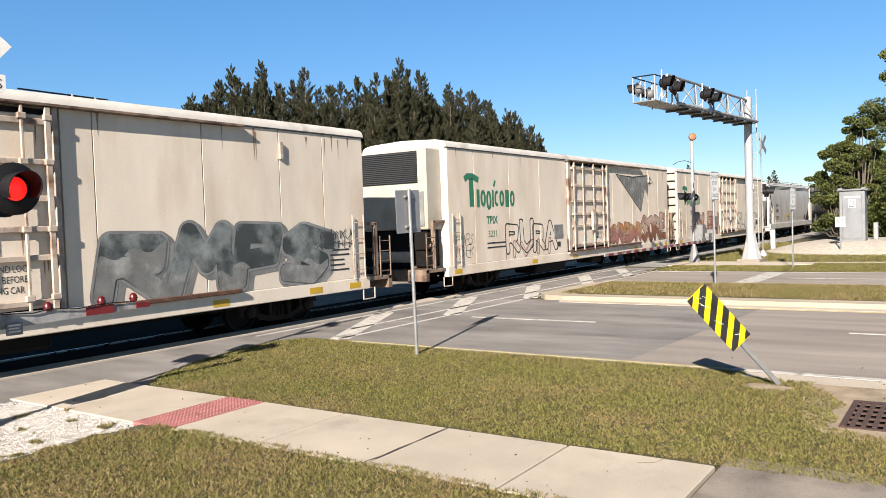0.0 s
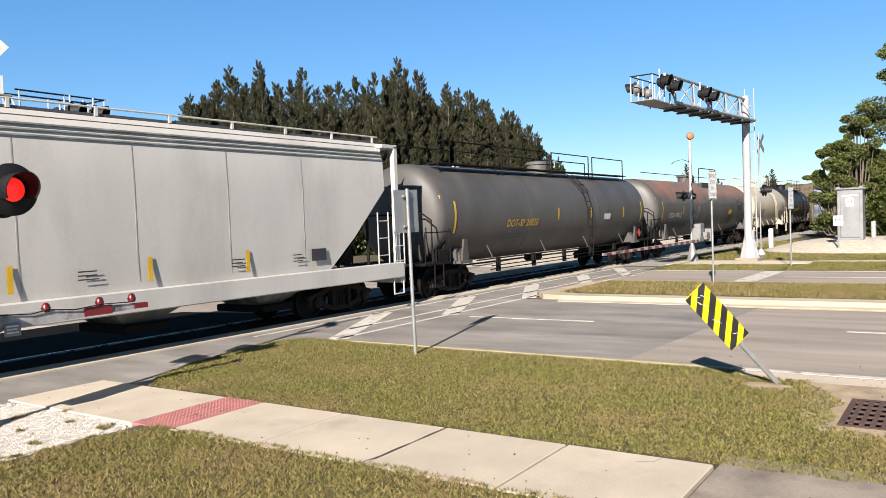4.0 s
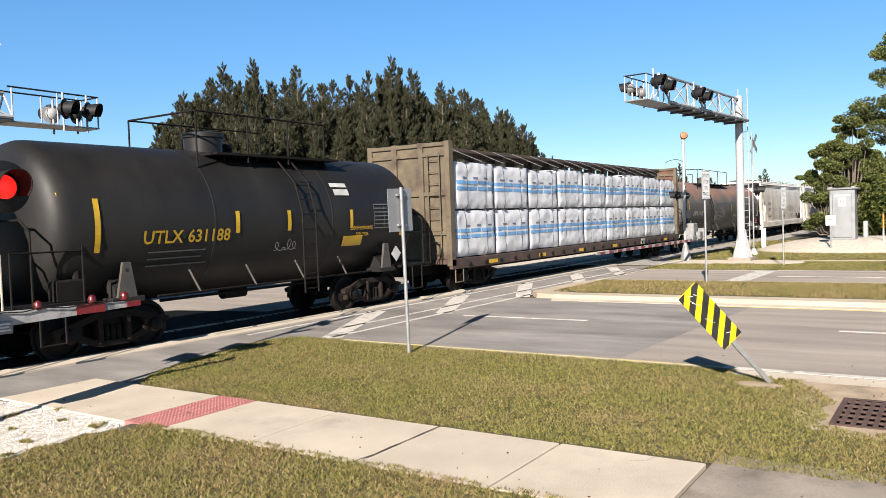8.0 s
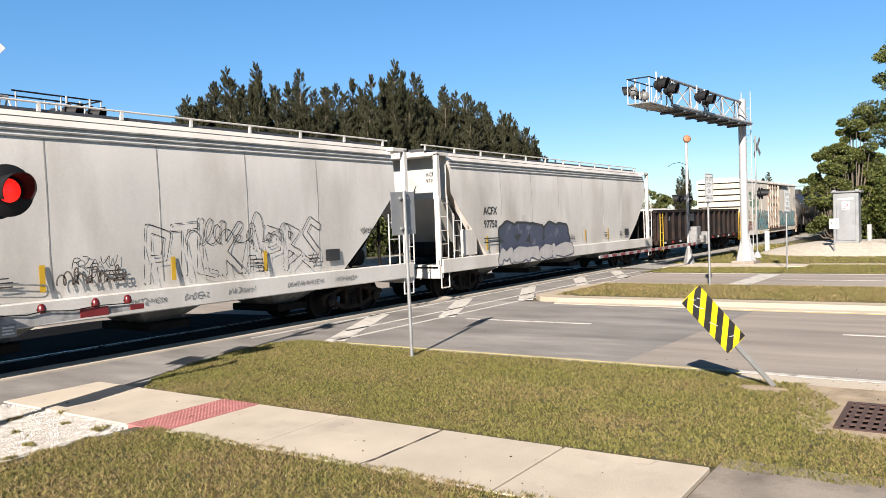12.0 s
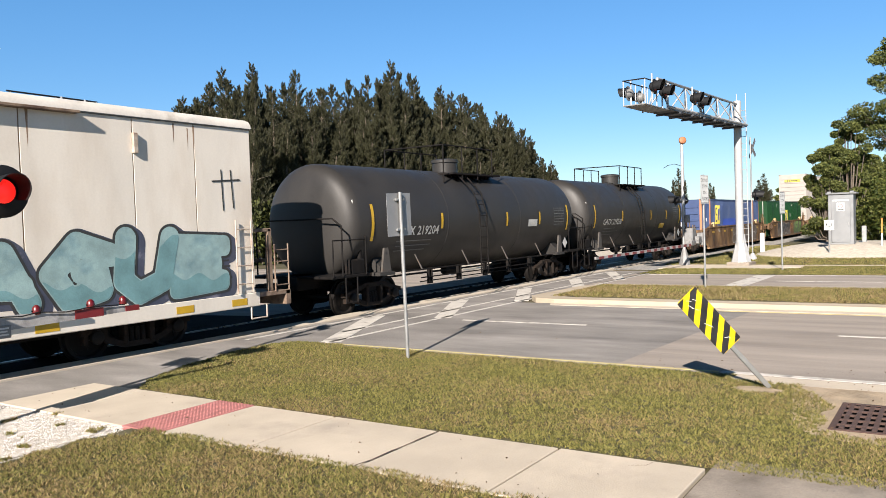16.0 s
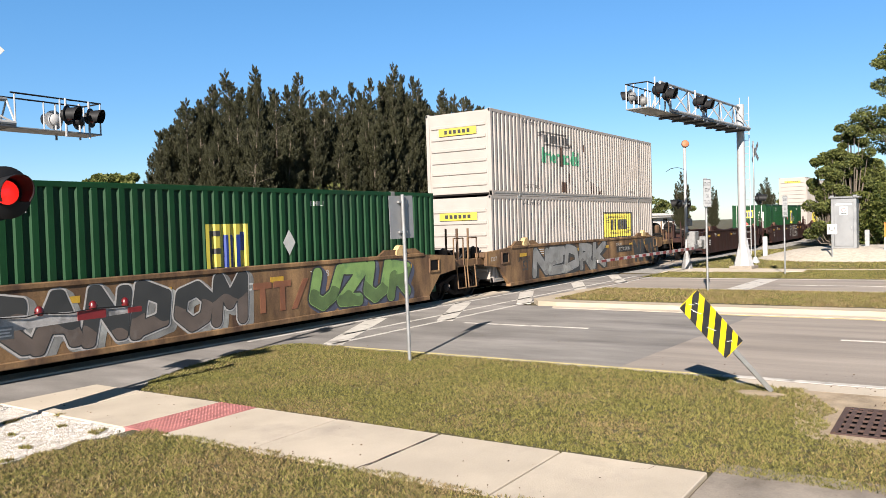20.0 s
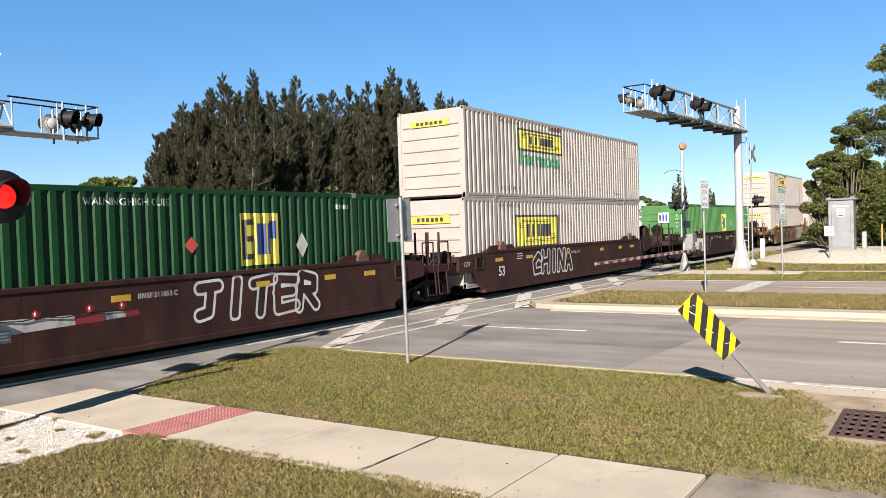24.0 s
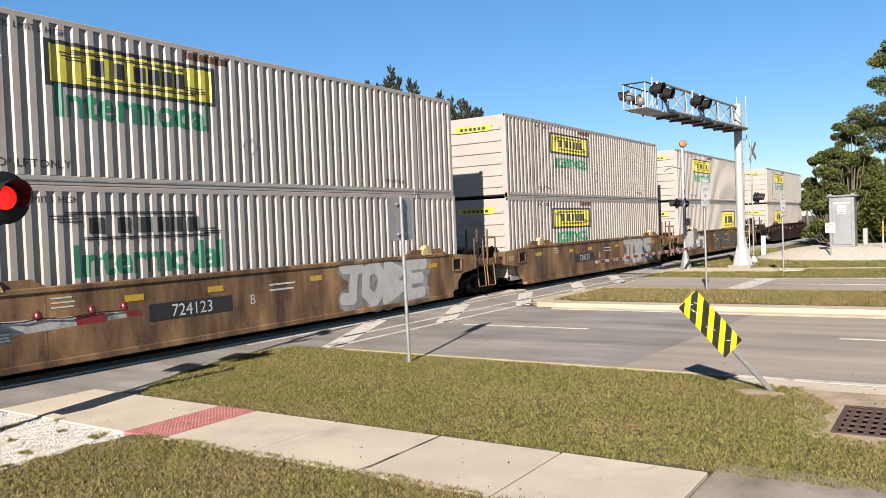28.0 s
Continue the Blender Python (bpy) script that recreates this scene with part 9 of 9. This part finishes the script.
@functools.lru_cache(maxsize=None)
def draped_word(words, size, x0, squeeze, bold):
    """Lettering bent over the ribs of a container wall."""
    me = word_mesh(words, size, bold).copy()
    bm = bmesh.new()
    bm.from_mesh(me)
    for v in bm.verts:
        v.co = (v.co.x * squeeze + x0, 0, v.co.y)
    lo, hi = min(v.co.x for v in bm.verts), max(v.co.x for v in bm.verts)
    i = math.floor(lo / RIB)
    while i * RIB < hi:
        for k in (0.0, 0.42, 0.54, 0.88):
            x = (i + k) * RIB
            if lo < x < hi:
                bmesh.ops.bisect_plane(bm, geom=bm.verts[:] + bm.edges[:] + bm.faces[:], plane_co=(x, 0, 0), plane_no=(1, 0, 0))
        i += 1
    for v in bm.verts:
        v.co.y = rib_depth(v.co.x) - 0.006
    bm.to_mesh(me)
    bm.free()
    return me


def box_word(words, size, material, parent, x, z, squeeze=1.0, bold=0.0, name="letter"):
    """Lettering on a ribbed wall, each letter a part of its own."""
    me = draped_word(words, size, x, squeeze, bold)
    bm = bmesh.new()
    bm.from_mesh(me)
    left, runs = set(bm.verts), []
    while left:
        todo, isle = [left.pop()], []
        while todo:
            v = todo.pop()
            isle.append(v)
            for e in v.link_edges:
                o = e.other_vert(v)
                if o in left:
                    left.remove(o)
                    todo.append(o)
        runs.append([min(v.co.x for v in isle), max(v.co.x for v in isle), isle])
    runs.sort(key=lambda r: r[0])
    joined = []
    for a, b, isle in runs:
        if joined and a < joined[-1][1] - 0.01:
            joined[-1][1] = max(b, joined[-1][1])
            joined[-1][2] += isle
        else:
            joined.append([a, b, isle])
    for a, b, isle in joined:
        at = {v: k for k, v in enumerate(isle)}
        s = Shape().add([v.co[:] for v in isle], [tuple(at[v] for v in f.verts) for f in bm.faces if f.verts[0] in at])
        part(name, s, material, parent, at=pose(0, -BOX_W / 2, z))
    bm.free()


def panel_brand(t, x0, x1, z0, z1, fill, line, border):
    """The haulier's panel: coloured field, scroll lines and dark blocks for its lettering."""
    p = None
    if border:
        p = part("panel_border", ribbed(Shape(), x0 - 0.09, x1 + 0.09, z0 - 0.075, z1 + 0.075, -BOX_W / 2, 0.004), border, t)
    if fill:
        p = part("panel_field", ribbed(Shape(), x0, x1, z0, z1, -BOX_W / 2, 0.008), fill, t)
    if p is None:
        p = t
    w, h = x1 - x0, z1 - z0
    for k, (a, b, c, d) in enumerate(((0.22, 0.30, 0.3, 0.75), (0.36, 0.43, 0.3, 0.75), (0.47, 0.55, 0.3, 0.75), (0.57, 0.64, 0.3, 0.75), (0.66, 0.73, 0.3, 0.75), (0.745, 0.82, 0.3, 0.75))):
        part("brand_block", ribbed(Shape(), x0 + a * w, x0 + b * w - 0.02, z0 + c * h, z0 + d * h, -BOX_W / 2, 0.012), line, p)
    for a, b, c in ((0.12, 0.80, 0.88), (0.12, 0.80, 0.83), (0.2, 0.88, 0.18), (0.2, 0.88, 0.13), (0.05, 0.16, 0.78), (0.06, 0.18, 0.70), (0.08, 0.2, 0.62), (0.80, 0.93, 0.36), (0.82, 0.95, 0.28), (0.84, 0.95, 0.22)):
        part("scroll_line", ribbed(Shape(), x0 + a * w, x0 + b * w, z0 + c * h, z0 + c * h + 0.022, -BOX_W / 2, 0.012), line, p)
    return p


def container(s0, z, label, paint, dress, lift=False, door_end=False, frame_paint=None, deep=None):
    t = thing("container", label, "container", "containers on the train", at=pose(s0, TRACK_Y, z))
    MOVING.append((t, s0))
    fp = frame_paint or paint
    L, W, H = BOX_L, BOX_W / 2, BOX_H
    for side in (-1, 1):
        wall = part("side_wall", ribbed(Shape(), 0.08, L - 0.08, 0.17, H - 0.10, side * W, 0, side), paint, t)
        part("bottom_rail", Shape().box(0, L, min(side * W, side * (W - 0.12)), max(side * W, side * (W - 0.12)), 0.0, 0.17, 0.012), paint, t)
        part("rail_lip", Shape().box(0.13, L - 0.13, min(side * (W + 0.012), side * W), max(side * (W + 0.012), side * W), 0.075, 0.10), SPRAY_GREY, t)
        part("top_rail", Shape().box(0, L, min(side * W, side * (W - 0.09)), max(side * W, side * (W - 0.09)), H - 0.11, H, 0.012), paint, t)
        for x in (0.0, L - 0.13):
            part("corner_post", Shape().box(x, x + 0.13, min(side * W, side * (W - 0.13)) - (0.004 if side < 0 else 0), max(side * W, side * (W - 0.13)) + (0.004 if side > 0 else 0), 0.0, H + 0.002, 0.012), fp, t)
        for x in (1.98, L - 1.98):
            part("lift_post", Shape().box(x - 0.10, x + 0.10, min(side * (W + 0.008), side * (W - 0.1)), max(side * (W + 0.008), side * (W - 0.1)), 0.0, H + 0.004, 0.012), fp if deep else paint, t)
            for zz in (0.0, H - 0.12):
                part("corner_casting", Shape().box(x - 0.09, x + 0.09, min(side * (W + 0.014), side * (W - 0.15)), max(side * (W + 0.014), side * (W - 0.15)), zz - 0.004, zz + 0.128, 0.012), SPRAY_GREY, t)
    part("roof", Shape().box(0.05, L - 0.05, -W + 0.08, W - 0.08, H - 0.07, H - 0.03), paint, t)
    part("floor", Shape().box(0.05, L - 0.05, -W + 0.1, W - 0.1, 0.05, 0.14), IRON, t)
    part("front_wall", Shape().box(0.03, 0.09, -W + 0.12, W - 0.12, 0.1, H - 0.06, 0.01), paint, t)
    part("rear_wall", Shape().box(L - 0.09, L - 0.03, -W + 0.12, W - 0.12, 0.1, H - 0.06, 0.01), paint, t)
    if door_end:
        for y in (-0.95, -0.4, 0.4, 0.95):
            part("door_rod", Shape().rod((-0.02, y, 0.1), (-0.02, y, H - 0.06), 0.024, n=8), MARK_WHITE if paint is BOX_GREEN else paint, t)
        part("door_seam", Shape().box(0.02, 0.03, -0.012, 0.012, 0.12, H - 0.1), STRAP, t)
    else:
        for i in range(6):
            part("end_rib", Shape().box(-0.01, 0.05, -W + 0.2, W - 0.2, 0.35 + i * 0.4, 0.47 + i * 0.4, 0.02), paint, t)
    if deep:
        part("deep_band", ribbed(Shape(), 5.0, 11.2, 0.18, 1.62, -W, 0.003), deep, t)
    dress(t)
    return t


def dress_white(x, style, intermodal=True):
    """style: upper, framed, outlined or plain."""

    def go(t):
        if style == "upper":
            panel_brand(t, x + 0.3, x + 3.8, 1.8, 2.45, PANEL_YELLOW, MARK_BLACK, MARK_BLACK)
            z = 1.22
        elif style == "framed":
            panel_brand(t, x, x + 3.4, 1.22, 2.25, PANEL_YELLOW, MARK_BLACK, MARK_BLACK)
            z = 0.9
        else:
            panel_brand(t, x - 0.2, x + (3.3 if x > 3.4 else 3.9), 1.85, 2.5, None, MARK_BLACK, None)
            z = 1.3
        if intermodal:
            box_word("Intermodal", 0.78, LOGO_GREEN, t, x + 2.05, z, 0.98, 0.02)
        box_word("TOP LIFT ONLY", 0.2, MARK_BLACK, t, 3.0, 0.3)
        box_word("TOP LIFT ONLY", 0.14, MARK_BLACK, t, 13.2, 0.3)
        box_word("STACK LIMIT 3 HIGH", 0.16, MARK_BLACK, t, 3.0, 2.6)
        ribs = Shape()
        ribbon(ribs, [(7.9, 0.72), (8.1, 0.95), (7.9, 1.18), (7.7, 0.95)], 0.03, -BOX_W / 2 - 0.004, True)
        part("placard_holder", ribs, GALV, t)
        pl = part("end_panel", Shape().box(-0.02, -0.012, -0.75, 0.75, 2.1, 2.35) if style != "upper" else Shape().box(-0.02, -0.012, -0.75, 0.75, 2.35, 2.55), PANEL_YELLOW, t)
        for k in range(6):
            part("brand_block", Shape().box(-0.026, -0.021, -0.5 + k * 0.18, -0.38 + k * 0.18, 2.16 if style != "upper" else 2.4, 2.29 if style != "upper" else 2.5), MARK_BLACK, pl)
        if style == "outlined" and x > 3.4:
            rng = random.Random(5)
            for px in (5.35, 5.5, 5.75, 6.15, 8.3, 8.55, 8.9, 9.15, 9.3, 9.45, 9.75, 10.9):
                h = rng.uniform(0.12, 0.5)
                part("rust_patch", ribbed(Shape(), px, px + rng.uniform(0.06, 0.16), 0.2, 0.2 + h, -BOX_W / 2, 0.005), RUST_DARK, t)
            for px, z0, h in ((5.45, 1.2, 0.75), (6.1, 0.6, 0.4), (7.6, 1.9, 0.3)):
                part("rust_patch", ribbed(Shape(), px, px + 0.12, z0, z0 + h, -BOX_W / 2, 0.014), RUST_DARK, t)
        part("rust_patch", ribbed(Shape(), 6.3, 7.4, 2.62, 2.76, -BOX_W / 2, 0.004), RUST, t) if style == "upper" else None

    return go


def emp_square(t, x, z, s, y=None):
    """The pool operator's yellow square with dark and blue blocks."""
    p = part("panel_field", ribbed(Shape(), x, x + s, z, z + s, -BOX_W / 2, 0.006), PANEL_YELLOW, t)
    a, b = Shape(), Shape()
    ribbed(a, x + 0.08 * s, x + 0.16 * s, z + 0.12 * s, z + 0.88 * s, -BOX_W / 2, 0.01)
    for k in (0.12, 0.46, 0.78):
        ribbed(a, x + 0.16 * s, x + 0.36 * s, z + k * s, z + (k + 0.1) * s, -BOX_W / 2, 0.01)
    for q in (0.42, 0.56, 0.70):
        ribbed(b, x + q * s, x + (q + 0.09) * s, z + 0.2 * s, z + 0.8 * s, -BOX_W / 2, 0.01)
    ribbed(b, x + 0.79 * s, x + 0.92 * s, z + 0.5 * s, z + 0.85 * s, -BOX_W / 2, 0.01)
    part("brand_mark", a, MARK_BLACK, p)
    part("brand_mark", b, BOX_BLUE_DEEP, p)


def dress_green(x, number, face, z=0.95):
    def go(t):
        emp_square(t, x, z, 1.15)
        box_word("53", 0.3, MARK_WHITE, t, 1.9, 1.3)
        ribs = Shape()
        xs = x + 2.4 if x < 9 else x + 1.9
        ribs.add([(xs, -BOX_W / 2 - 0.006, 1.35), (xs + 0.2, -BOX_W / 2 - 0.006, 1.65), (xs, -BOX_W / 2 - 0.006, 1.95), (xs - 0.2, -BOX_W / 2 - 0.006, 1.65)], [(0, 1, 2, 3)])
        part("placard", ribs, MARK_WHITE, t, "white diamond placard")
        box_word("EMHU", 0.16, MARK_WHITE, t, x + 3.4, 2.5)
        if face == 2:
            box_word("WARNING HIGH CUBE", 0.2, MARK_WHITE, t, x - 2.7, 2.55, 0.9)
            part("hazard_placard", Shape().box(-0.12, 0.12, -0.006, 0.0, -0.12, 0.12), PLACARD_RED, t, "red diamond placard", at=pose(x - 1.3, -BOX_W / 2 - 0.002, 1.75) @ pose(0, 0, 0, 0, 45, 0))
        plate(t, "white_tag", 3.9, 4.05, 2.35, 2.65, -BOX_W / 2, MARK_WHITE)
        if face:
            e = part("end_panel", Shape().box(-0.03, -0.022, -0.32, 0.30, 1.85, 2.45), PANEL_YELLOW if face > 1 else SIGN_OLD, t, "square brand panel on the end")
            for k in range(3):
                part("brand_block", Shape().box(-0.036, -0.031, 0.14 - k * 0.18, 0.24 - k * 0.18, 1.95, 2.35), MARK_BLACK if k == 0 else BOX_BLUE_DEEP, e)
            for k, ch in enumerate("EMHU"):
                word(ch, 0.2, MARK_WHITE, t, pose(-0.03, -0.78, 2.2 - k * 0.22, 0, 0, -90))
            part("white_tag", Shape().box(-0.036, -0.03, -1.12, -1.02, 0.95, 2.3), MARK_WHITE, t)
            part("hazard_placard", Shape().box(-0.036, -0.03, -0.12, 0.12, -0.12, 0.12), PLACARD_RED, t, "red diamond placard", at=pose(0, 0.2, 1.35) @ pose(0, 0, 0, 45, 0, 0))
            word("53", 0.26, MARK_WHITE, t, pose(-0.03, 0.1, 0.85, 0, 0, -90))

    return go


def dress_blue(t):
    emp_square(t, 3.2, 1.3, 1.2)
    word("53", 0.34, MARK_WHITE, t, pose(-0.02, 0.1, 1.9, 0, 0, -90))
    plate(t, "white_tag", 9.2, 9.5, 2.2, 2.6, -BOX_W / 2, MARK_WHITE)
    box_word("53", 0.3, MARK_WHITE, t, 1.0, 1.5)
    part("pale_patch", Shape().box(0.0, 0.02, -0.4, 0.2, 0.9, 1.5), MARK_WHITE, t)


Z1, Z2 = 0.42, 0.42 + 2.9
container(307.5, Z1, "faded blue container with orange corner posts and yellow square", BOX_BLUE, dress_blue, frame_paint=BOX_ORANGE, deep=BOX_BLUE_DEEP)
container(307.5 + PITCH, Z1, "dark green container with yellow square and white diamonds", BOX_GREEN, dress_green(7.75, "301224", 0), door_end=True)
container(370.75 + PITCH, Z1, "dark green container with door rods and yellow brand square", BOX_GREEN, dress_green(10.3, "301097", 2, 1.25), door_end=True)
container(433.85, Z1, "faded green container with yellow square and red placard", BOX_GREEN_PALE, dress_green(8.0, "297145", 1, 1.15))
for s0, lower, upper, xl, xu in ((307.5 + 2 * PITCH, "framed", "outlined", 9.8, 3.45), (370.75 + 2 * PITCH, "framed", "upper", 3.45, 3.4), (457.95, "outlined", "upper", 3.2, 3.1),
                                 (457.95 + PITCH, "upper", "upper", 3.3, 3.3), (457.95 + 2 * PITCH, "framed", "upper", 9.5, 2.95), (521.4, "framed", "upper", 3.0, 2.95)):
    container(s0, Z1, "white ribbed container in the well with haulier's panel", BOX_WHITE, dress_white(xl, lower, lower != "framed"))
    container(s0 + 0.12 * math.sin(s0), Z2, "white ribbed container stacked on another with green lettering", BOX_WHITE, dress_white(xu, upper))

# ---- motion ----
def motions():
    place = {}
    for ob, s in MOVING:
        place[ob.name] = s
        m = ob.matrix_basis.copy()
        rows = []
        for t in (0.0, 7.0, 14.0, 21.0, 28.0):
            k = m.copy()
            k.translation = Vector((s - SPEED * t, m.translation.y, m.translation.z))
            rows.append((t, k))
        walk(ob, rows)
    # wheels roll while their car passes along the visible stretch
    for wheel, car in WHEELS:
        base = wheel.matrix_basis.translation.copy()
        x = place[car.name] + base.x + wheel.parent.matrix_basis.translation.x
        t0, t1 = max(0.0, (x - 62) / SPEED), min(28.0, (x - 3) / SPEED)
        a, b = round(t0 * FPS), round(t1 * FPS)
        ticks = sorted({0, round(28.0 * FPS)} | (set(range(a, b + 1)) if b > a else set()))
        rows = []
        for k in ticks:
            run = SPEED * (min(max(k, a), max(a, b)) - a) / FPS
            rows.append((k / FPS, Matrix.Translation(base) @ Matrix.Rotation(-(run / 0.46) % (2 * math.pi), 4, "Y")))
        walk(wheel, rows)


motions()
